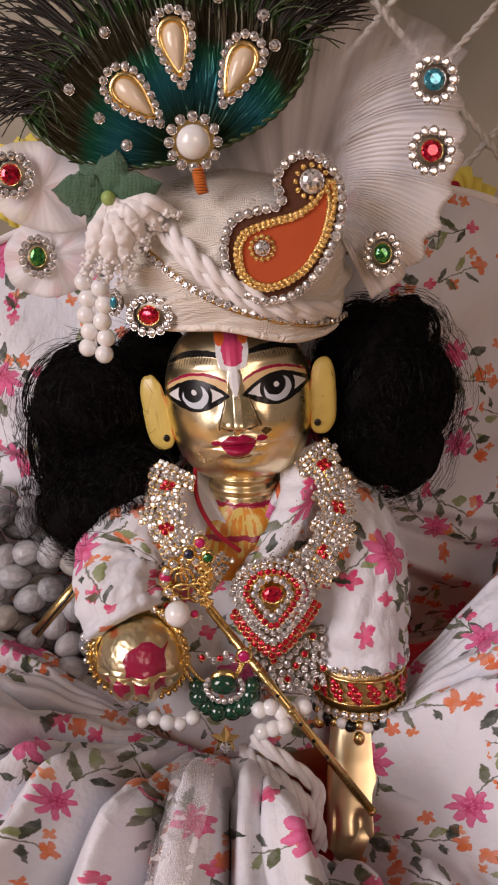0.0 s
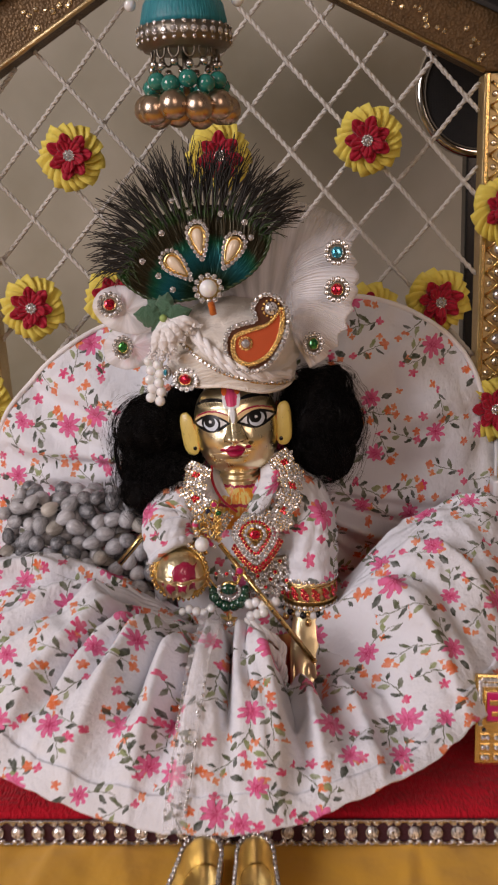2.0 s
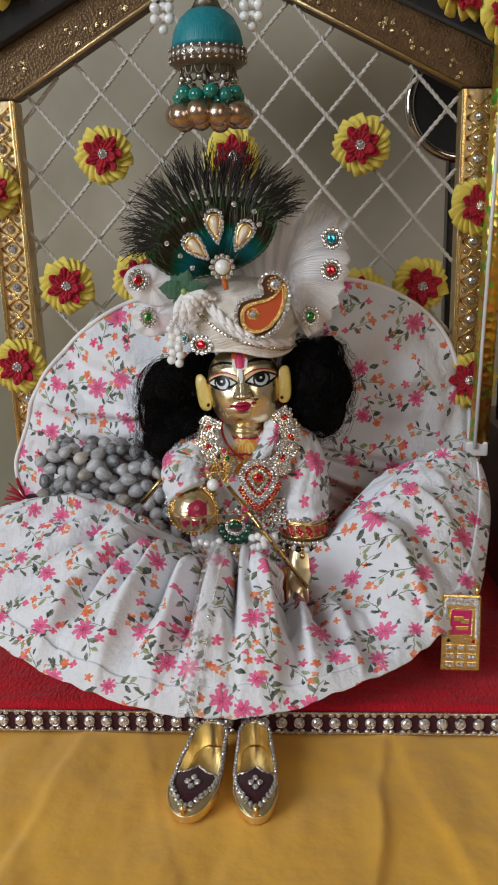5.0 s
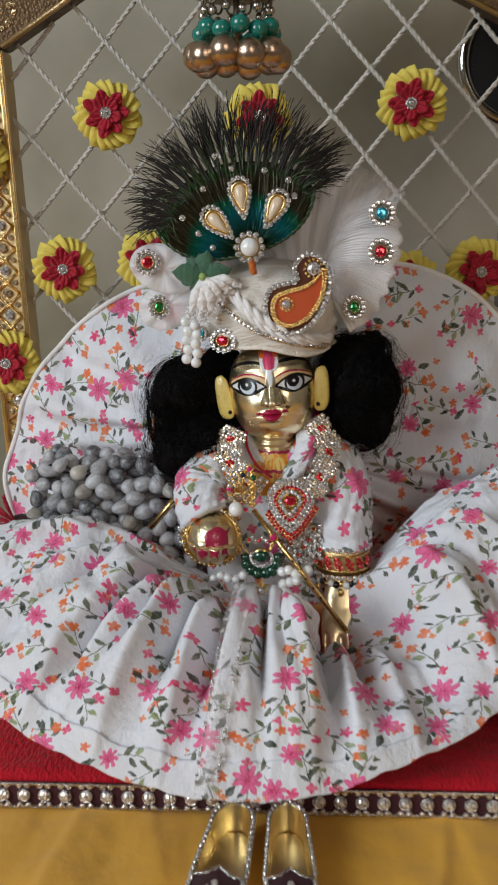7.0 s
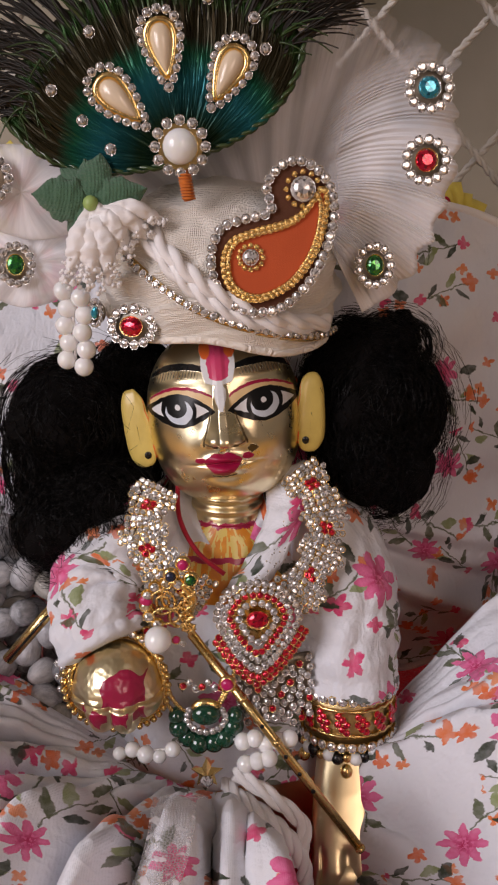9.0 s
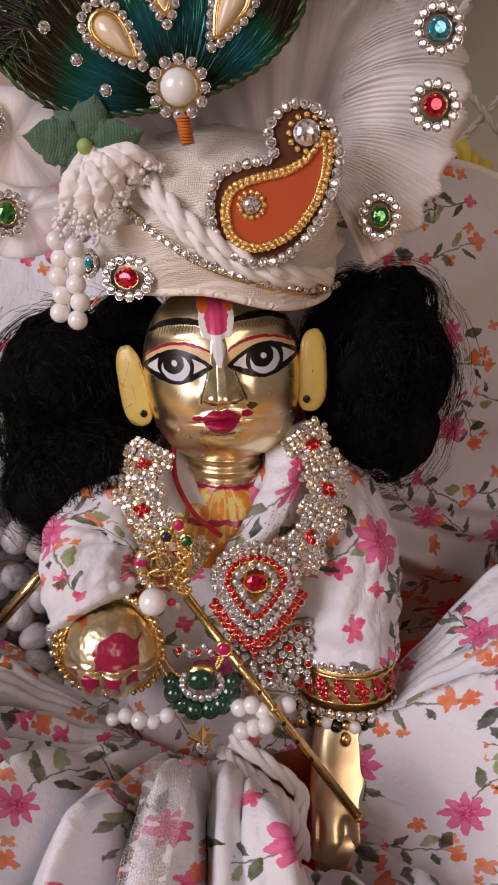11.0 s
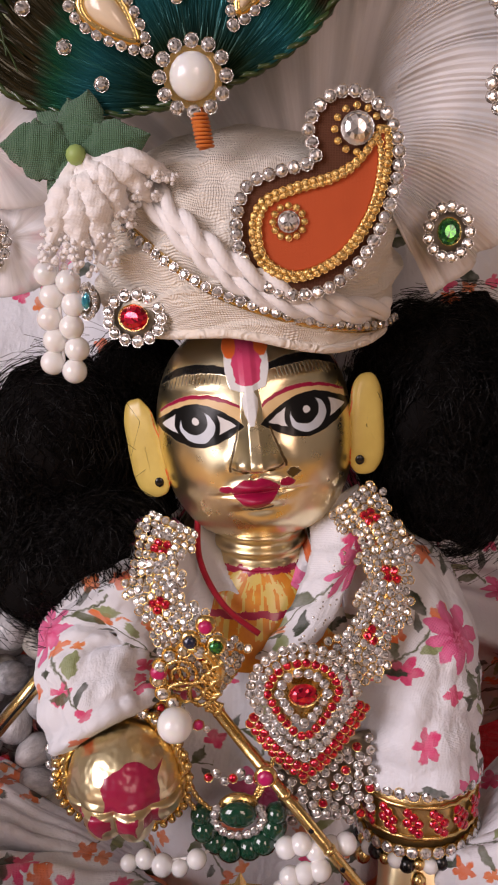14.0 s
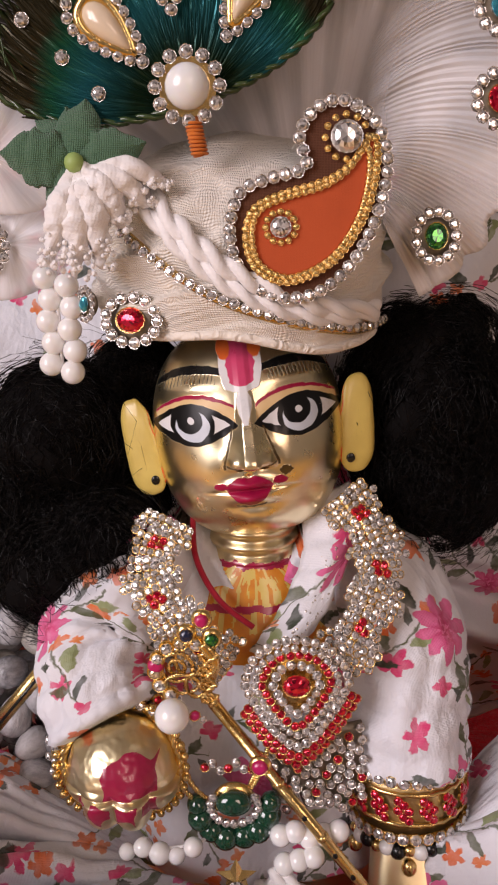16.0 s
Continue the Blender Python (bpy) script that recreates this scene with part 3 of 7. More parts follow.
def spline(keys, n=40, closed=False):
    """A smooth line through key points."""
    k = [Vector(p) for p in keys]
    m = len(k)
    out = []
    spans = m if closed else m - 1
    for i in range(spans):
        p0, p1, p2, p3 = (k[(i + j) % m] if closed else k[min(max(i + j, 0), m - 1)] for j in (-1, 0, 1, 2))
        for s in range(n):
            t = s / n
            out.append(0.5 * (2 * p1 + (p2 - p0) * t + (2 * p0 - 5 * p1 + 4 * p2 - p3) * t * t + (3 * p1 - p0 - 3 * p2 + p3) * t ** 3))
    if not closed:
        out.append(k[-1].copy())
    return out


def twist(path, r, turns, strands=2, sides=6, thick=0.62):
    """Twisted cord: several strands wound round a line."""
    pts = [Vector(p) for p in path]
    bms = []
    for s in range(strands):
        line = []
        for i, p in enumerate(pts):
            d = (pts[min(i + 1, len(pts) - 1)] - pts[max(i - 1, 0)]).normalized()
            a = d.cross(Vector((0.13, 1, 0.21))).normalized()
            b = d.cross(a)
            t = 2 * math.pi * (turns * i / (len(pts) - 1) + s / strands)
            line.append(p + (a * math.cos(t) + b * math.sin(t)) * r * 0.5)
        bms.append(tube(line, r * thick, sides))
    return join(*bms)


def nz(x, y=0.0, z=0.0, s=1.0):
    return noise.noise((x * s, y * s, z * s))


def thicken(ob, t, offset=-1.0):
    mod = ob.modifiers.new("thickness", "SOLIDIFY")
    mod.thickness, mod.offset = t, offset
    return ob

# ---- the room and the shrine ----
FLOOR = 0.006


def room():
    for name, box in (("wall_back", (-1.4, 1.6, 0.42, 0.52, -0.75, 1.7)), ("wall_right", (1.6, 1.7, -2.0, 0.52, -0.75, 1.7)), ("wall_front", (-1.4, 1.6, -2.1, -2.0, -0.75, 1.7)),
                      ("ceiling", (-1.5, 1.7, -2.1, 0.52, 1.7, 1.8)), ("floor", (-1.5, 1.7, -2.1, 0.52, -0.85, -0.75))):
        tagged(part(name, slab(*box), WALL if name == "wall_back" else ROOMWALL), "plain off-white plastered room surface around the shrine", name.split("_")[0], kind="structure")
    left = join(slab(-1.5, -1.4, -2.0, -1.65, -0.75, 1.7), slab(-1.5, -1.4, -0.55, 0.42, -0.75, 1.7), slab(-1.5, -1.4, -1.65, -0.55, -0.75, 0.2), slab(-1.5, -1.4, -1.65, -0.55, 1.4, 1.7))
    tagged(part("wall_left", left, ROOMWALL), "plain off-white plastered wall with a window opening", "wall", kind="structure")
    top = tagged(part("shrine_table", slab(-0.7, 0.7, -0.12, 0.312, -0.75, FLOOR - 0.003, 0.004), DARKWOOD), "dark wooden table under the yellow cloth", "table")

    def f(u, v):
        w = 2 * u - 1
        x, y = 0.55 * math.copysign(abs(w) ** 2.0, w), -0.14 + 0.45 * v
        h = 0.0012 * nz(x * 24, y * 10, 3) + 0.0007 * nz(x * 60, y * 40, 7) + 0.0003 * nz(x * 150, y * 120, 2)
        # pressed creases, steep on one side
        for x0, lean, high, way in ((-0.07, 0.1, 0.003, 1), (-0.034, -0.25, 0.001, -1), (0.046, 0.12, 0.0042, -1), (0.058, -0.2, 0.0014, 1), (0.092, 0.3, 0.003, -1), (-0.1, 0.35, 0.0015, 1)):
            d = (x - x0 - lean * (y - 0.08) - 0.003 * nz(y * 30, x0 * 40)) * way
            h += high * (math.exp(-d / 0.012) if d > 0 else math.exp(d / 0.0015)) * (0.6 + 0.6 * nz(y * 14, x0 * 90))
        return (x, y, FLOOR + h)
    tagged(thicken(part("tablecloth", grid_mesh("tablecloth", f, 460, 170), YELLOWCLOTH), 0.0012), "creased mustard yellow cloth spread under the shrine", "tablecloth", kind="structure")


room()

# red velvet cushion with its rhinestone edging
CUSH_Y, CUSH_Z = 0.115, 0.0172


def cushion():
    root = thing("velvet_cushion", "flat red velvet seat cushion edged with a rhinestone band", "cushion", (0, 0.2, FLOOR))

    def f(u, v):
        x = -0.2 + 0.4 * u
        if v < 0.2:
            k = v / 0.2
            y, z = CUSH_Y - 0.001 * math.sin(k * 3.14), FLOOR + 0.0015 + (CUSH_Z - 0.0025 - FLOOR) * k
        else:
            k = (v - 0.2) / 0.8
            y, z = CUSH_Y + 0.001 + 0.19 * k, CUSH_Z + 0.004 * math.sin(min(1, k * 3) * 1.57) + 0.0012 * nz(x * 40, k * 14)
        return (x, y, z)
    thicken(part("velvet_cover", grid_mesh("velvet_cover", f, 160, 60), VELVET, root), 0.001)
    part("padding", slab(-0.198, 0.198, CUSH_Y + 0.003, 0.3, FLOOR, CUSH_Z - 0.004), MAROON, root)
    band = part("edging_band", slab(-0.2, 0.2, CUSH_Y - 0.0022, CUSH_Y - 0.0012, FLOOR + 0.0022, CUSH_Z - 0.001), MAROON, root, "dark band of the edging")
    mz = (FLOOR + 0.0022 + CUSH_Z - 0.001) / 2
    for dz in (0.0042, -0.0042):
        part("silver_cord", twist([(-0.2 + 0.4 * i / 240, CUSH_Y - 0.003, mz + dz) for i in range(241)], 0.0006, 120, 2, 4), SILVER, band)
    for i in range(58):
        x = -0.1925 + i * 0.00675
        gem(band, (x, CUSH_Y - 0.0028, mz), (0, -1, 0.15), 0.0023, "d", turn=0.4)
        for sx in (-1, 1):
            for sz in (-1, 1):
                gem(band, (x + sx * 0.0013, CUSH_Y - 0.0028, mz + sz * 0.0036), (0, -1, 0.1), 0.0011, "s", "silver_claw")


cushion()

# net screen with its jewelled gold frame
NET_Y = 0.247


def prism(poly, y0, y1, bevel=0.0008):
    bm = bmesh.new()
    a = [bm.verts.new((x, y0, z)) for x, z in poly]
    b = [bm.verts.new((x, y1, z)) for x, z in poly]
    bm.faces.new(a)
    bm.faces.new(b[::-1])
    n = len(poly)
    for i in range(n):
        bm.faces.new((a[i], b[i], b[(i + 1) % n], a[(i + 1) % n]))
    bmesh.ops.recalc_face_normals(bm, faces=bm.faces[:])
    if bevel:
        bmesh.ops.bevel(bm, geom=bm.edges[:], offset=bevel, segments=2, affect="EDGES", profile=0.6)
    return bm


POSTS = {"l": (-0.1295, -0.1135), "r": (0.0925, 0.1085)}
EAVE, APEX = (0.2555, 0.272), (-0.019, 0.3125, 0.331)


def frame_screen():
    root = thing("shrine_screen", "gold jewelled gable frame strung with a white rope net", "screen", (0, NET_Y, FLOOR))
    for key, (x0, x1) in POSTS.items():
        foot = 0.0068 if key == "l" else -0.001
        post = part("post", prism([(x0 + foot, FLOOR), (x1 + foot, FLOOR), (x1, EAVE[0]), (x0, EAVE[0])], NET_Y - 0.006, NET_Y + 0.006), GOLDLACE, root, "gold post covered in set stones")
        for x in (x0 + 0.0012, x1 - 0.0012):
            part("gold_edge", prism([(x + foot - 0.0009, FLOOR), (x + foot + 0.0009, FLOOR), (x + 0.0009, EAVE[0]), (x - 0.0009, EAVE[0])], NET_Y - 0.0078, NET_Y - 0.0062, 0.0004), GOLD, post)
        z, row, mid, pitch = 0.05, 0, (x0 + x1) / 2, 0.0092
        while z < EAVE[0] - pitch:
            mid = (x0 + x1) / 2 + foot * (EAVE[0] - z) / (EAVE[0] - FLOOR)
            for c in (-1, 1):
                part("crossed_wire", twist([(mid - c * 0.0052, NET_Y - 0.0064, z), (mid, NET_Y - 0.0069, z + pitch / 2), (mid + c * 0.0052, NET_Y - 0.0064, z + pitch)], 0.0007, 3, 2, 4), GOLD, post)
                gem(post, (mid + c * 0.0037, NET_Y - 0.0062, z + pitch / 2), (0, -1, 0), 0.0014, "c", turn=row)
            gem(post, (mid, NET_Y - 0.0062, z + 0.0002), (0, -1, 0), 0.0024, "d" if row % 2 else "c", turn=row)
            z += pitch
            row += 1
    ax, a0, a1 = APEX
    for x_in, x_out in ((-0.1135, -0.1295), (0.0925, 0.1085)):
        beam = part("rafter", prism([(x_out, EAVE[0] + 0.0005), (x_in, EAVE[0] + 0.0005), (ax, a0), (ax, a1), (x_out, EAVE[1])], NET_Y - 0.0062, NET_Y + 0.006), GLITTER, root, "bronze glittered rafter")
        for s in range(46):
            k = random.random()
            x = x_in + (ax - x_in) * k
            z = EAVE[0] + (a0 - EAVE[0]) * k + 0.003 + random.random() * 0.011
            gem(beam, (x, NET_Y - 0.0064, z), (random.uniform(-.3, .3), -1, random.uniform(-.3, .3)), random.uniform(0.0006, 0.0013), "c")
        part("gold_edge", tube([(x_in, NET_Y - 0.006, EAVE[0] + 0.001), (ax, NET_Y - 0.006, a0 + 0.001)], 0.0011, 6), GOLDLACE, beam)

    def inside(x, z):
        if x < -0.1135 or x > 0.0925 or z < 0.05:
            return False
        side = -0.1135 if x < ax else 0.0925
        return z < EAVE[0] + (a0 - EAVE[0]) * (x - side) / (ax - side)
    for slope, offsets, dy in ((-1.12, (0.044, 0.0695, 0.104, 0.1355, 0.176, 0.207, 0.2475, 0.2815, 0.3125, 0.345), 0.0), (1.12, (0.1174, 0.1495, 0.18, 0.211, 0.2465, 0.2805, 0.311, 0.342, 0.3725), 0.0022)):
        for off in offsets:
            pts = []
            for i in range(400):
                x = -0.12 + 0.22 * i / 399
                z = off + slope * x + 0.0012 * nz(x * 30, off * 50)
                if inside(x, z):
                    pts.append((x, NET_Y + dy + 0.001 * nz(x * 40, off * 90), z))
            if len(pts) > 12:
                length = (Vector(pts[0]) - Vector(pts[-1])).length
                part("rope", twist(pts[::2], 0.00105, length / 0.0062, 2, 5), ROPE, root)


frame_screen()


def pleats(count, wide, high, rng):
    """A pinwheel of overlapping folded ribbon ends."""
    verts, faces = [], []
    for i in range(count):
        t0 = 2 * math.pi * (i + rng.uniform(-0.15, 0.15)) / count
        long = 0.0139 * rng.uniform(0.93, 1.05)
        rise = high * rng.uniform(0.75, 1.25)
        base = len(verts)
        for k in range(5):
            v = k / 4
            r = 0.0035 + (long - 0.0035) * v
            for j in range(4):
                w = j / 3
                t = t0 + radians(wide * (w - 0.5) * (1.15 - 0.5 * v) + 26 * v)
                rr = r - 0.0016 * v * v * (w if j < 3 else 1.25)
                verts.append((rr * math.cos(t), rr * math.sin(t), 0.001 + rise * (1 - w) ** 1.4 * (0.35 + 0.65 * v) + 0.0016 * math.sin(v * 3.1)))
        for k in range(4):
            for j in range(3):
                q = base + 4 * k + j
                faces.append((q, q + 4, q + 5, q + 1))
    mesh = bpy.data.meshes.new("yellow_ruffle")
    mesh.from_pydata(verts, [], faces)
    return smooth(mesh)


def ribbon_flower(m, label="yellow pinwheel ribbon rosette with a red heart and a rhinestone", count=21, wide=34, high=0.0028):
    root = thing("ribbon_flower", label, "fabric flower", m, "ribbon flowers on the shrine screen")
    # local z looks out of the flower
    thicken(part("yellow_ruffle", pleats(count, wide, high, random.Random(count)), YELLOWRIBBON, root, "pleated yellow ribbon ruffle", local=True), 0.00025)
    for layer, (rad, z, n) in enumerate(((0.0094, 0.0046, 7), (0.0066, 0.006, 5))):
        def red(u, v, rad=rad, z=z, n=n, layer=layer):
            t = 2 * math.pi * u
            reach = rad * (0.68 + 0.32 * abs(math.cos(t * n / 2 + layer)) ** 1.6 + 0.05 * math.sin(t * 3 + layer))
            r = reach * v
            return (r * math.cos(t), r * math.sin(t), z + 0.0022 * v * v * abs(math.cos(t * n / 2 + layer)) - 0.0006 * math.cos(t * n * 3 + v * 5) * v + 0.0005 * nz(t * 3, v * 4, layer))
        thicken(part("red_petals", grid_mesh("red_petals", red, 120, 8, close_u=True), REDRIBBON, root, "crumpled red ribbon petals", local=True), 0.0004)
    stud = part("stud", lathe([(0.0022, 0), (0.0022, 0.001), (0.0016, 0.0014)], 16, (0, 0, 0.0062)), SILVER, root, "rhinestone stud", local=True)
    for i in range(9):
        a = 2 * math.pi * i / 9
        gem(stud, (0.0018 * math.cos(a), 0.0018 * math.sin(a), 0.0074), (0, 0, 1), 0.0006, "d", local=True)
    gem(stud, (0, 0, 0.0074), (0, 0, 1), 0.0012, "d", local=True)
    return root


def out_of_screen(x, z, turn=0.0, y=NET_Y - 0.003, tip=(0, 0), s=1.0):
    return Matrix.Translation((x, y, z)) @ Euler((radians(90 + tip[0]), 0, radians(tip[1]))).to_matrix().to_4x4() @ Matrix.Rotation(turn, 4, "Z") @ Matrix.Scale(s, 4)


first = ribbon_flower(out_of_screen(-0.0727, 0.2308))
SPOTS = [(0.0473, 0.2327, 1, 0), (-0.0945, 0.1698, 2, 0), (0.0757, 0.1681, 3, 0), (-0.0129, 0.2285, 4, 0), (-0.0585, 0.173, 5, 0), (0.047, 0.1625, 6, 0),
         (-0.1195, 0.132, 7, -0.006), (-0.1262, 0.2155, 8, -0.006), (0.1001, 0.203, 9, -0.006), (0.0988, 0.1227, 10, -0.006)]
for x, z, a, dy in SPOTS:
    copy_thing(first, out_of_screen(x, z, a * 1.3, NET_Y - 0.003 + dy, (random.uniform(-12, 12), random.uniform(-12, 12))))
loose = ribbon_flower(out_of_screen(-0.1178, 0.3042, 0.4, NET_Y - 0.016, (8, 10)), "loosely pleated pale yellow ribbon rosette with a red heart", 11, 46, 0.0042)
for i, (x, z) in enumerate(((-0.082, 0.3235), (-0.1, 0.3145), (-0.134, 0.299), (0.0893, 0.295), (0.0637, 0.308), (0.1084, 0.2815), (0.098, 0.309), (0.075, 0.318), (0.115, 0.294))):
    copy_thing(loose, out_of_screen(x, z, i * 0.9, NET_Y - 0.016, (random.uniform(-20, 20), random.uniform(-25, 25))))


def roof():
    ax, a0, a1 = APEX
    for x_out, x_far in ((-0.1295, -0.19), (0.1085, 0.17)):
        slope = (a1 - EAVE[1]) / (ax - x_out)
        zf = EAVE[1] + slope * (x_far - x_out)
        bm = prism([(x_far, zf), (ax, a1 + 0.0005), (ax, a1 + 0.07), (x_far, zf + 0.07)], NET_Y - 0.012, NET_Y + 0.004)
        tagged(part("shrine_roof", bm, BLACKBOARD), "black fabric-covered gable board above the gold frame", "roof board")


roof()


def side_fittings():
    root = thing("foil_rod", "holographic gold foil rod with a white rod beside it", "rod", (0.107, 0.228, 0.09))
    part("foil_tube", tube([(0.1035, 0.226, 0.0945), (0.1085, 0.226, 0.3)], 0.0046, 14), FOIL, root)
    part("white_rod", tube([(0.1005, 0.2205, 0.0925), (0.1072, 0.2205, 0.3)], 0.0009, 8), WHITEPAINT, root, "thin white plastic rod")
    part("end_cap", slab(0.0965, 0.107, 0.2215, 0.2305, 0.0885, 0.0955, 0.001), WHITEPAINT, root, "white plastic end cap")
    arm = thing("throne_arm", "dark maroon wooden side arm of the throne", "armrest", (0.125, 0.22, FLOOR))
    part("side_panel", slab(0.115, 0.135, 0.17, 0.3, FLOOR, 0.098, 0.004), DARKWOOD, arm)
    part("upright", lathe([(0.006, 0.0), (0.006, 0.06), (0.008, 0.063), (0.006, 0.067), (0.004, 0.075), (0.0045, 0.12)], 16, (0.125, 0.262, 0.098)), DARKWOOD, arm, "turned dark post")
    for z in (0.16, 0.198):
        part("gold_collar", lathe([(0.0085, 0), (0.0095, 0.002), (0.0085, 0.004)], 20, (0.125, 0.262, z)), GOLD, arm, "gold ring")
    disc = thing("round_mirror", "round black panel with a chrome rim behind the net", "panel", (0.092, 0.3, 0.25))
    c, r = Vector((0.103, 0.3, 0.2565)), 0.027
    part("rim", tube([c + Vector((r * math.cos(t), 0, r * math.sin(t))) for t in (2 * math.pi * i / 48 for i in range(48))], 0.0028, 10, closed=True), CHROME, disc, "chrome rim")
    bm = lathe([(r, -0.002), (r, 0.0), (r * 0.9, 0.001)], 48)
    bmesh.ops.transform(bm, matrix=Matrix.Translation(c) @ Matrix.Rotation(radians(90), 4, "X"), verts=bm.verts[:])
    part("panel", bm, BLACKBOARD, disc)
    part("stand", slab(c.x - 0.006, c.x + 0.006, 0.299, 0.31, FLOOR, c.z - r, 0.001), BLACKPAINT, disc)


side_fittings()


# ---- hanging ornament ----
def jhumka():
    x, y = -0.0142, 0.145
    root = thing("hanging_ornament", "teal silk bell ornament with green beads and champagne pearls", "ornament", (x, y, 0.231))
    dome = part("silk_dome", lathe([(0.004, 0.2745), (0.0065, 0.2735), (0.0095, 0.271), (0.0118, 0.2668), (0.0127, 0.2625), (0.0128, 0.261)], 40, (x, y, 0)), TEALSILK, root, "teal silk thread dome")
    cone = part("cone", lathe([(0.0016, 0.286), (0.002, 0.283), (0.0034, 0.278), (0.0058, 0.2735)], 24, (x, y, 0)), OLDMETAL, root, "antique metal cone")
    collar = part("collar", lathe([(0.0026, 0.2835), (0.0034, 0.285), (0.0026, 0.2872)], 20, (x, y, 0)), OLDMETAL, root)
    rim = part("rim_band", lathe([(0.0128, 0.261), (0.0137, 0.2606), (0.0137, 0.2562), (0.0128, 0.256), (0.0122, 0.2548), (0.009, 0.2542)], 40, (x, y, 0)), OLDMETAL, root, "antique metal rim set with stones")
    for i in range(30):
        a = 2 * math.pi * i / 30
        n = Vector((math.cos(a), math.sin(a), 0))
        gem(rim, Vector((x, y, 0.2584)) + n * 0.0137, n, 0.0011, "d")
        for z in (0.2604, 0.2564):
            gem(rim, Vector((x, y, z)) + n * 0.0138, n, 0.0006, "s", "metal_bead")
    for piece in (dome, cone, collar, rim):
        piece.location.z = -0.0028
    part("stem", tube([(x, y, 0.255), (x, y, 0.236)], 0.001, 8), OLDMETAL, root)
    part("hanging_cord", tube([(x, y, 0.286), (x - 0.001, y, 0.36)], 0.0006, 6), COTTON, root)
    for i in range(14):
        a = 2 * math.pi * i / 14
        c = Vector((x + 0.0098 * math.cos(a), y + 0.0098 * math.sin(a), 0))
        part("chain_link", tube([c + Vector((0.0016 * math.cos(t) * -math.sin(a), 0.0016 * math.cos(t) * math.cos(a), 0.2512 + 0.0022 * math.sin(t))) for t in (2 * math.pi * k / 12 for k in range(12))], 0.00035, 5, closed=True), OLDMETAL, root)
        part("silver_bead", ball(c + Vector((0, 0, 0.2478 - 0.0008 * (i % 2))), 0.0013, 10), SILVER, root)
    for i in range(12):
        a = 2 * math.pi * (i + 0.3) / 12
        part("teal_bead", ball((x + 0.0102 * math.cos(a), y + 0.0102 * math.sin(a), 0.2418 + 0.0012 * (i % 2)), 0.0029, 10, (1, 1, 0.9)), TEALBEAD, root, "faceted teal bead")
    for i in range(10):
        a = 2 * math.pi * (i + 0.1) / 10
        part("champagne_pearl", ball((x + 0.0116 * math.cos(a), y + 0.0116 * math.sin(a), 0.2352 + 0.0008 * (i % 2)), 0.0043, 18), BRONZEPEARL, root, "champagne metallic pearl")
    for sx, n in ((-1, 5), (1, 4)):
        tas = thing("pearl_tassel", "cluster of white hanging pearl strands", "tassel", (x + sx * 0.0165, y, 0.27), "pearl strands beside the bell ornament")
        for s in range(3):
            px = x + sx * 0.0158 + (s - 1) * 0.0026
            part("strand", tube([(px, y + s % 2 * 0.002, 0.266), (x + sx * 0.012, y, 0.36)], 0.0002, 4), COTTON, tas)
            for k in range(n + s % 2):
                pearl(tas, (px, y + (s % 2) * 0.002, 0.2685 + 0.003 * (s == 1) * -1 + k * 0.0037), 0.0018)


jhumka()

# ---- the dressed figurine ----
AX, AY = -0.0065, 0.19          # the figure's upright axis
HEAD = Matrix.Translation((-0.0061, 0.1866, 0.1296)) @ Matrix.Rotation(radians(-5.5), 4, "Y") @ Matrix.Rotation(radians(-6), 4, "X")
MM = 0.001
FACE_MATS = [BRASS, BLACKPAINT, WHITEPAINT, GREYPAINT, REDPAINT, PINKPAINT, ORANGEPAINT, CREAMPAINT, YELLOWPAINT, SAFFRON]


def bumpy(x, z, cx, cz, sx, sz, h):
    return h * math.exp(-((x - cx) / sx) ** 2 - ((z - cz) / sz) ** 2)


def step(a, b, x):
    k = max(0.0, min(1.0, (x - a) / (b - a)))
    return k * k * (3 - 2 * k)


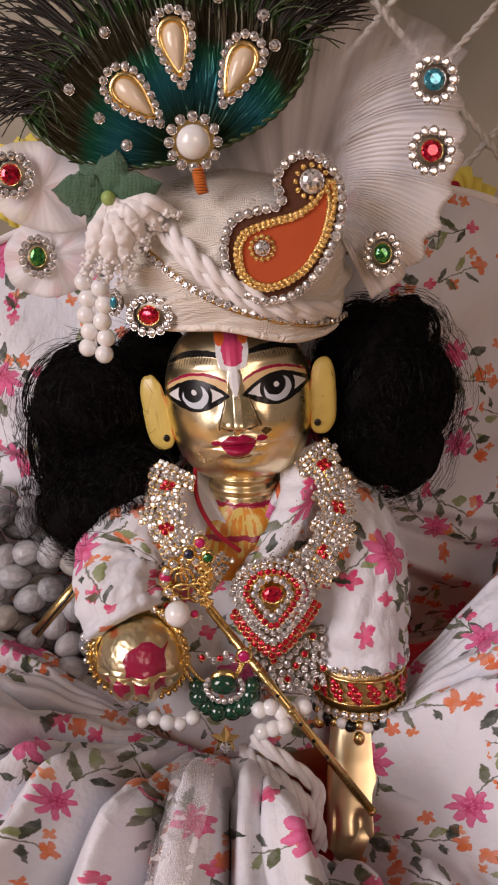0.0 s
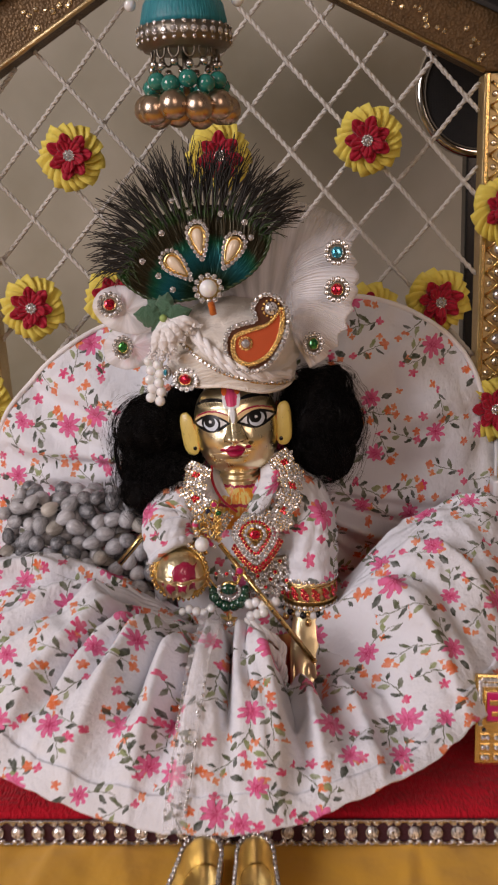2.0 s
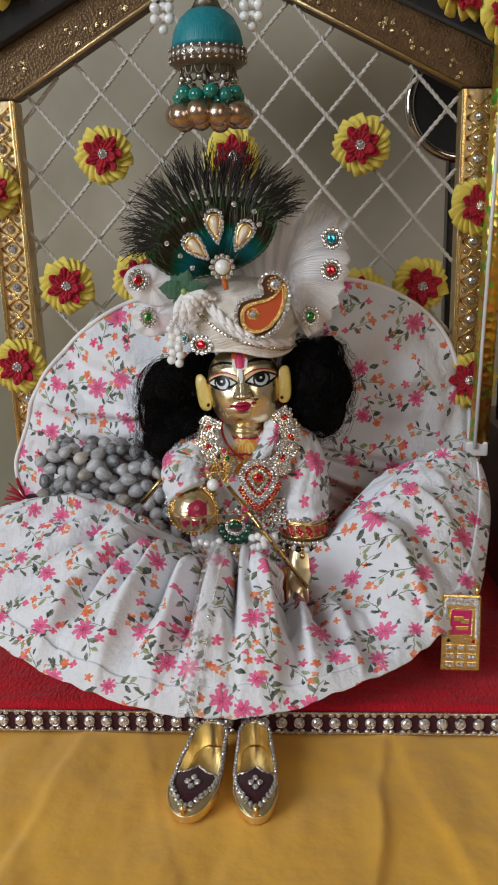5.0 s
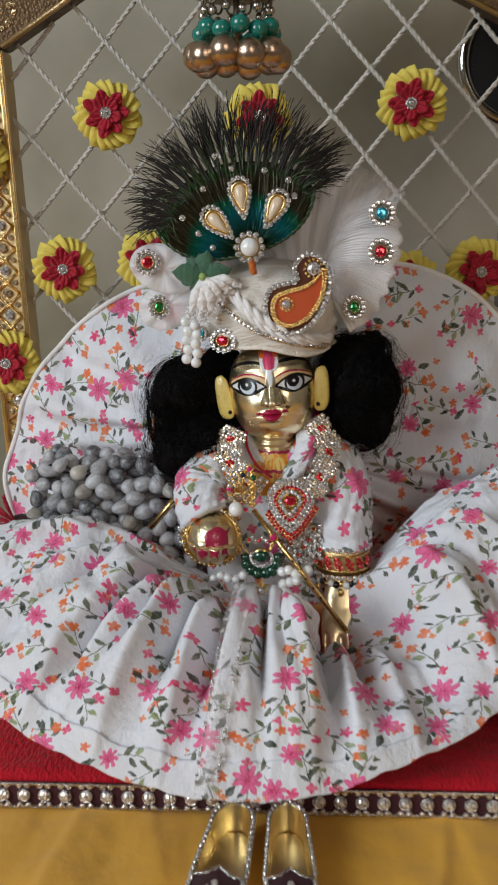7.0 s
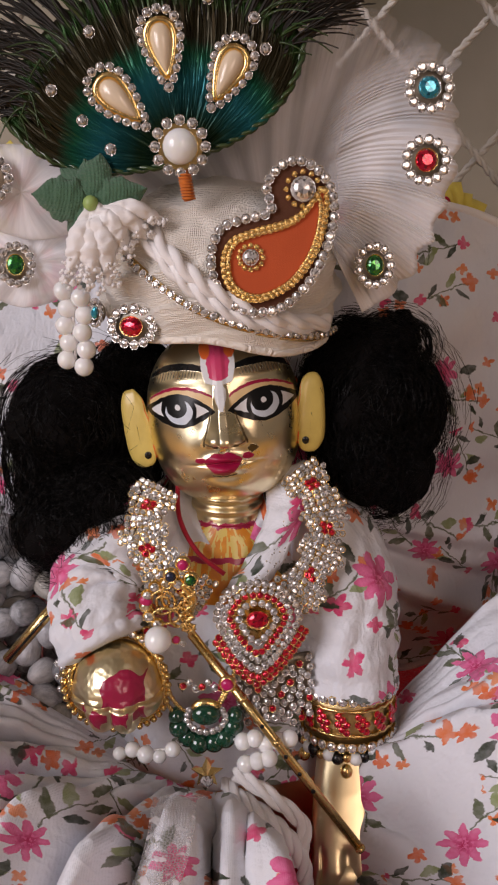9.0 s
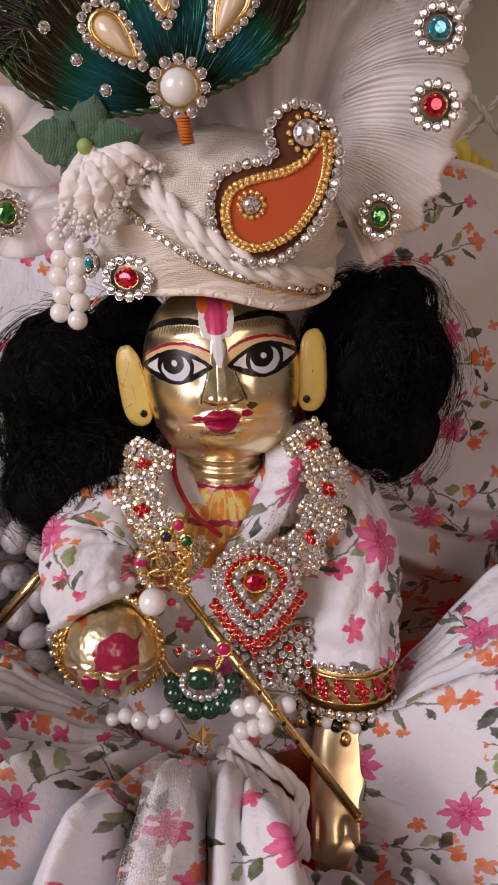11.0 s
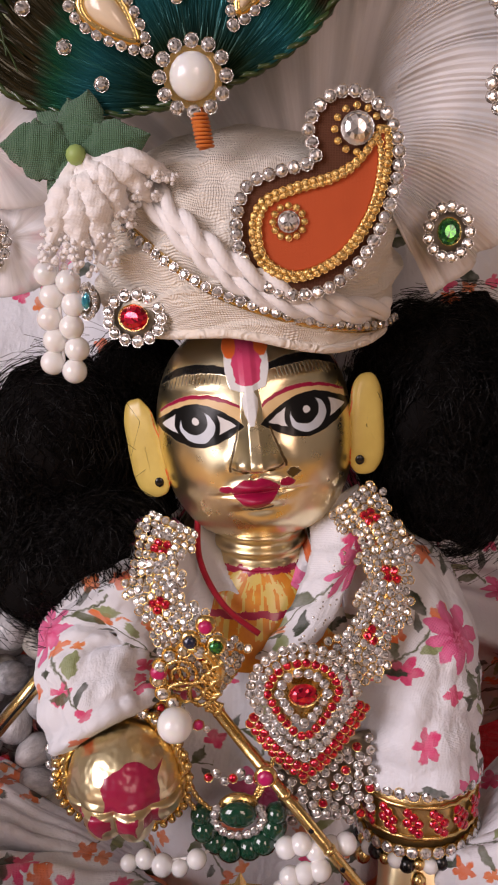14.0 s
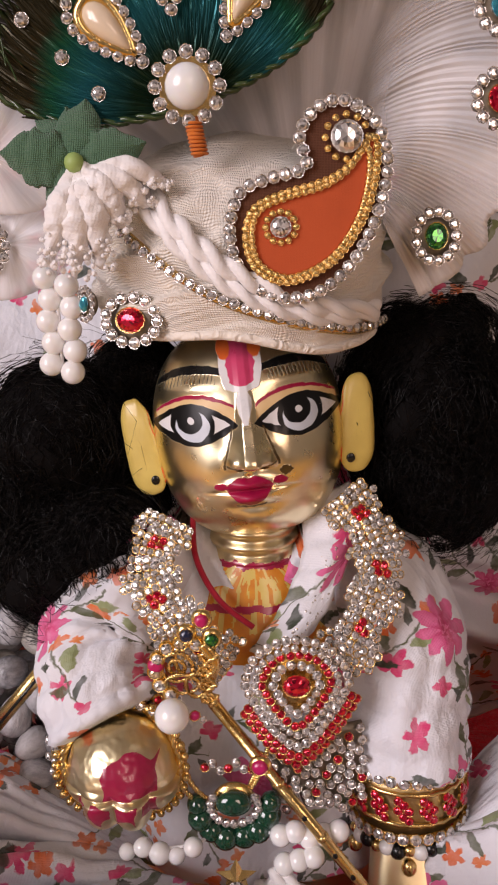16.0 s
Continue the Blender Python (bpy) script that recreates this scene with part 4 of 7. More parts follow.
def head_point(u, v):
    """Local millimetres; u runs round from back to back past the front, v from chin to crown."""
    lon = (u - 0.5) * 2 * math.pi
    lon = lon * 0.62 + 0.38 * math.pi * (abs(lon) / math.pi) ** 2.2 * (1 if lon > 0 else -1)
    lat = (v - 0.5) * math.pi
    cl = math.cos(lat) ** (0.5 if lat < 0 else 0.7)
    x, y, z = cl * math.sin(lon), -cl * math.cos(lon), math.sin(lat)
    wide = 15.8 - 1.3 * max(0.0, -z) ** 1.6
    px, py, pz = x * wide, y * 14.2, z * (16.9 if z < 0 else 17.5)
    if y < 0.1:
        a = abs(px - 0.3)
        k = max(0.0, min(1.0, (7.0 - pz) / 10.6))
        # a wedge: narrow flat bridge, sloping sides with an edge where they meet the cheek
        half = 1.35 + 2.6 * k ** 1.5
        side = max(0.0, 1 - max(0.0, a - 0.55 - 0.35 * k) / (half - 0.55 - 0.35 * k))
        nose = (0.35 + 3.1 * k ** 1.15) * (side ** 1.15) + bumpy(a, pz, 2.9, -2.9, 1.05, 1.25, 1.25) + bumpy(a, pz, 0, -3.0, 1.5, 1.2, 0.5)
        d = nose * step(-4.7, -3.9, pz) - bumpy(a, pz, 1.7, -4.2, 0.7, 0.4, 0.9)
        d += bumpy(a, pz, 8.0, 8.6, 4.6, 1.3, 0.6) - bumpy(a, pz, 3.9, 1.6, 1.6, 2.4, 0.5) + bumpy(a, pz, 7.6, -4.6, 4.2, 3.8, 0.55)
        lip = px + 0.4
        d += bumpy(lip, pz, 0, -6.8, 3.2, 0.9, 1.35) - bumpy(lip, pz, 0, -5.8, 0.7, 0.5, 0.45) + bumpy(lip, pz, 0, -9.1, 2.6, 1.0, 1.6) - bumpy(lip, pz, 0, -7.85, 4.4, 0.28, 0.95) - bumpy(lip, pz, 0, -10.4, 3, 0.7, 0.4)
        d += bumpy(px, pz, 0.3, -12.8, 3.4, 1.7, 0.6)
        py -= d * max(0.0, min(1.0, (0.1 - y) * 2.5))
    return px, py, pz


PAINTS = (("cream", CREAMPAINT), ("red", REDPAINT), ("black", BLACKPAINT), ("white", WHITEPAINT), ("iris", BLACKPAINT), ("crescent", GREYPAINT), ("glint", WHITEPAINT), ("pink", PINKPAINT), ("orange", ORANGEPAINT), ("tarnish", TARNISH))


def face_fields(x, y, z):
    """How far inside each coat of paint the point lies, in millimetres."""
    if y > -3:
        return [-1.0] * 10
    ragged = 0.1 * nz(x * 1.7, z * 1.7, 3) + 0.05 * nz(x * 5, z * 5, 8)
    x += 0.12 * nz(x * 0.9, z * 0.9, 5)
    z += 0.12 * nz(x * 0.9, z * 0.9, 9)
    m = x - 0.2
    a = abs(m)
    ex, ez = 8.3, 2.9 + (a - 8.3) * 0.06

    def almond(w, h, up):
        k = (a - ex) / w
        return (h * (1 - abs(k) ** 1.8) - abs(z - ez - up * (1 - k * k))) if abs(k) < 1.15 else -1.0
    outer = almond(7.2, 3.25, 0.0)
    inner = almond(5.9, 2.15, 0.3)
    lid = 7.2 - 0.05 * (a - 8.0) ** 2
    in_lid = min(a - 1.6, 14.3 - a)
    cream = min(lid - z, z - ez, in_lid) + ragged
    red = min(0.34 - 0.02 * abs(a - 7) - abs(z - lid), in_lid) + ragged
    lx = x + 0.5
    zz = z - 0.03 * lx * lx
    cupid = 0.35 * math.exp(-(lx / 0.8) ** 2)
    lips = min(2.25 * max(0.0, 1 - abs(lx / 3.9) ** 2.2) - cupid + (0.0 if abs(lx) < 3.9 else -1.0) - (zz + 7.7), (zz + 7.7) + 2.5 * max(0.0, 1 - abs(lx / 3.6) ** 2) ** 0.8 + (0.0 if abs(lx) < 3.6 else -0.4))
    dabs = max(0.6 - math.hypot((lx + 4.4) * 0.55, z + 6.9), 0.68 - math.hypot((lx - 4.8) * 0.6, z + 6.6))
    red = max(red, lips + ragged, dabs + ragged)
    bz = 11.2 - 0.052 * (a - 8.0) ** 2 * (1.0 if a > 8.0 else 0.55)
    brow = min(0.72 - 0.045 * abs(a - 7) - abs(z - bz), a - 2.9, 14.0 - a)
    hatch = min(0.85 - abs(z - bz + 1.25), 0.12 - abs(((a * 1.7 + z * 0.5) % 1.0) - 0.5) * 0.6, a - 4, 12.5 - a)
    lash = min(0.28 - abs(z - 4.4 + 0.35 * (a - 13.0)), a - 12.0, 15.0 - a)
    black = max(outer, brow, lash, hatch - 0.05) + ragged * 0.6
    shape = min(3.25 - 0.05 * (z - 11.5) ** 2 * (z < 11.5) - a, z - 7.2 - a * a * 0.1, 17.5 - z)
    tip = min(1.15 - 0.3 * max(0.0, 5.0 - z) - 0.35 * max(0.0, z - 6.2) - a, z - 2.4, 7.4 - z)
    white = max(inner, shape, tip) + ragged * 0.5
    iris = min(3.55 - math.hypot(a - ex, z - ez - 0.3), outer)
    cx = m - (ex if m > 0 else -ex)
    crescent = min(2.75 - math.hypot(cx, (z - ez + 0.1) * 1.12), math.hypot(cx + 0.42, z - ez - 0.75) - 2.1, outer - 0.55)
    glint = 0.55 - math.hypot(cx + 0.15, z - ez - 0.7)
    pink = min(2.15 - 0.04 * (z - 12) ** 2 * (z < 12) - a + 0.5 * nz(z * 1.1, 2, 7), z - 8.1 - a * a * 0.2, 16.6 - z - 0.6 * a) + ragged
    orange = 1.05 - math.hypot(a - 2.4, (z - 13.9) * 0.62) + ragged
    # dark lines left by polishing: beside the nose, under it, in the nostrils, under the lip
    an = abs(x - 0.3)
    k = max(0.0, min(1.0, (7.0 - z) / 10.6))
    beside = min(0.1 + 0.1 * k - abs(an - 1.45 - 2.75 * k ** 1.5), 2.0 - z, z + 4.2)
    under = min(0.2 - abs(z + 4.35 - 0.05 * an * an), 3.9 - an)
    nostril = 0.6 - math.hypot((an - 1.8) * 0.75, (z + 4.3) * 1.5)
    below = min(0.14 - abs(z + 10.45 - 0.06 * lx * lx), 2.4 - abs(lx))
    chip = 0.75 - math.hypot((lx - 5.9) * 0.8, z + 5.2) + 0.4 * nz(x * 2.2, z * 2.2, 2)
    tarnish = max(beside, under, nostril, below, chip) + ragged * 0.8
    return [cream, red, black, white, iris, crescent, glint, pink, orange, tarnish]


def figurine():
    """Brass figurine with painted face, ears, neck, chest and fists, all in one mesh."""
    meshes = []
    head = grid_mesh("head", lambda u, v: HEAD @ (Vector(head_point(u, v)) * MM), 420, 300, slots=lambda u, v: 10)
    head_count = len(head.vertices)
    meshes.append(head)

    def solid(bm, slot):
        m = bpy.data.meshes.new("solid")
        bm.to_mesh(m)
        bm.free()
        smooth(m)
        m.polygons.foreach_set("material_index", [slot] * len(m.polygons))
        meshes.append(m)
    for s in (-1, 1):
        def ear(u, v, s=s):
            t = 2 * math.pi * u
            lat = math.pi * (v - 0.5)
            k = math.cos(lat) ** 0.3
            c, n = math.cos(t), math.sin(t)
            c, n = math.copysign(abs(c) ** 0.75, c), math.copysign(abs(n) ** 0.75, n)
            z = -0.8 + 8.0 * n * k + 0.25 * nz(c * 2, n * 2, s)
            x = 17.6 + (2.95 - 0.35 * n) * c * k + 0.1 * z + 0.2 * nz(n * 3, c * 2, 4)
            y = -4.0 + 1.0 * math.sin(lat) * (1 - 0.25 * math.cos(lat)) + 0.25 * (x - 14)
            return HEAD @ (Vector((s * x, y, z)) * MM)
        solid_m = grid_mesh("ear", ear, 64, 28, close_u=True, slots=lambda u, v, s=s: 6 if abs(math.cos(2 * math.pi * u) * math.cos(math.pi * (v - 0.5)) + 0.72 + 0.1 * math.sin(u * 40)) < 0.07 and v < 0.5 else 8)
        meshes.append(solid_m)
        q = HEAD @ (Vector((s * 15.9, -4.55, -6.2)) * MM)
        solid(ball(q, 0.0008, 12, (0.9, 0.3, 1)), 1)

    def neck(u, v):
        t = 2 * math.pi * u
        z = 0.1185 - 0.0245 * v
        r = 0.0066 + 0.0003 * math.cos(v * 62) * (v < 0.42) + (0.0085 * max(0, v - 0.4) ** 1.1)
        return (AX + 0.0008 + (r * 1.12 + min(0.0062, 0.05 * max(0, v - 0.42) ** 1.1)) * math.cos(t), 0.1868 + r * math.sin(t) * (1.25 + 0.1 * max(0, v - 0.4)), z)

    def neck_paint(u, v):
        v += 0.025 * nz(u * 30, v * 3, 2) + 0.012 * nz(u * 90, v * 2, 5)
        if v < 0.4:
            return 0
        return 4 if 0.4 <= v < 0.445 or 0.66 < v < 0.7 else (8 if nz(u * 130, v * 6, 9) + 0.5 * nz(u * 40, v * 14, 4) > -0.05 + (v - 0.5) else 9)
    meshes.append(grid_mesh("neck", neck, 420, 150, close_u=True, slots=neck_paint))
    # chest under the robe
    solid(ball((AX, 0.1915, 0.093), 0.015, 32, (1.2, 0.9, 1.2)), 9)
    # raised fist with painted palm
    fist_c = Vector((-0.0272, 0.1655, 0.0802))

    def fist(u, v):
        t, lat = 2 * math.pi * u, math.pi * (v - 0.5)
        d = Vector((math.cos(lat) * math.sin(t), -math.cos(lat) * math.cos(t), math.sin(lat)))
        r = 0.0083
        if d.z < 0.1 and d.y < 0.3:
            r += (0.0015 * abs(math.sin(d.x * 4.6 + 0.3)) - 0.0007) * min(1.0, (0.1 - d.z) * 4)
        r -= 0.001 * math.exp(-((d.z + 0.1) / 0.05) ** 2) * (d.y < 0)
        r += 0.00007 * nz(d.x * 9, d.y * 9, d.z * 9)
        return fist_c + Vector((d.x * r * 1.02, d.y * r, d.z * r * 1.08))

    def fist_paint(u, v):
        p = (Vector(fist(u, v)) - fist_c) / 0.0083
        p = p + Vector((nz(p.x * 4, p.z * 4, 1), 0, nz(p.x * 4, p.z * 4, 6))) * 0.09
        if p.y > 0.1:
            return 0
        if -0.22 < p.x < 0.74 and -0.04 < p.z < 0.66 + 0.1 * math.sin(p.x * 7) and abs(p.x - 0.26) < 0.5 - 0.1 * abs(p.z - 0.3):
            return 4
        if -0.75 < p.z < -0.2 and abs(math.sin(p.x * 6.5 + 0.5)) > 0.35 and abs(p.x) < 0.72 and p.z > -0.7 + 0.25 * abs(math.sin(p.x * 9)):
            return 4
        return 0
    meshes.append(grid_mesh("fist", fist, 440, 280, close_u=True, slots=fist_paint))
    solid(tube([(-0.0285, 0.17, 0.083), (-0.034, 0.182, 0.09), (-0.03, 0.19, 0.1)], 0.006, 16), 0)
    # lowered forearm and palm
    line = [Vector((0.0215, 0.181, 0.078)), Vector((0.0205, 0.176, 0.066)), Vector((0.019, 0.170, 0.054)), Vector((0.0185, 0.1655, 0.0475)), Vector((0.0187, 0.162, 0.0415)), Vector((0.0187, 0.161, 0.0375))]

    def arm(u, v):
        t = 2 * math.pi * u
        k = v * (len(line) - 1)
        i = min(int(k), len(line) - 2)
        c = line[i].lerp(line[i + 1], k - i)
        wx, wy = 0.0062 + 0.0012 * v, 0.0055 - 0.0022 * v
        c4, s4 = math.cos(t), math.sin(t)
        groove = 0.0011 * (1 - abs(math.sin(c4 * 4.7))) ** 2 * step(0.62, 0.72, v)
        return c + Vector((wx * math.copysign(abs(c4) ** 0.7, c4), (wy - groove) * math.copysign(abs(s4) ** 0.7, s4), 0))
    meshes.append(grid_mesh("arm", arm, 144, 70, close_u=True, slots=lambda u, v: 0))
    solid(ball(line[-1], 0.0068, 20, (1, 0.5, 0.8)), 0)
    # lap under the robe, so that the figure sits on its seat
    solid(ball((AX, 0.197, 0.042), 0.024, 32, (1.2, 0.7, 1.0)), 0)
    bm = bmesh.new()
    for m in meshes:
        bm.from_mesh(m)
    mesh = bpy.data.meshes.new("figurine")
    bm.to_mesh(mesh)
    bm.free()
    for m in FACE_MATS + [painted_brass("painted_brass_face", PAINTS)]:
        mesh.materials.append(m)
    back = HEAD.inverted()
    rows = [face_fields(*(back @ v.co / MM)) if v.index < head_count else [-1.0] * 10 for v in mesh.vertices]
    for i, (name, _) in enumerate(PAINTS):
        mesh.attributes.new("paint_" + name, "FLOAT", "POINT").data.foreach_set("value", [r[i] for r in rows])
    tagged(part("figurine", mesh, None), "polished brass seated figurine with a painted face", "figurine")


figurine()


# ---- clothes ----
# creases: where round the hem, how high, which side is steep, how the line bends
CREASES = ((0.14, 0.003, -1, 0.5), (0.2, 0.0035, 1, 0.5), (0.245, 0.003, 1, 0.6), (0.325, 0.0032, 1, 0.45), (0.285, 0.0045, -1, 0.6), (0.365, 0.0055, -1, 0.35), (0.425, 0.006, -1, 0.15), (0.468, 0.0065, 1, 0.0), (0.512, 0.0055, 1, -0.05), (0.49, 0.004, -1, 0.0), (0.53, 0.004, 1, -0.05), (0.548, 0.0045, -1, -0.1), (0.595, 0.0055, 1, -0.3), (0.655, 0.0045, -1, -0.5), (0.74, 0.005, 1, -0.4), (0.83, 0.0035, -1, -0.5))

# deep narrow valleys between the folds: where round the hem, how deep, how the line bends
VALLEYS = ((0.225, 0.0065, 0.55), (0.305, 0.0085, 0.5), (0.345, 0.0065, 0.4), (0.395, 0.009, 0.25), (0.447, 0.008, 0.1), (0.5, 0.0055, 0.0), (0.53, 0.005, -0.05), (0.572, 0.006, -0.2), (0.625, 0.005, -0.45), (0.69, 0.0045, -0.5), (0.785, 0.0045, -0.45))


def skirt_point(u, v):
    ph = radians(158 + 224 * u)
    c, s = math.cos(ph), math.sin(ph)
    front = max(0.0, -s)
    side = abs(c)
    rx = 0.124 if c < 0 else 0.107
    ry = 0.0865 if s < 0 else 0.05
    low = max(0.0, 1 - abs(u - 0.635) / 0.11)
    back = max(0.0, (u - 0.72) / 0.28)
    p0 = Vector((-0.008 + (0.02 if c < 0 else 0.037) * c, 0.176 + 0.013 * s, (0.05 if c < 0 else 0.0565) + 0.0065 * front * (c < 0) - 0.04 * low + 0.006 * side))
    p2 = Vector((-0.008 + rx * c, 0.185 + ry * s, 0.0195 + (0.021 if c < 0 else 0.03) * side ** 1.3))
    p1 = p0.lerp(p2, 0.62)
    p1.z = 0.063 + 0.04 * side ** (4.5 if c < 0 else 2.6) - 0.03 * low + 0.008 * back
    rise = step(0.76, 0.95, u)
    p2.z += 0.04 * rise
    p1.z += 0.008 * rise
    p1.x += 0.012 * rise
    far = step(0.27, 0.05, u)
    p2 += Vector((-0.014, 0.0, 0.0115)) * far
    p1 += Vector((-0.006, 0.0, 0.001)) * far
    p = p0 * (1 - v) ** 2 + p1 * 2 * v * (1 - v) + p2 * v * v
    # radiating folds, deep in front and shallow over the knees
    k = v * (1.25 - v) * 1.6
    lift = 0.0
    for at, high, way, bend in CREASES:
        high *= 2.4
        du = (u - at - bend * (v - 0.4) * 0.12) * way
        lift += high * (math.exp(-du / 0.035) if du > 0 else math.exp(du / 0.006)) * step(0.04, 0.42, v) * (1.5 - 1.4 * v)
    lift += 0.0026 * abs(math.sin(u * 64 + 5 * nz(u * 8, 3))) ** 0.7 * step(0.0, 0.08, v) * step(0.5, 0.08, v) * step(0.26, 0.36, u) * step(0.78, 0.66, u)
    for at, deep, bend in VALLEYS:
        du = (u - at - bend * (v - 0.4) * 0.12 - 0.006 * nz(v * 4, at * 30)) / (0.007 + 0.006 * v)
        lift -= deep * math.exp(-du * du) * step(0.03, 0.2, v) * step(0.97, 0.45, v)
    p.z += lift + 0.0009 * math.sin(u * 46 + 2.2 * math.sin(u * 9)) * k
    p.y -= lift * 0.5
    out = Vector((c, s * 0.8, 0))
    p += out * (0.0003 * math.sin(u * 60 + 1.3 * math.sin(u * 13)) * v ** 3)
    p += Vector((nz(p.x * 60, p.y * 60, 1), nz(p.x * 60, p.y * 60, 5), nz(p.x * 45, p.y * 45, 9))) * (0.0022 * min(1, v * 3) * (1 - 0.8 * v ** 4))
    p.z += 0.0011 * nz(p.x * 150, p.y * 150, 3) - 0.0006 * math.exp(-((v - 0.89) / 0.01) ** 2)
    crumple = 0.5 - 2.0 * abs(nz(u * 24 + 0.8 * v, v * 3.2, 4)) + 0.35 - 1.4 * abs(nz(p.x * 52, p.y * 52, 8))
    p.z += 0.0034 * crumple * min(1.0, v * 4) * (1 - v ** 5)
    if v > 0.8:
        p.z = max(p.z, CUSH_Z + 0.0045 - 0.006 * max(0, (CUSH_Y + 0.006 - p.y) / 0.02))
    return p


def laid_map(u, v):
    """Cloth map of the spread skirt: the print as laid across the lap and down over the hem."""
    p = skirt_point(u, v)
    return (1.04 * p.x + 0.5, 0.8 * p.y + 0.9 * p.z + 0.3)


skirt = thing("skirt", "white cotton skirt printed with pink and orange flowers, spread in folds", "skirt", (-0.008, 0.185, CUSH_Z))
thicken(part("skirt_panel", grid_mesh("skirt_panel", lambda u, v: skirt_point(u, v * 0.905), 420, 100, lambda u, v: laid_map(u, v * 0.905)), FLORAL, skirt), 0.0007)


def hem_point(u, v):
    p = skirt_point(u, 0.9 + 0.1 * v)
    return p + Vector((0, -0.0002, 0.0003 + 0.0001 * math.sin(u * 700) * (v < 0.2)))


thicken(part("hem_band", grid_mesh("hem_band", hem_point, 840, 14, lambda u, v: laid_map(u, 0.9 + 0.1 * v)), FLORAL, skirt, "turned and stitched hem band"), 0.0009)


def halo_point(u, v):
    t = 2 * math.pi * u
    c, s = math.cos(t), math.sin(t)
    e = 2 / 2.9
    rx = 0.111 if c < 0 else 0.112
    rz = 0.0685 + 0.006 * c if s > 0 else 0.06
    x = rx * math.copysign(abs(c) ** e, c) * v
    z = rz * math.copysign(abs(s) ** e, s) * v
    edge = 1 + 0.012 * math.sin(t * 9 + 2 * math.sin(t * 4)) * v ** 3
    x, z = x * edge, z * edge
    z -= (0.034 * (-c) ** 1.4 if c < 0 else 0.012 * c ** 2) * v
    y = 0.213 + 0.023 * v ** 2.6
    fold = (math.sin(t * 11 + 1.5 * math.sin(t * 3)) + 0.6 * math.sin(t * 23 + 2 * math.sin(t * 5))) * 0.0066 * v * (1.2 - v)
    y += fold + 0.006 * nz(x * 26, z * 26, 2) + 0.0014 * nz(x * 90, z * 90, 4) - 0.0065 * abs(nz(x * 34 + z * 22, z * 30 - x * 12, 6)) * v
    y += 0.0014 * math.exp(-((v - 0.93) / 0.014) ** 2) * (0.6 + 0.4 * math.sin(t * 90))
    return Vector((-0.0125 + x, y, 0.105 + z))


def halo_map(u, v):
    p = halo_point(u, v)
    return (p.x + 0.5, p.z + 0.9)


halo = thing("back_drape", "white floral cotton drape fanned upright behind the figurine", "drape", (-0.0125, 0.23, 0.05))
thicken(part("drape_cloth", grid_mesh("drape_cloth", halo_point, 300, 70, halo_map, close_u=True), FLORAL, halo), 0.0012, 1.0)
part("edge_piping", tube([halo_point(i / 260, 1.0) + Vector((0, -0.0003, 0)) for i in range(260)], 0.0011, 7, closed=True), COTTON, halo, "white piped edge")


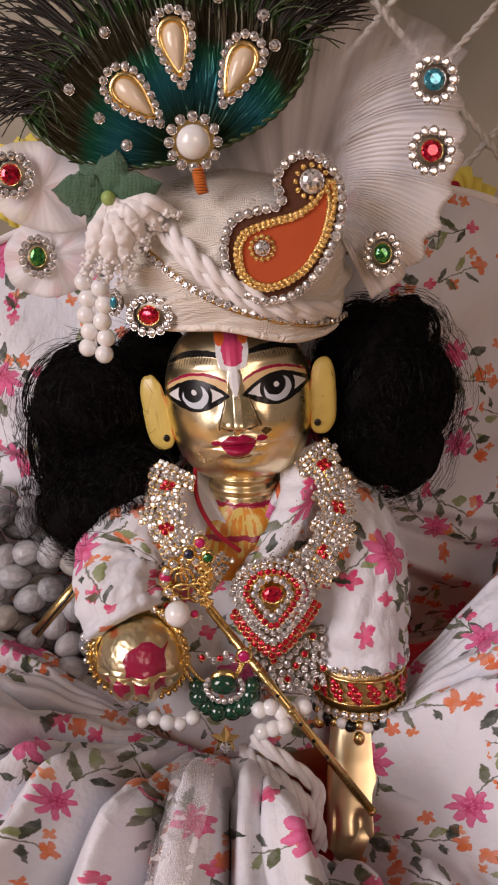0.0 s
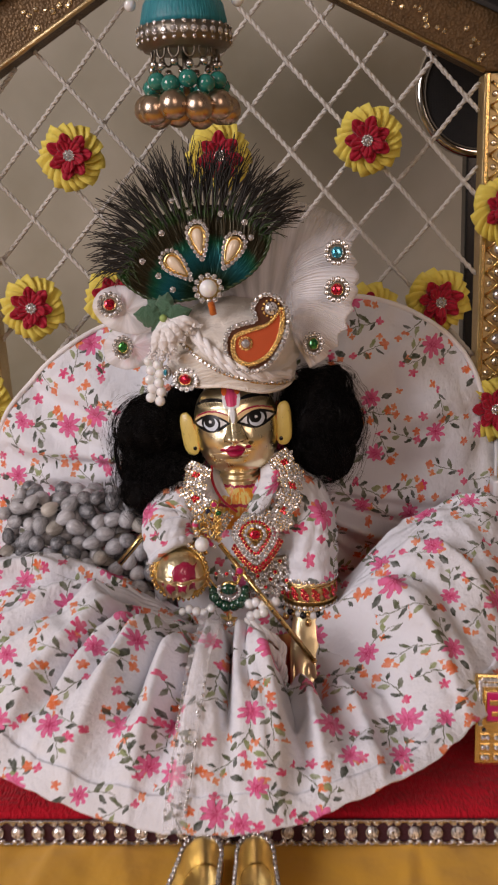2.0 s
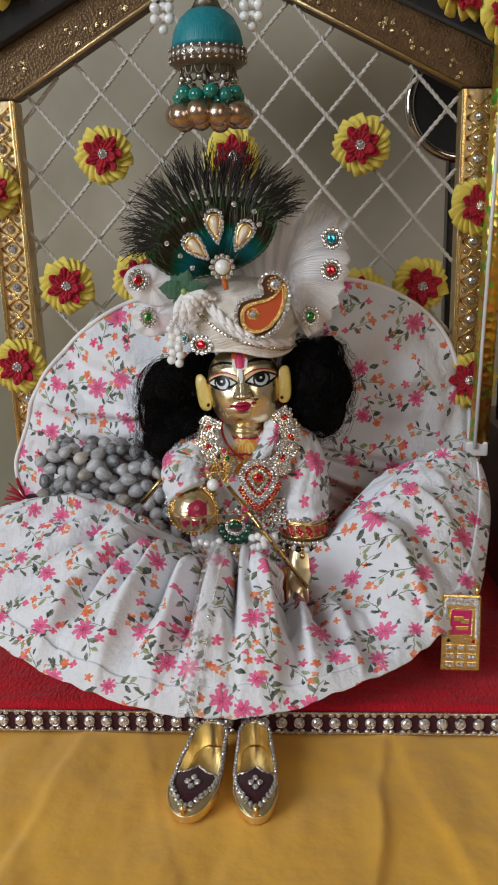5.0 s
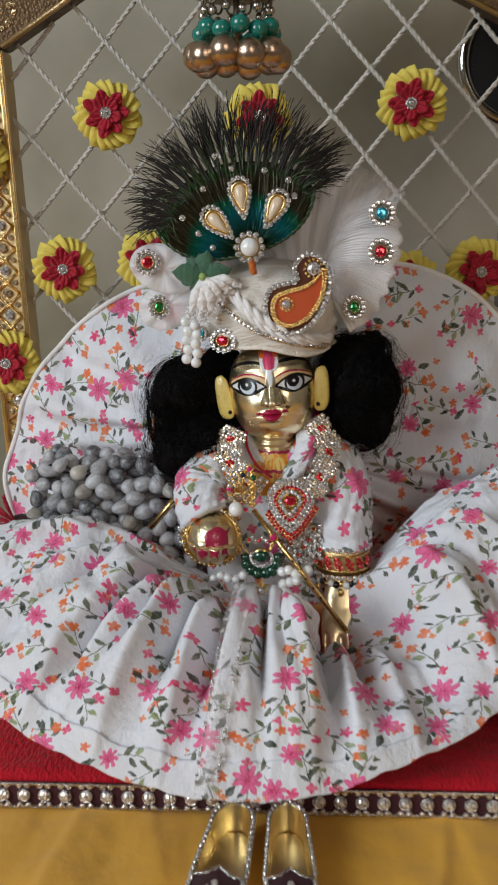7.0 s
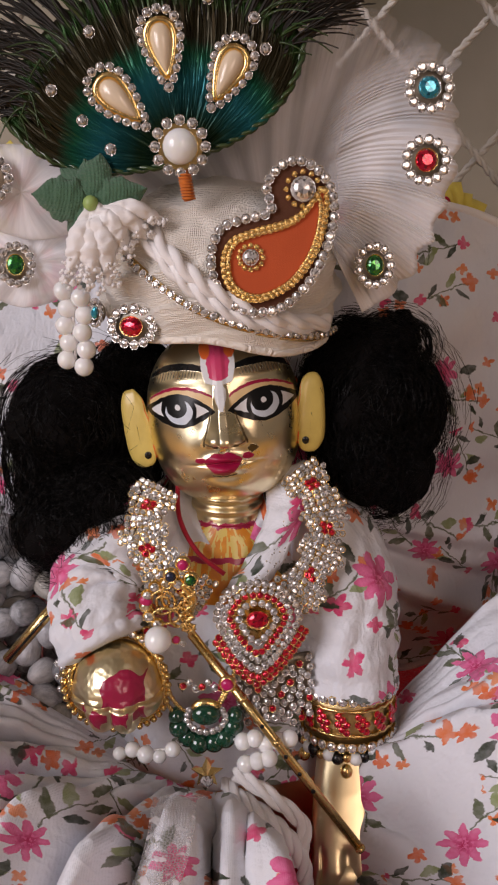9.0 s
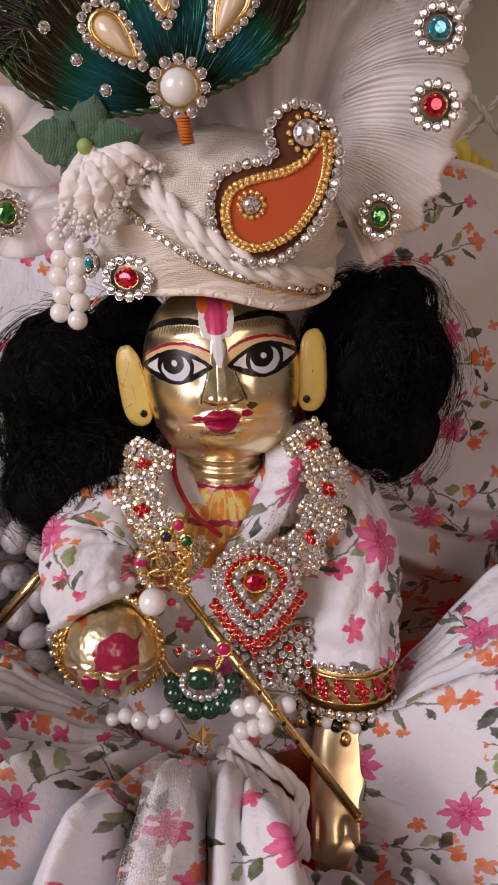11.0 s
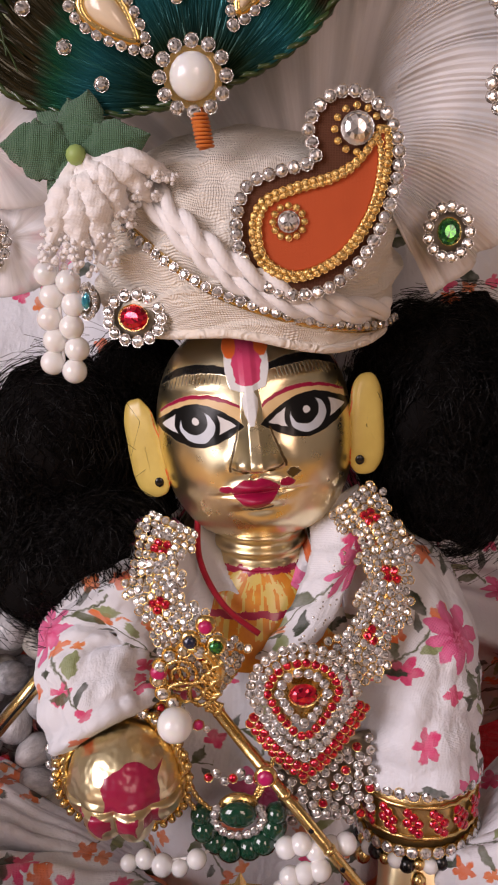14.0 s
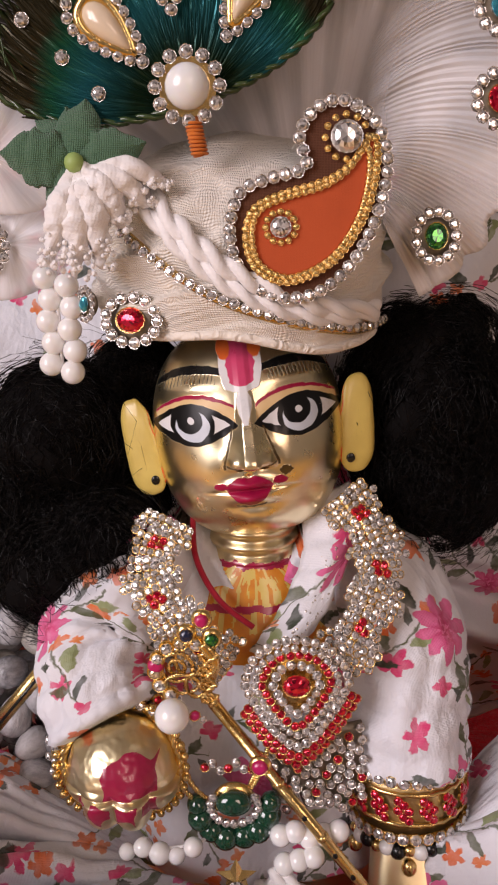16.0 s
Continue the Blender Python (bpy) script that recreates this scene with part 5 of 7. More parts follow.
def robe():
    root = thing("robe", "white floral cotton wrap robe with full sleeves on the figurine", "robe", (AX, AY, 0.05))

    def torso(u, v):
        t = 2 * math.pi * u
        z = 0.05 + 0.064 * v
        rx = 0.0265 + 0.002 * math.sin(v * 3.1) - 0.0125 * max(0, v - 0.72) ** 1.0 / 0.28
        ry = 0.0165 - 0.0025 * v - 0.004 * max(0, v - 0.8) / 0.2
        w = 0.0012 * nz(math.cos(t) * 2, math.sin(t) * 2, v * 5) + 0.0005 * math.sin(t * 14 + v * 6) * (1 - v)
        p = Vector((AX + (rx + w) * math.cos(t), 0.1905 + (ry + w) * math.sin(t), z))
        if p.y < AY:
            inside = (z - 0.101) * 0.72 - abs(p.x - AX - 0.001)
            p.y += 0.009 * max(0.0, min(1.0, inside / 0.0015 + 0.5)) if z > 0.1 else 0
        return p

    thicken(part("bodice", grid_mesh("bodice", torso, 320, 140, lambda u, v: (0.16 * u + 0.31, 0.064 * v + 0.47), close_u=True), FLORAL, root), 0.0007)
    for name, keys, rad in (("sleeve", [(-0.019, 0.188, 0.110), (-0.0272, 0.183, 0.1025), (-0.0315, 0.1785, 0.0955), (-0.031, 0.173, 0.0902), (-0.0288, 0.170, 0.0862)], (0.006, 0.0095, 0.01, 0.0092, 0.0082)),
                            ("sleeve", [(0.007, 0.189, 0.110), (0.0145, 0.186, 0.1025), (0.0185, 0.182, 0.0925), (0.0192, 0.179, 0.083), (0.0195, 0.1768, 0.0725)], (0.006, 0.01, 0.0106, 0.0102, 0.0092))):
        line = spline(keys, 14)

        def sl(u, v, line=line, rad=rad):
            k = v * (len(line) - 1)
            i = min(int(k), len(line) - 2)
            c = line[i].lerp(line[i + 1], k - i)
            d = (line[min(i + 2, len(line) - 1)] - line[max(i - 1, 0)]).normalized()
            a = d.cross(Vector((0, 1, 0))).normalized()
            b = a.cross(d)
            t = 2 * math.pi * u
            q = v * (len(rad) - 1)
            j = min(int(q), len(rad) - 2)
            r = rad[j] + (rad[j + 1] - rad[j]) * (q - j)
            r += 0.0009 * (0.3 - abs(nz(math.cos(t) * 3 + v * 3, math.sin(t) * 3 - v * 4, c.x * 40))) * 2 + 0.001 * nz(math.cos(t) * 2 + c.x * 90, math.sin(t) * 2, v * 6) + 0.00035 * math.sin(v * 44 + 3 * math.sin(t)) * (v > 0.5)
            if v > 0.985:
                r *= 0.8
            return c + (a * math.cos(t) + b * math.sin(t)) * r
        off = 0.7 if keys[0][0] < 0 else 1.13
        thicken(part(name, grid_mesh(name, sl, 72, 60, lambda u, v, off=off: (0.06 * u + off, 0.045 * v + off * 1.4), close_u=True), FLORAL, root), 0.0006)
    lapel = spline([(0.0062, 0.1835, 0.1185), (0.0068, 0.1765, 0.1125), (0.0025, 0.1715, 0.1045), (-0.0022, 0.1703, 0.0975)], 12)

    def fold(u, v):
        k = v * (len(lapel) - 1)
        i = min(int(k), len(lapel) - 2)
        p = lapel[i].lerp(lapel[i + 1], k - i)
        s = u - 0.5
        return p + Vector((s * 0.0084, -0.0012 * math.cos(s * 3.1) + 0.003 * abs(s) + 0.0006 * math.sin(v * 9 + u * 4), s * 0.003 + 0.0003 * math.sin(v * 40)))
    thicken(part("lapel", grid_mesh("lapel", fold, 12, 40, lambda u, v: (u * 0.0084 + 0.912, v * 0.025 + 0.215)), FLORAL, root, "sparkling printed lapel"), 0.0006)
    lapel2 = spline([(-0.0155, 0.183, 0.118), (-0.0152, 0.1775, 0.111), (-0.0115, 0.1733, 0.105), (-0.006, 0.1715, 0.1008)], 12)
    part("neck_binding", tube(lapel2, 0.0005, 8), REDRIBBON, root, "narrow red neck binding")
    for i in range(320):
        p = Vector(fold(random.random(), random.random()))
        gem(root, p + Vector((0, -0.0004, 0)), (random.uniform(-.5, .5), -1, random.uniform(-.5, .5)), 0.00036, "w", "sequin")


robe()


def sash():
    root = thing("sash", "knotted white cotton cord and silver lace ribbon on the skirt", "sash", (-0.006, 0.16, 0.06))
    for keys in ([(-0.004, 0.163, 0.062), (0.003, 0.158, 0.060), (0.009, 0.156, 0.055), (0.0075, 0.154, 0.049), (0.0025, 0.155, 0.050)],
                 [(-0.003, 0.161, 0.058), (0.004, 0.1555, 0.0555), (0.0085, 0.153, 0.0505), (0.0095, 0.152, 0.044)],
                 [(-0.006, 0.164, 0.059), (-0.001, 0.157, 0.0575), (0.003, 0.1555, 0.0535), (-0.001, 0.156, 0.0515)]):
        part("cord", twist(spline(keys, 14), 0.0017, 2.5, 3, 8, 0.5), COTTON, root)

    lay = []
    for i in range(60):
        v = 0.16 + 0.84 * i / 59
        p = skirt_point(0.47 + 0.004 * math.sin(v * 4), v)
        lay.append(p + Vector((0, -0.0012, 0.0016)))

    def lace(u, v):
        k = v * 59
        i = min(int(k), 58)
        p = lay[i].lerp(lay[i + 1], k - i)
        return p + Vector(((u - 0.5) * 0.0072, 0.0004 * math.sin(u * 9), 0.0003 * math.sin(u * 3.14)))
    thicken(part("lace_ribbon", grid_mesh("lace_ribbon", lace, 12, 160, lambda u, v: (u * 0.01, v * 0.09)), LACE, root, "sheer white lace ribbon"), 0.0003)
    for i in range(56):
        v = 0.52 + 0.45 * random.random()
        p = Vector(lace(random.choice((0.06, 0.94, random.random())), v))
        gem(root, p + Vector((0, -0.0002, 0.0004)), (random.uniform(-.4, .4), -0.6, 0.8), 0.00055, "d", "sequin")


sash()


# ---- turban ----
TZ = [(0.0, 0.0222), (0.12, 0.0236), (0.35, 0.0238), (0.6, 0.0228), (0.8, 0.0185), (0.93, 0.0115), (1.0, 0.001)]
TURB_Z0, TURB_H = 0.1468, 0.0298


def turb_r(k):
    for (a, ra), (b, rb) in zip(TZ, TZ[1:]):
        if k <= b:
            s = (k - a) / (b - a)
            s = s * s * (3 - 2 * s) * 0.5 + s * 0.5
            return ra + (rb - ra) * s
    return TZ[-1][1]


def turban_at(x, z, lift=0.0):
    """The point on the turban's front at x, z, and the way out of it."""
    k = min(max((z - TURB_Z0) / TURB_H, 0.02), 0.97)
    r = turb_r(k)
    dx = max(-0.98 * r, min(0.98 * r, x - AX + 0.0005))
    y = 0.1925 - 0.92 * math.sqrt(max(r * r - dx * dx, 1e-9))
    n = Vector((dx / r, -math.sqrt(max(1 - (dx / r) ** 2, 0.05)), 0.25 + 1.6 * max(0, k - 0.6))).normalized()
    return Vector((x, y, z)) + n * lift, n


def turban():
    root = thing("turban", "cream cloth turban with twisted cotton cords and brooches", "turban", (AX, 0.1925, TURB_Z0))

    def f(u, v):
        t = 2 * math.pi * u
        k = v
        r = turb_r(k)
        ph = 4.2 * v + 1.15 * math.cos(t + 2.2) + 0.35 * math.sin(2 * t + 1) + 0.15 * nz(math.cos(t) * 3, math.sin(t) * 3, v * 4)
        saw = ph % 1.0
        ridge = saw ** 1.6 if saw < 0.86 else (0.785 * (1 - saw) / 0.14)
        r += 0.0019 * (ridge - 0.35) * math.sin(min(1, k * 1.25 + 0.12) * 3.14) + 0.0007 * nz(math.cos(t) * 5, math.sin(t) * 5, v * 9)
        r += 0.0001 * math.sin(ph * 31 + 4 * nz(math.cos(t) * 4, math.sin(t) * 4, v * 8)) * (0.5 + nz(math.cos(t) * 2, math.sin(t) * 2, v * 3))
        z = TURB_Z0 + TURB_H * k + 0.0012 * math.cos(t - 1.57) * (1 - k) + 0.0011 * math.sin(t * 2 + 0.6) * (1 - k) + 0.0021 * math.exp(-(((t - 4.75 + 0.1) / 0.42) ** 2)) * (1 - k) ** 2 - 0.0009 * math.exp(-(((t - 5.55) / 0.5) ** 2)) * (1 - k) ** 1.5
        return Vector((AX - 0.0005 + r * math.cos(t), 0.1925 + 0.92 * r * math.sin(t), z))
    part("wrapped_cloth", grid_mesh("wrapped_cloth", f, 320, 170, lambda u, v: (u * 0.14, v * 0.04), close_u=True), TURBAN, root)
    part("rolled_hem", tube([f(i / 90, 0.0) + Vector((0, 0, -0.0002)) for i in range(90)], 0.0007, 8, closed=True), TURBAN, root)
    for dz, r in ((0.0, 0.0015), (-0.0027, 0.0012)):
        keys = [(-0.0205, 0.1688 + dz), (-0.015, 0.1625 + dz), (-0.009, 0.1572 + dz), (-0.002, 0.1532 + dz * 0.9), (0.006, 0.1502 + dz * 0.6), (0.0135, 0.1488 + dz * 0.3)]
        part("twisted_cord", twist(spline([turban_at(x, z, 0.001)[0] for x, z in keys], 16), r, 4.5, 2, 10), COTTON, root, "twisted white cotton cord")
    keys = [(-0.0222, 0.1612), (-0.0165, 0.1565), (-0.011, 0.1528), (-0.005, 0.1502), (0.002, 0.1478), (0.009, 0.1463), (0.0125, 0.1461), (0.0146, 0.1463)]
    chain = part("chain_backing", tube(spline([turban_at(x, z, 0.0006)[0] for x, z in keys], 10), 0.0006, 6), GOLD, root, "rhinestone chain")
    for p in along(spline([turban_at(x, z, 0.0012)[0] for x, z in keys], 12), 0.00165):
        q, n = turban_at(p.x, p.z, 0.0014)
        gem(chain, q, n, 0.0008, "d")


turban()


def brooch(x, z, r, key, label, at=None, normal=None, stretch=(1, 1, 1)):
    q, n = turban_at(x, z, 0.001) if at is None else (Vector(at), Vector(normal).normalized())
    root = thing("brooch", label, "brooch", facing(q, n, 1.0), "gem brooches on the headdress")
    bm = lathe([(r * 0.5, -0.0006), (r * 0.86, -0.0002), (r * 0.66, 0.0001), (r * 0.5, 0.0003)], 24)
    part("backing", bm, OLDMETAL, root, local=True)
    gem(root, (0, 0, 0.0006), (0, 0, 1), r * 0.55, key, "centre_stone", turn=0.0, stretch=(stretch[0], stretch[1], 0.7), local=True)
    for i in range(13):
        a = 2 * math.pi * i / 13
        gem(root, (r * 0.88 * math.cos(a) * stretch[0], r * 0.88 * math.sin(a) * stretch[1], 0.0004), (0, 0, 1), r * 0.235, "d", local=True)
    return root


F = (0.05, -1, 0.12)
brooch(0, 0, 0.0042, "a", "round aqua stone brooch ringed with rhinestones", (0.0313, 0.1793, 0.1913), F)
brooch(0, 0, 0.0042, "r", "round red stone brooch ringed with rhinestones", (0.031, 0.1775, 0.1788), F)
brooch(0, 0, 0.0038, "e", "oval green stone brooch ringed with rhinestones", (0.0226, 0.1795, 0.16), F, (0.92, 1.08, 1))
brooch(0, 0, 0.0042, "r", "round red stone brooch on white organza", (-0.0489, 0.18, 0.1759), F)
brooch(0, 0, 0.0038, "e", "oval green stone brooch on white organza", (-0.0461, 0.1845, 0.16), F, (0.92, 1.08, 1))
brooch(0, 0, 0.0042, "r", "oval red stone brooch at the turban rim", (-0.0228, 0.1753, 0.1492), (-0.35, -1, 0.1), (1.15, 0.92, 1))
brooch(0, 0, 0.0024, "a", "small aqua stone brooch at the turban rim", (-0.0298, 0.1775, 0.1515), (-0.6, -1, 0.1), (0.7, 1.1, 1))


def paisley():
    """Orange felt paisley pin with gold and rhinestone outlines."""
    root = thing("paisley_brooch", "orange paisley brooch outlined in gold beads and rhinestones", "brooch", (0.003, 0.17, 0.153))
    cx, cz = 0.0026, 0.162
    keys = [(-0.0105, 0.000), (-0.0088, 0.0046), (-0.0044, 0.0062), (0.0002, 0.0074), (-0.0006, 0.0112), (0.0018, 0.0143), (0.0056, 0.0151), (0.0097, 0.0126), (0.0115, 0.0075), (0.0098, 0.0008), (0.0062, -0.0048), (0.0012, -0.0082), (-0.0048, -0.0083), (-0.0092, -0.005)]
    drop = [(-0.0078, -0.0008), (-0.0066, 0.0024), (-0.0026, 0.004), (0.0028, 0.0053), (0.0062, 0.0072), (0.0089, 0.0102), (0.0094, 0.0066), (0.0078, 0.0012), (0.0038, -0.0038), (-0.0022, -0.0062), (-0.0066, -0.0045)]

    def place(x, z, k=1.0, lift=0.0):
        x, z = x * k * 0.99, z * k * 1.14
        return Vector((cx + x, 0.1694 - lift + 0.05 * abs(x) + 0.06 * max(0, z), cz + z * 0.96))
    rim = spline([place(x, z) for x, z in keys], 8, closed=True)
    inner = spline([place(x * 1.06, z * 1.07) for x, z in drop], 8, closed=True)
    core = place(0.0, -0.0008)

    def pad(outline, front_y, deep):
        bm = bmesh.new()
        front = [bm.verts.new(p + Vector((0, front_y, 0))) for p in outline]
        rear = [bm.verts.new(p + Vector((0, front_y + deep, 0))) for p in outline]
        bm.faces.new(front)
        n = len(front)
        for i in range(n):
            bm.faces.new((front[i], front[(i + 1) % n], rear[(i + 1) % n], rear[i]))
        bmesh.ops.recalc_face_normals(bm, faces=bm.faces[:])
        return bm
    part("felt", pad(rim, 0.0, 0.0028), BROWNFELT, root, "brown felt backing")
    part("inlay", pad(inner, -0.0006, 0.0012), ORANGECLOTH, root, "orange felt inlay")
    for k, size in ((1.0, 0.00058), (0.9, 0.0005)):
        line = [core.lerp(p, k) for p in inner]
        part("gold_outline", tube([p + Vector((0, -0.0006, 0)) for p in line], 0.0005, 6, closed=True), GOLD, root, "beaded gold outline")
        for p in along(line, 0.00104, True):
            gem(root, p + Vector((0, -0.001, 0)), (0, -1, 0.1), size, "g", "gold_bead")
    for p in along(rim, 0.00172, True):
        gem(root, p + Vector((0, -0.0005, 0)), (random.uniform(-.2, .2), -1, 0.1 + random.uniform(-.2, .2)), 0.00095, "d")
    gem(root, place(0.0058, 0.0108, 1, 0.0012), (0, -1, 0.1), 0.0024, "d", "large_stone")
    gem(root, place(-0.0034, 0.0002, 1, 0.001), (0, -1, 0.1), 0.0016, "d", "large_stone")
    for c in ((0.0058, 0.0108, 0.0029), (-0.0034, 0.0002, 0.0021)):
        for i in range(12):
            a = 2 * math.pi * i / 12
            gem(root, place(c[0], c[1], 1, 0.0007) + Vector((c[2] * math.cos(a), 0, c[2] * math.sin(a))), (0, -1, 0), 0.0005, "g", "gold_bead")


paisley()


def feather():
    o = Vector((-0.0128, 0.1745, 0.1785))
    root = thing("peacock_feather", "peacock feather eye trimmed with pearl drops and rhinestones", "feather", o)

    def ray(a, r):
        """a: degrees right of upright; r: metres out."""
        t = radians(a)
        return o + Vector((math.sin(t) * r, 0.0045 * (r / 0.03) ** 2 * 0.6 + 0.0012 * math.sin(a * 0.06), math.cos(t) * r))

    def reach(a):
        return 0.0318 - 0.0016 * math.cos(radians(a * 2.2)) - 0.0035 * max(0, (a - 20) / 40) ** 2

    def spread(a, v):
        """The vane is full near the quill and draws in towards its tip."""
        return -15 + (a + 15) * (1.2 - 0.34 * v * v)

    def eye(u, v):
        a = -86 + 142 * u
        return ray(spread(a, v), 0.001 + (reach(a) - 0.001) * v)
    thicken(part("eye_vane", grid_mesh("eye_vane", eye, 120, 30, lambda u, v: (u, v)), FEATHER, root, "iridescent feather eye"), 0.0005)
    for name, mat, count, base, extra in (("barb_fringe", BARB, 650, 0.93, 0.0), ("barb_fringe", GREENBARB, 160, 0.93, -0.011)):
        verts, faces = [], []
        for i in range(count):
            a = random.uniform(-74, 47)
            a = a * 0.6 + round(a / 5) * 5 * 0.4
            r0 = reach(max(-84, min(48, a))) * base * random.uniform(0.86, 1.04)
            length = random.uniform(0.042, 0.052) + extra - 0.011 * max(0, (abs(a + 12) - 28) / 50) + 0.0055 * nz(a * 0.13, extra * 300, 4) + 0.003 * nz(a * 0.5, 2, 8)
            sway, tilt = random.uniform(-4, 4) + (a + 12) * 0.09, random.uniform(-0.003, 0.003)
            pts = []
            for k in range(7):
                s = k / 6
                pts.append(ray(a + sway * s * s * 1.4, r0 + (length - r0) * s) + Vector((0, -0.0006 + tilt * s * s, 0)))
            for k, p in enumerate(pts):
                d = (pts[min(k + 1, 6)] - pts[max(k - 1, 0)]).normalized()
                w = 0.00026 * (1 - 0.6 * k / 6)
                side = d.cross(Vector((0, -1, 0))).normalized() * w
                verts += [tuple(p - side), tuple(p + side), tuple(p + Vector((0, w * 1.2, 0)))]
            b = len(verts) - 21
            for k in range(6):
                q = b + 3 * k
                for e in range(3):
                    f = (e + 1) % 3
                    faces.append((q + e, q + f, q + 3 + f, q + 3 + e))
        mesh = bpy.data.meshes.new("barb_fringe")
        mesh.from_pydata(verts, [], faces)
        tagged(part("barb_fringe", smooth(mesh), mat, root, "loose dark feather barbs"), kind="stuff")
    # overlapping barbs laid side by side over the vane, each turned a little to the light
    verts, faces, maps = [], [], []
    for i in range(1500):
        u = random.random()
        a = -86 + 142 * u
        v0 = random.uniform(0.03, 0.5)
        v1 = min(1.0, v0 + random.uniform(0.3, 0.55))
        tip, bend = random.uniform(-0.00022, 0.00022), random.uniform(-3.5, 3.5)
        base = len(verts)
        for k in range(5):
            v = v0 + (v1 - v0) * k / 4
            p = ray(spread(a + bend * (k / 4) ** 2, v), 0.001 + (reach(a) - 0.001) * v) + Vector((0, -0.00055 - 0.0003 * math.sin(k * 0.78), 0))
            t = radians(spread(a, v))
            w = 0.00021 * (1.1 - 0.7 * abs(k / 2 - 1) ** 2)
            side = Vector((math.cos(t) * w, tip, -math.sin(t) * w))
            verts += [tuple(p - side), tuple(p + side)]
        for k in range(4):
            q = base + 2 * k
            faces.append((q, q + 1, q + 3, q + 2))
            lo, hi = v0 + (v1 - v0) * k / 4, v0 + (v1 - v0) * (k + 1) / 4
            maps += [u, lo, u, lo, u, hi, u, hi]
    mesh = bpy.data.meshes.new("vane_surface")
    mesh.from_pydata(verts, [], faces)
    mesh.uv_layers.new(name="map").data.foreach_set("uv", maps)
    tagged(thicken(part("vane_surface", mesh, FEATHER, root, "iridescent feather surface"), 0.00008), kind="stuff")
    part("quill", tube([ray(0, -0.0005) + Vector((0, -0.001, 0)), o + Vector((0.0005, -0.0025, -0.0035)), o + Vector((0.0012, -0.002, -0.0065))], 0.001, 10), THREAD, root, "quill bound in orange thread")
    for i in range(9):
        z = -0.0022 - i * 0.0005
        part("thread_turn", lathe([(0.00115, -0.0002), (0.0013, 0), (0.00115, 0.0002)], 12, o + Vector((0.0004 + 0.0008 * i / 9, -0.0023, z))), THREAD, root)

    def pearl_drop(a, r, lean, size=1.0):
        c = ray(a, r) + Vector((0, -0.0016, 0))
        set_ = part("pearl_drop", tube([c + Vector((0, 0, 0)), c + Vector((0, 0.0012, 0))], 0.0018, 12), GOLD, root, "cream pearl drop ringed with rhinestones")
        t = radians(lean)
        ax, ay = Vector((math.sin(t), 0, math.cos(t))), Vector((math.cos(t), 0, -math.sin(t)))
        outline = []
        for i in range(40):
            w = 2 * math.pi * i / 40
            k = -math.cos(w)
            outline.append(c + ax * (0.0052 * k * size) + ay * (0.0034 * math.sin(w) * (0.62 + 0.38 * k) * 1.15 * size))
        part("gold_seat", tube([c.lerp(p, 0.72) for p in outline], 0.0008, 8, closed=True), GOLD, set_)
        bm = ball((0, 0, 0), 1, 18)
        for v in bm.verts:
            k = v.co.z
            w = 0.0021 * (0.68 + 0.32 * k) * size
            v.co = c + ax * (k * 0.0034 * size) + ay * (v.co.x * w) + Vector((0, v.co.y * 0.0016 - 0.0002, 0))
        part("pearl", bm, CREAMPEARL, set_, "cream drop pearl")
        for p in along(outline, 0.0017, True):
            gem(set_, p + Vector((0, -0.0003, 0)), (0, -1, 0), 0.00085, "d")
    pearl_drop(-46, 0.0148, -46, 1.22)
    pearl_drop(-9, 0.0188, -9, 1.22)
    pearl_drop(29, 0.0168, 27, 1.22)
    for a0 in (-86, 56):
        part("vane_edge", twist([ray(spread(a0, i / 30), 0.002 + (reach(a0) - 0.002) * i / 30) + Vector((0, -0.0004, 0)) for i in range(31)], 0.0007, 6, 2, 5), GREENBARB, root, "thick dark green vane edge")
    c = o + Vector((-0.0002, -0.0026, 0.0025))
    hub = part("pearl_hub", tube([c, c + Vector((0, 0.002, 0))], 0.004, 16), GOLD, root, "round pearl ringed with rhinestones")
    pearl(hub, c + Vector((0, -0.0004, 0)), 0.0031, stretch=(1, 0.8, 1))
    for i in range(12):
        a = 2 * math.pi * i / 12
        gem(hub, c + Vector((0.0044 * math.cos(a), -0.0002, 0.0044 * math.sin(a))), (0, -1, 0), 0.001, "d")
    for a, r in ((-68, 0.019), (-62, 0.026), (-36, 0.0265), (-12, 0.0285), (10, 0.0275), (28, 0.0272), (38, 0.024), (-20, 0.034), (-80, 0.013)):
        gem(root, ray(a, r) + Vector((0, -0.001, 0)), (0, -1, 0), 0.0011, "d")


feather()


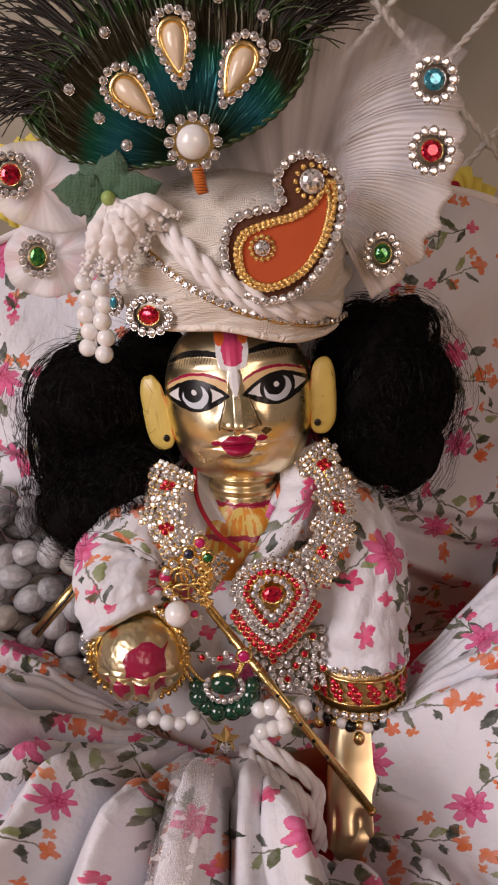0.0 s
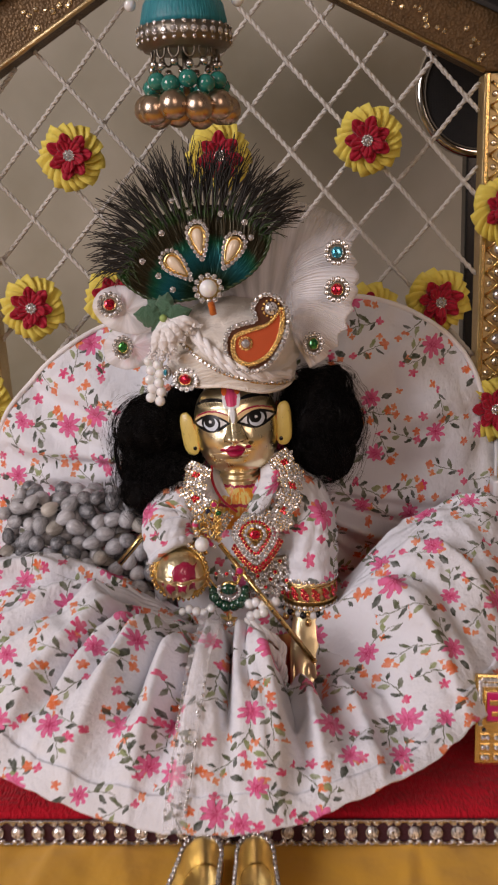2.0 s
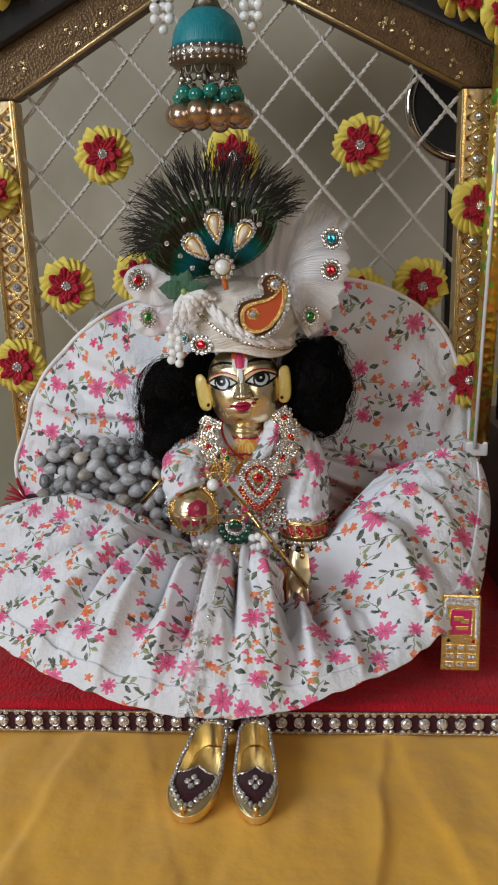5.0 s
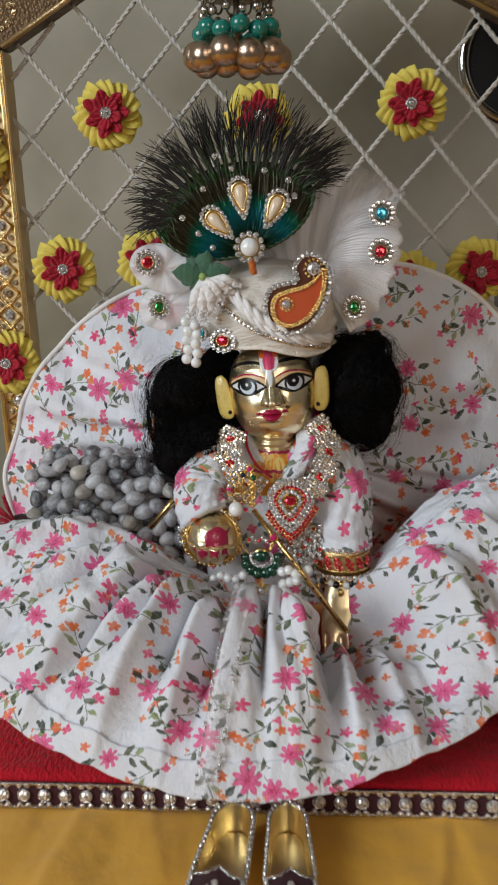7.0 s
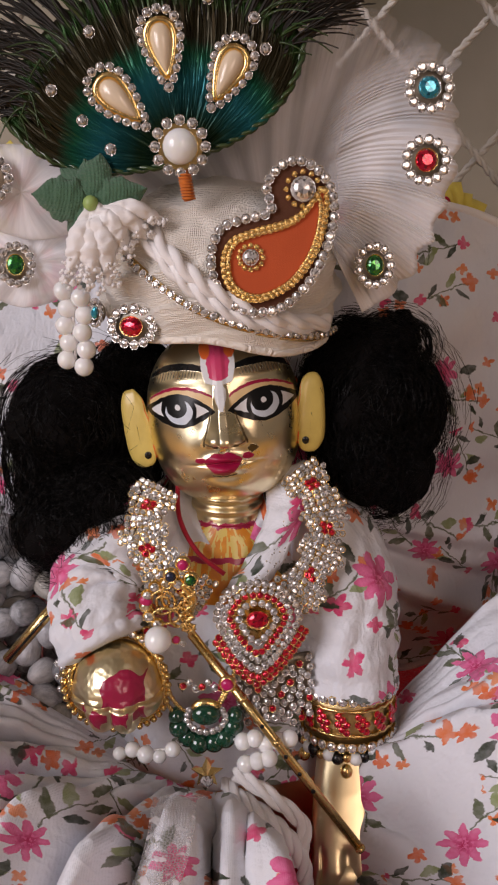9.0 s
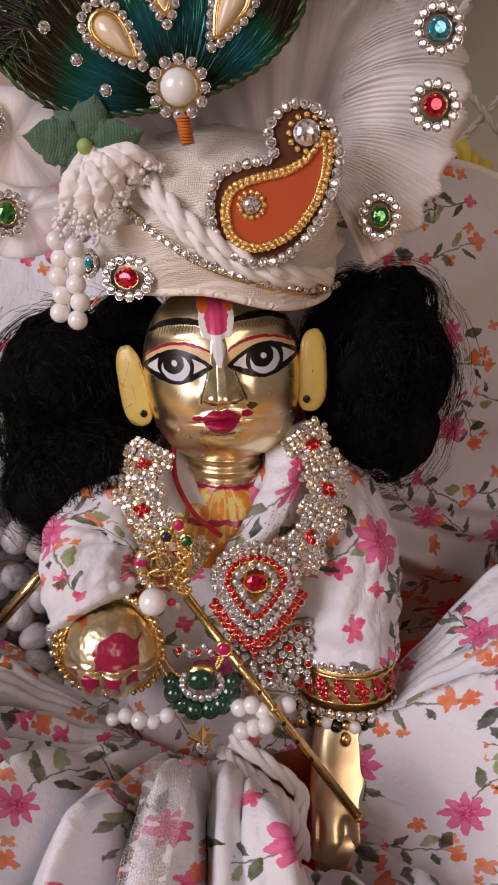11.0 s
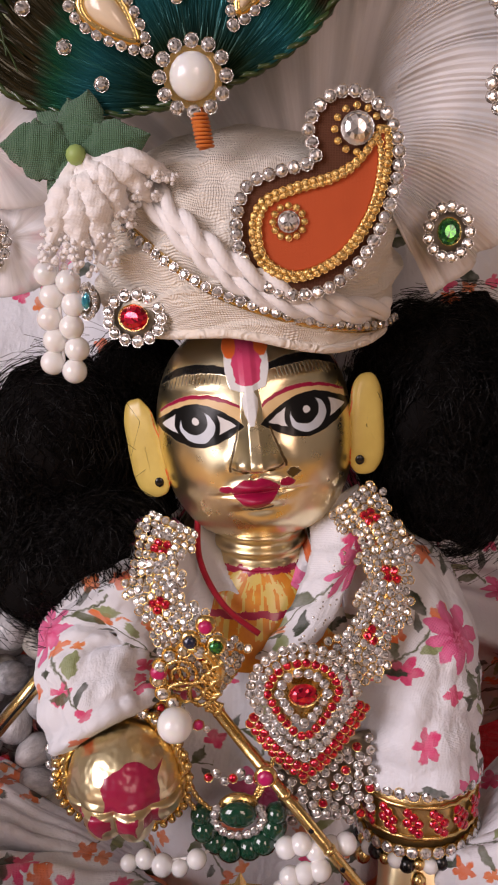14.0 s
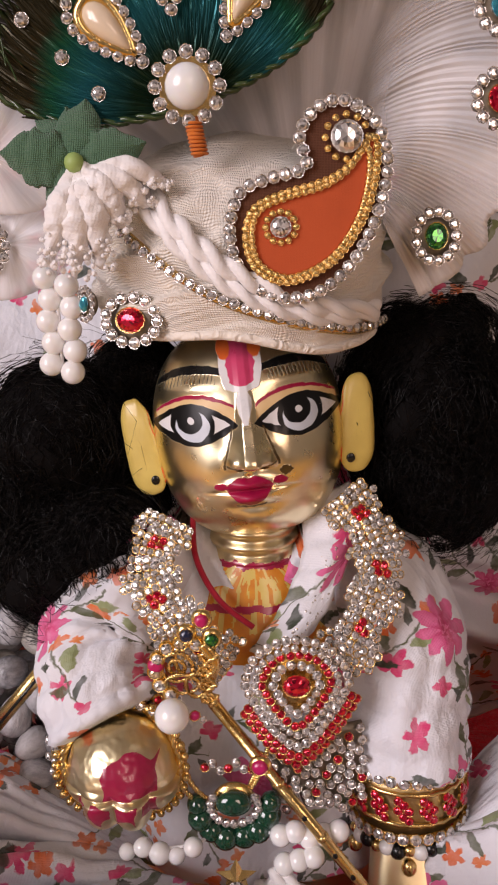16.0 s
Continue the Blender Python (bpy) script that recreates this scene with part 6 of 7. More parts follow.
def tulle_fan():
    root = thing("tulle_fan", "pleated white tulle fan standing behind the turban", "tulle", (0.012, 0.186, 0.152))

    ends = spline([(0.0335, 0, 0.2), (0.0375, 0, 0.19), (0.0385, 0, 0.1795), (0.0355, 0, 0.1675), (0.0295, 0, 0.157), (0.0215, 0, 0.1505)], 12)

    def f(u, v):
        """Pleats gathered behind the turban that bend over outwards and down."""
        k = u * (len(ends) - 1)
        i = min(int(k), len(ends) - 2)
        e = ends[i].lerp(ends[i + 1], k - i)
        e = e + Vector((0.0008 * math.sin(u * 60), 0, 0.0006 * math.sin(u * 47)))
        s = Vector((0.0118 + 0.003 * u, 0, 0.1865 - 0.023 * u))
        m = s.lerp(e, 0.42) + Vector((-0.001, 0, 0.0075 * (1 - 0.75 * u)))
        p = s * (1 - v) ** 2 + m * 2 * v * (1 - v) + e * v * v
        ph = u * 58 + 1.6 * math.sin(u * 9) + 0.25 * math.sin(v * 4 + u * 20)
        ridge = abs((ph % 1.0) - 0.5) * 2
        return Vector((p.x, 0.1838 + 0.0035 * v * v - 0.0028 * u * v - 0.0003 * ridge * min(1, v * 3) + 0.0008 * nz(u * 14, v * 2), p.z))
    thicken(part("fan", grid_mesh("fan", f, 560, 28, lambda u, v: (u * 2.5, v)), PLEATED, root), 0.0003)

    def g(u, v):
        a = radians(-60 + 100 * u)
        r = 0.006 + 0.052 * v
        return Vector((0.004 + math.sin(a) * r, 0.192 + 0.006 * v + 0.0012 * math.sin(u * 60) * v, 0.156 + math.cos(a) * r * 0.95))
    thicken(part("back_layer", grid_mesh("back_layer", g, 160, 16, lambda u, v: (u, v)), TULLE, root, "sheer tulle layer"), 0.0003)
    bow = thing("organza_bow", "white organza bow loops on the turban side", "bow", (-0.04, 0.188, 0.155))
    for c, rx, rz, tilt in (((-0.0435, 0.1835, 0.1735), 0.0125, 0.0085, 14), ((-0.043, 0.1875, 0.1605), 0.0115, 0.0085, -24), ((-0.033, 0.186, 0.181), 0.009, 0.009, 40)):
        def loop(u, v, c=c, rx=rx, rz=rz, tilt=tilt):
            t, lat = 2 * math.pi * u, math.pi * (v - 0.5)
            x, y, z = rx * math.cos(lat) * math.cos(t), 0.0022 * math.sin(lat) + 0.0007 * math.sin(t * 7) * math.cos(lat), rz * math.cos(lat) * math.sin(t)
            k = radians(tilt)
            return Vector(c) + Vector((x * math.cos(k) + z * math.sin(k), y, z * math.cos(k) - x * math.sin(k)))
        part("loop", grid_mesh("loop", loop, 64, 24, lambda u, v: (u, v), close_u=True), TULLE2, bow)


tulle_fan()


def turban_posy():
    root = thing("flower_posy", "white cotton buds with green fabric leaves and hanging pearls", "posy", (-0.029, 0.176, 0.165))
    hub = Vector((-0.0288, 0.1715, 0.1715))
    for i, (dx, dz, L, w) in enumerate(((-0.0098, 0.0015, 0.0108, 0.0042), (0.0098, 0.0025, 0.0102, 0.0036), (-0.0045, -0.0045, 0.0068, 0.003), (0.0015, 0.0085, 0.0088, 0.0038), (-0.0018, 0.0098, 0.008, 0.0028), (-0.0062, 0.0062, 0.0092, 0.0032))):
        d = Vector((dx, -0.002 + 0.001 * i, dz)).normalized()
        side = d.cross(Vector((0, -1, 0))).normalized()

        def leaf(u, v, d=d, side=side, L=L, w=w):
            k = math.sin(math.pi * min(1, v * 0.96 + 0.04)) ** 0.9 * (1.15 - 0.45 * v) + 0.06 * abs(math.sin(v * 14)) * (1 - v)
            s = (u - 0.5) * 2
            k *= 1 + 0.22 * nz(v * 9 + L * 900, s * 1.5) + 0.1 * nz(v * 40, s * 3, L * 500)
            return hub + d * (L * v) + side * (s * w * k) + Vector((0, -0.0012 * (1 - s * s) * k + 0.0015 * v * v + 0.0004 * abs(s), 0))
        thicken(part("leaf", grid_mesh("leaf", leaf, 16, 44), LEAFCLOTH, root, "green woven fabric leaf"), 0.00025)
    part("knot", ball(hub + Vector((0, -0.0012, 0)), 0.0014, 10), STEMGREEN, root, "pale green stem knot")
    for k, (ex, ez, r) in enumerate(((-0.0335, 0.1575, 0.0023), (-0.030, 0.156, 0.0026), (-0.0262, 0.1572, 0.0028), (-0.0232, 0.1628, 0.0026), (-0.0195, 0.1655, 0.002), (-0.0165, 0.168, 0.0017))):
        end = Vector((ex, 0.1715 + 0.0004 * k, ez))
        midp = hub.lerp(end, 0.5) + Vector((0.0003 * k, -0.0015, 0.001))
        bm = tube(spline([hub, midp, end], 22), lambda s, r=r: 0.00035 + (r * 0.78 - 0.0003) * max(0.0, math.sin(min(1.0, s * 0.86 + 0.08) * 3.0 if s > 0.3 else 0.1 + s * 3.0)) ** 2.2, 22)
        for q in bm.verts:
            q.co += Vector((nz(q.co.x * 700, q.co.y * 700, q.co.z * 700), nz(q.co.x * 700, q.co.y * 700, q.co.z * 700 + 9), nz(q.co.x * 500, q.co.y * 500, q.co.z * 500 + 20))) * (r * 0.25)
            q.co += Vector((nz(q.co.x * 2500, q.co.y * 2500, q.co.z * 2500), nz(q.co.x * 2500, q.co.y * 2500, q.co.z * 2500 + 9), 0)) * (r * 0.1)
        part("bud", bm, COTTON, root, "white cotton bud")
        for s in range(26):
            a, b = random.uniform(0, 6.28), random.uniform(0.55, 1.0)
            p = midp.lerp(end, b) + Vector((math.cos(a) * r * 0.75, -abs(math.sin(a)) * r * 0.75, random.uniform(-1, 1) * r * 0.4))
            part("fluff", BITMESH, None, root, basis=Matrix.Translation(p) @ Matrix.Scale(random.uniform(0.0003, 0.0006), 4))
    tas = thing("pearl_drop_cluster", "cluster of white pearls hanging from the turban", "pearls", (-0.0345, 0.178, 0.14))
    for i in range(5):
        for c in range(2):
            pearl(tas, (-0.0362 + 0.0034 * c + 0.0006 * (i % 2), 0.1792 - 0.001 * c, 0.1555 - 0.0033 * i - 0.0012 * c), 0.0019)
    part("thread", tube([(-0.0345, 0.179, 0.158), (-0.0345, 0.179, 0.1425)], 0.0003, 5), COTTON, tas)


BITMESH = bpy.data.meshes.new("fluff")
_b = bmesh.new()
bmesh.ops.create_icosphere(_b, subdivisions=1, radius=1)
_b.to_mesh(BITMESH)
_b.free()
BITMESH.materials.append(COTTON)
turban_posy()


# ---- hair ----
def wig():
    root = thing("wig", "bushy black wig in two side bunches", "wig", (AX, 0.19, 0.12))
    lumps = {"l": [((-0.0385, 0.192, 0.1305), (0.0138, 0.0105, 0.0128)), ((-0.0375, 0.191, 0.1135), (0.0128, 0.0105, 0.0125)), ((-0.029, 0.196, 0.128), (0.009, 0.008, 0.015)), ((-0.025, 0.196, 0.141), (0.007, 0.008, 0.006)), ((-0.0445, 0.191, 0.121), (0.008, 0.008, 0.012)), ((-0.03, 0.194, 0.116), (0.009, 0.009, 0.01)), ((-0.0375, 0.1845, 0.1095), (0.0122, 0.009, 0.0102)), ((-0.0292, 0.1825, 0.1135), (0.0075, 0.0065, 0.0085))],
             "r": [((0.0265, 0.194, 0.1325), (0.0132, 0.0105, 0.014)), ((0.0262, 0.193, 0.1215), (0.011, 0.0105, 0.0125)), ((0.018, 0.197, 0.132), (0.008, 0.008, 0.014)), ((0.0285, 0.195, 0.145), (0.008, 0.007, 0.007)), ((0.0335, 0.194, 0.131), (0.0065, 0.008, 0.01)), ((0.02, 0.196, 0.145), (0.007, 0.007, 0.006))]}
    for key, balls in lumps.items():
        bms = []
        for c, s in balls:
            b = ball(c, 1, 40, s)
            for v in b.verts:
                d = (v.co - Vector(c)).normalized()
                v.co += d * (0.0046 * nz(v.co.x * 130, v.co.y * 130, v.co.z * 80) + 0.0011 * nz(v.co.x * 600, v.co.y * 600, v.co.z * 200) - 0.0008)
            bms.append(b)
        shift = Vector((0, 0, -0.0028))
        balls = [(Vector(c) + shift, s) for c, s in balls]
        for b in bms:
            bmesh.ops.translate(b, verts=b.verts[:], vec=shift)
        bunch = part("side_hair", join(*bms), HAIR, root)
        verts, faces = [], []
        for i in range(3400):
            c, s = random.choice(balls)
            c, s = Vector(c), Vector(s)
            a, b = random.uniform(0, 6.28), random.uniform(-1, 1)
            d = Vector((math.cos(a) * math.sqrt(1 - b * b), -abs(math.sin(a)) * math.sqrt(1 - b * b), b))
            fly = random.random() < 0.24
            out = 1.0 + (random.uniform(0.05, 0.46) if fly else random.uniform(0.01, 0.13))
            pts, ph, fr = [], random.uniform(0, 6.28), random.uniform(3, 6)
            turn = Vector((random.uniform(-0.22, 0.22) + 0.35 * d.z * d.x, random.uniform(-0.15, 0.15), -random.uniform(0.6, 1.3)))
            for k in range(9):
                e = k / 8 - 0.5
                q = (d + turn * e * (0.9 if not fly else 0.75) + Vector((math.sin(ph + fr * e * 3), 0, math.cos(ph + fr * e * 3))) * (0.2 if fly else 0.09)).normalized()
                o2 = out + ((e + 0.5) * 0.3 - 0.15 if fly else 0)
                pts.append(c + Vector((q.x * s.x, q.y * s.y, q.z * s.z)) * o2)
            w = random.uniform(0.00005, 0.00011) * (0.6 if fly else 1)
            base = len(verts)
            for k, p in enumerate(pts):
                dd = (pts[min(k + 1, 8)] - pts[max(k - 1, 0)]).normalized()
                s1 = dd.orthogonal().normalized() * w
                s2 = dd.cross(s1)
                verts += [tuple(p + s1), tuple(p - s1 * 0.5 + s2 * 0.87), tuple(p - s1 * 0.5 - s2 * 0.87)]
            for k in range(8):
                q = base + 3 * k
                for e in range(3):
                    f = (e + 1) % 3
                    faces.append((q + e, q + f, q + 3 + f, q + 3 + e))
        mesh = bpy.data.meshes.new("loose_hair")
        mesh.from_pydata(verts, [], faces)
        tagged(part("loose_hair", smooth(mesh), STRAND, bunch, "loose black hair strands"), kind="stuff")


wig()


# ---- jewellery ----
def necklace():
    root = thing("necklace", "broad rhinestone necklace with red flower centres and a heart pendant", "necklace", (AX, 0.17, 0.08))
    sides = ([(-0.0193, 0.1785, 0.1165), (-0.0218, 0.1745, 0.1125), (-0.0212, 0.1712, 0.1075), (-0.0165, 0.1683, 0.1015), (-0.0098, 0.1665, 0.0965)],
             [(0.0085, 0.1805, 0.119), (0.0122, 0.176, 0.1155), (0.0138, 0.1722, 0.1095), (0.0105, 0.1688, 0.1025), (0.0068, 0.1668, 0.0965)])
    for keys in sides:
        line = spline(keys, 14)
        band = part("necklace_band", tube(line, 0.0011, 10), GOLD, root, "gold openwork band packed with stones")
        stops = along(line, 0.00118)
        for i, p in enumerate(stops):
            d = (stops[min(i + 1, len(stops) - 1)] - stops[max(i - 1, 0)]).normalized()
            n = Vector((0.25 * (p.x - AX) / 0.02, -1, 0.28)).normalized()
            side = d.cross(n).normalized()
            half = 0.0041 + 0.0008 * math.sin(i * 0.9)
            k = -half + (i % 2) * 0.0007
            while k <= half:
                mid = i % 8 in (3, 4) and abs(k) < 0.0012
                q = p + side * k + n * (0.0011 - 0.00025 * (k / half) ** 2 * 3) + Vector((random.uniform(-1, 1), 0, random.uniform(-1, 1))) * 0.00018
                gem(band, q, n + Vector((random.uniform(-.25, .25), 0, random.uniform(-.25, .25))), 0.00085 if mid else random.uniform(0.00068, 0.00082), "r" if mid else random.choice("wwd"))
                k += 0.00128
    c = Vector((0.0004, 0.1655, 0.0943))
    pend = part("heart_pendant", ball(c + Vector((0, 0.002, 0)), 0.0058, 24, (1.0, 0.1, 1.1)), GOLD, root, "pear-shaped pendant of red and clear stones")

    def pear(k):
        """Round above, drawn to a point below."""
        pts = [c + Vector((k * math.sin(w), -0.0006, k * 0.96 * math.cos(w))) for w in (math.pi * (i / 24 - 0.5) for i in range(25))]
        right = [c + Vector((k * (1 - t) ** 0.72 * (1 + 0.12 * t), -0.0006, -1.36 * k * t)) for t in (i / 20 for i in range(1, 21))]
        return pts + right + [Vector((2 * c.x - p.x, p.y, p.z)) for p in right[-2::-1]]

    def ring(k, step):
        line = pear(k)
        whole = sum((q - p).length for p, q in zip(line, line[1:] + line[:1]))
        return along(line, whole / round(whole / step) * 0.9999, True)[:-1]
    for k, key, size, step in ((0.0079, "d", 0.00082, 0.00152), (0.0064, "d", 0.00066, 0.00138), (0.0053, "r", 0.00078, 0.00145), (0.0036, "d", 0.0008, 0.00152)):
        for p in ring(k, step):
            p = p + Vector((random.uniform(-1, 1), 0, random.uniform(-1, 1))) * 0.0001
            gem(pend, p, (0.2 * (p.x - c.x) / 0.008 + random.uniform(-.15, .15), -1, 0.15 + random.uniform(-.15, .15)), size, key)
    gem(pend, c + Vector((0, -0.0012, 0.0002)), (0, -1, 0.15), 0.0022, "r", "centre_stone", stretch=(1.12, 0.9, 0.8), turn=0.0)
    for k, low, back in ((0.0094, -0.001, 0.0003), (0.0107, 0.0, 0.001)):
        for p in ring(k, 0.0015):
            if p.z < c.z + low - 0.002 * (p.x < c.x) - 0.003 * (k > 0.01):
                gem(pend, p + Vector((0, back, 0)), (0.2 * (p.x - c.x) / 0.008, -1, random.uniform(-.1, .2)), 0.00085, "r")
    mesh = part("stone_mesh", grid_mesh("stone_mesh", lambda u, v: (-0.0035 + 0.0145 * u, 0.1698 + 0.004 * abs(u - 0.4) ** 1.5, 0.084 - (0.012 + 0.0022 * math.sin(u * 21)) * v), 40, 6), OLDMETAL, root, "dark mesh hung with clear stones")
    thicken(mesh, 0.0006)
    for r in range(8):
        for i in range(9):
            x = -0.0036 + 0.00178 * i + 0.0005 * (r % 2) + random.uniform(-0.0002, 0.0002)
            p = Vector((x, 0.1688 + 0.0022 * abs(i / 8 - 0.4) - random.uniform(0, 0.0008), 0.0828 - 0.00178 * r - 0.0008 * math.sin(i * 1.3)))
            gem(mesh, p, (random.uniform(-.3, .3), -1, 0.2), 0.00082, "r" if (i * 2 + r) % 7 == 0 else "d")


necklace()


def green_pendant():
    c = Vector((-0.0098, 0.1655, 0.073))
    root = thing("green_pendant", "green glass bead pendant with clear stones and a gold star", "pendant", c - Vector((0, 0, 0.01)))
    part("centre_stone", ball(c + Vector((0, -0.0008, 0.0008)), 0.0025, 20, (1.15, 0.6, 0.85)), GREENBEAD, root, "dark green glass stone")
    part("gold_seat", ball(c + Vector((0, 0.0012, 0.0005)), 0.0028, 16, (1.2, 0.4, 1)), GOLD, root)
    for i, a in enumerate((-112, -140, -165, 165, 140, 112, -88, 90)):
        t = radians(a)
        part("green_bead", ball(c + Vector((0.0058 * math.sin(t), 0.0004 + 0.0004 * (i % 2), 0.0062 * math.cos(t) - 0.0002)), 0.0022 if i < 6 else 0.0018, 16), GREENBEAD, root, "round green glass bead")
    for a in range(-120, 121, 20):
        t = radians(a + 180)
        gem(root, c + Vector((0.0038 * math.sin(t), -0.0004, 0.0032 * math.cos(t))), (0, -1, 0), 0.0008, "d")
    s = c + Vector((0.0002, -0.0052, -0.0092))
    bm = bmesh.new()
    ring = [bm.verts.new(s + Vector((math.sin(w) * r, 0, math.cos(w) * r))) for w, r in ((math.pi * k / 5, 0.0034 if k % 2 == 0 else 0.0016) for k in range(10))]
    top, back = bm.verts.new(s + Vector((0, -0.0014, 0))), bm.verts.new(s + Vector((0, 0.0012, 0)))
    for k in range(10):
        bm.faces.new((ring[k], ring[(k + 1) % 10], top))
        bm.faces.new((ring[(k + 1) % 10], ring[k], back))
    star = part("gold_star", bm, GOLD, root, "small gold star")
    gem(star, s + Vector((0, -0.0012, -0.001)), (0, -1, 0), 0.0014, "d")
    for keys in ([(-0.0188, 0.1668, 0.082), (-0.0178, 0.1655, 0.0765), (-0.0145, 0.166, 0.0722), (-0.0118, 0.1662, 0.0722)], [(-0.0128, 0.1672, 0.0725), (-0.0085, 0.1672, 0.0735), (-0.0065, 0.168, 0.0765), (-0.0052, 0.169, 0.08)]):
        for off in (0, 0.0011):
            part("gold_chain", twist([p + Vector((off, 0, off)) for p in spline(keys, 14)], 0.0005, 14, 2, 5), GOLD, root, "fine gold chain")
    for i in range(9):
        gem(root, c + Vector((-0.0045 + 0.00125 * i, 0.001, 0.0062 + 0.0008 * math.sin(i * 2))), (0, -1, 0.1), 0.0008, "d" if i % 3 else "r")


green_pendant()


def waist_pearls():
    root = thing("waist_pearls", "loose string of white pearls at the waist", "pearl string", (AX, 0.164, 0.058))
    for i in range(5):
        pearl(root, (-0.0272 + 0.0027 * i, 0.1648 - 0.0016 * math.sin(i * 0.4), 0.0652 + 0.0009 * math.sin(i * 1.7) + 0.0006 * i * 0.6), 0.0014 + 0.0002 * (i % 3))
    for i in range(8):
        pearl(root, (-0.0025 + 0.0023 * (i % 5) + 0.0005 * (i // 5), 0.1642 - 0.0018 * (i // 5), 0.0682 - 0.0033 * (i // 5) + 0.0007 * math.sin(i * 2.1)), 0.0018)
    part("string", tube(spline([(-0.027, 0.1648, 0.0652), (-0.0165, 0.164, 0.067), (-0.01, 0.167, 0.0685), (-0.0025, 0.1642, 0.0682), (0.0068, 0.1642, 0.0682)], 10), 0.0003, 5), COTTON, root)


waist_pearls()


def flute():
    a, b = Vector((-0.0126, 0.1668, 0.0905)), Vector((0.0206, 0.157, 0.0486))
    root = thing("flute", "slim gold flute with finger holes and a magenta stone", "flute", a)
    d = (b - a).normalized()
    body = part("tube", tube([a, b], 0.00092, 14), GOLD, root)
    up = Vector((0, -1, 0))
    n = (up - d * up.dot(d)).normalized()
    for k in (0.42, 0.56, 0.64, 0.72):
        p = a.lerp(b, k)
        bm = lathe([(0.00042, -0.0001), (0.00042, 0.0001), (0.0003, 0.00012)], 10)
        bmesh.ops.transform(bm, matrix=facing(p + n * 0.0009, n, 1.0), verts=bm.verts[:])
        part("finger_hole", bm, BLACKPAINT, body, "dark finger hole")
    for k in (0.5, 0.995, 0.3):
        p = a.lerp(b, k)
        bm = lathe([(0.00095, -0.0005), (0.0011, 0), (0.00095, 0.0005)], 14)
        bmesh.ops.transform(bm, matrix=facing(p, d, 1.0), verts=bm.verts[:])
        part("gold_ring", bm, GOLD, body)
    q = a.lerp(b, 0.22) + n * 0.0012
    part("stone_seat", ball(q, 0.0018, 16, (1, 0.5, 1)), GOLD, root)
    gem(root, q + n * 0.0007, n, 0.0014, "m", "magenta_stone")
    # bird-shaped filigree at the flute's upper end
    bird = thing("filigree_pin", "gold filigree bird pin with coloured stones and a pearl", "pin", (-0.0165, 0.161, 0.0885))
    c = Vector((-0.0163, 0.1632, 0.0982))
    for j in range(3):
        line = [c + Vector((0.0034 + 0.0006 * j - 0.0008 * math.sin(t * 3), -0.0012 - 0.0003 * j, 0.0046 - 0.0098 * t)) for t in (i / 24 for i in range(25))]
        part("braid", twist([p + Vector((0.0007 * math.sin(i * 1.1 + 2.1 * j), 0, 0)) for i, p in enumerate(line)], 0.0005, 9, 2, 5), GOLD, bird, "braided gold wire")
    for dx, dz, rx, rz in ((0.0008, 0.002, 0.0022, 0.003), (-0.0012, 0.0008, 0.0024, 0.0026), (-0.0006, -0.002, 0.0026, 0.0018), (0.0016, -0.0022, 0.0016, 0.0022), (-0.0012, 0.0008, 0.0012, 0.0015)):
        loop = [c + Vector((dx + rx * math.cos(w), -0.0006 - 0.0005 * math.sin(w), dz + rz * math.sin(w))) for w in (2 * math.pi * i / 28 for i in range(29))]
        part("filigree_wire", twist(loop, 0.00042, 11, 2, 4), GOLD, bird)
    for i in range(7):
        w = radians(70 + 28 * i)
        p = c + Vector((0.0002 + 0.0047 * math.cos(w), -0.0006, 0.0002 + 0.0046 * math.sin(w)))
        part("bezel", tube([p, p + Vector((0, 0.0007, 0))], 0.0012, 12), GOLD, bird)
        gem(bird, p + Vector((0, -0.0002, 0)), (0, -1, 0.1), 0.00105, "c" if i % 3 == 1 else "w")
    part("head_wire", tube(spline([c + Vector((0.0035, -0.0006, -0.002)), c + Vector((0.0045, -0.0012, 0.002)), c + Vector((0.0028, -0.0012, 0.005))], 8), 0.0009, 8), GOLD, bird)
    for dx, dz, key in ((0.0005, 0.0063, "n"), (0.0028, 0.0086, "m"), (0.0042, 0.0055, "e")):
        part("stone_seat", ball(c + Vector((dx, -0.0006, dz)), 0.0016, 14, (1, 0.5, 1)), GOLD, bird)
        gem(bird, c + Vector((dx, -0.0013, dz)), (0, -1, 0.1), 0.0012, key, "coloured_stone")
    gem(bird, c + Vector((-0.0043, -0.0006, 0.0012)), (0, -1, 0), 0.0014, "m", "coloured_stone")
    pearl(bird, (-0.0181, 0.1585, 0.0934), 0.0026, label="large white pearl")
    gem(bird, (-0.0148, 0.1588, 0.0932), (0.3, -1, 0), 0.0009, "m", "coloured_stone")
    gem(bird, (-0.0136, 0.159, 0.0924), (0.3, -1, 0), 0.0006, "d")
    pipe = thing("gold_pipe", "thin hollow gold pipe among the grey beads", "pipe", (-0.05, 0.178, 0.08))
    a2, b2 = Vector((-0.0512, 0.1755, 0.0802)), Vector((-0.0385, 0.1765, 0.0948))
    bm = tube([a2, b2], 0.0012, 16, caps=False)
    thicken(part("pipe_wall", bm, GOLD, pipe), 0.0003)
    part("pipe_slot", tube([a2.lerp(b2, 0.02) + Vector((0.0002, -0.0012, 0.0001)), a2.lerp(b2, 0.95) + Vector((0.0002, -0.0012, 0.0001))], 0.00028, 6), BLACKPAINT, pipe, "dark slot along the pipe")
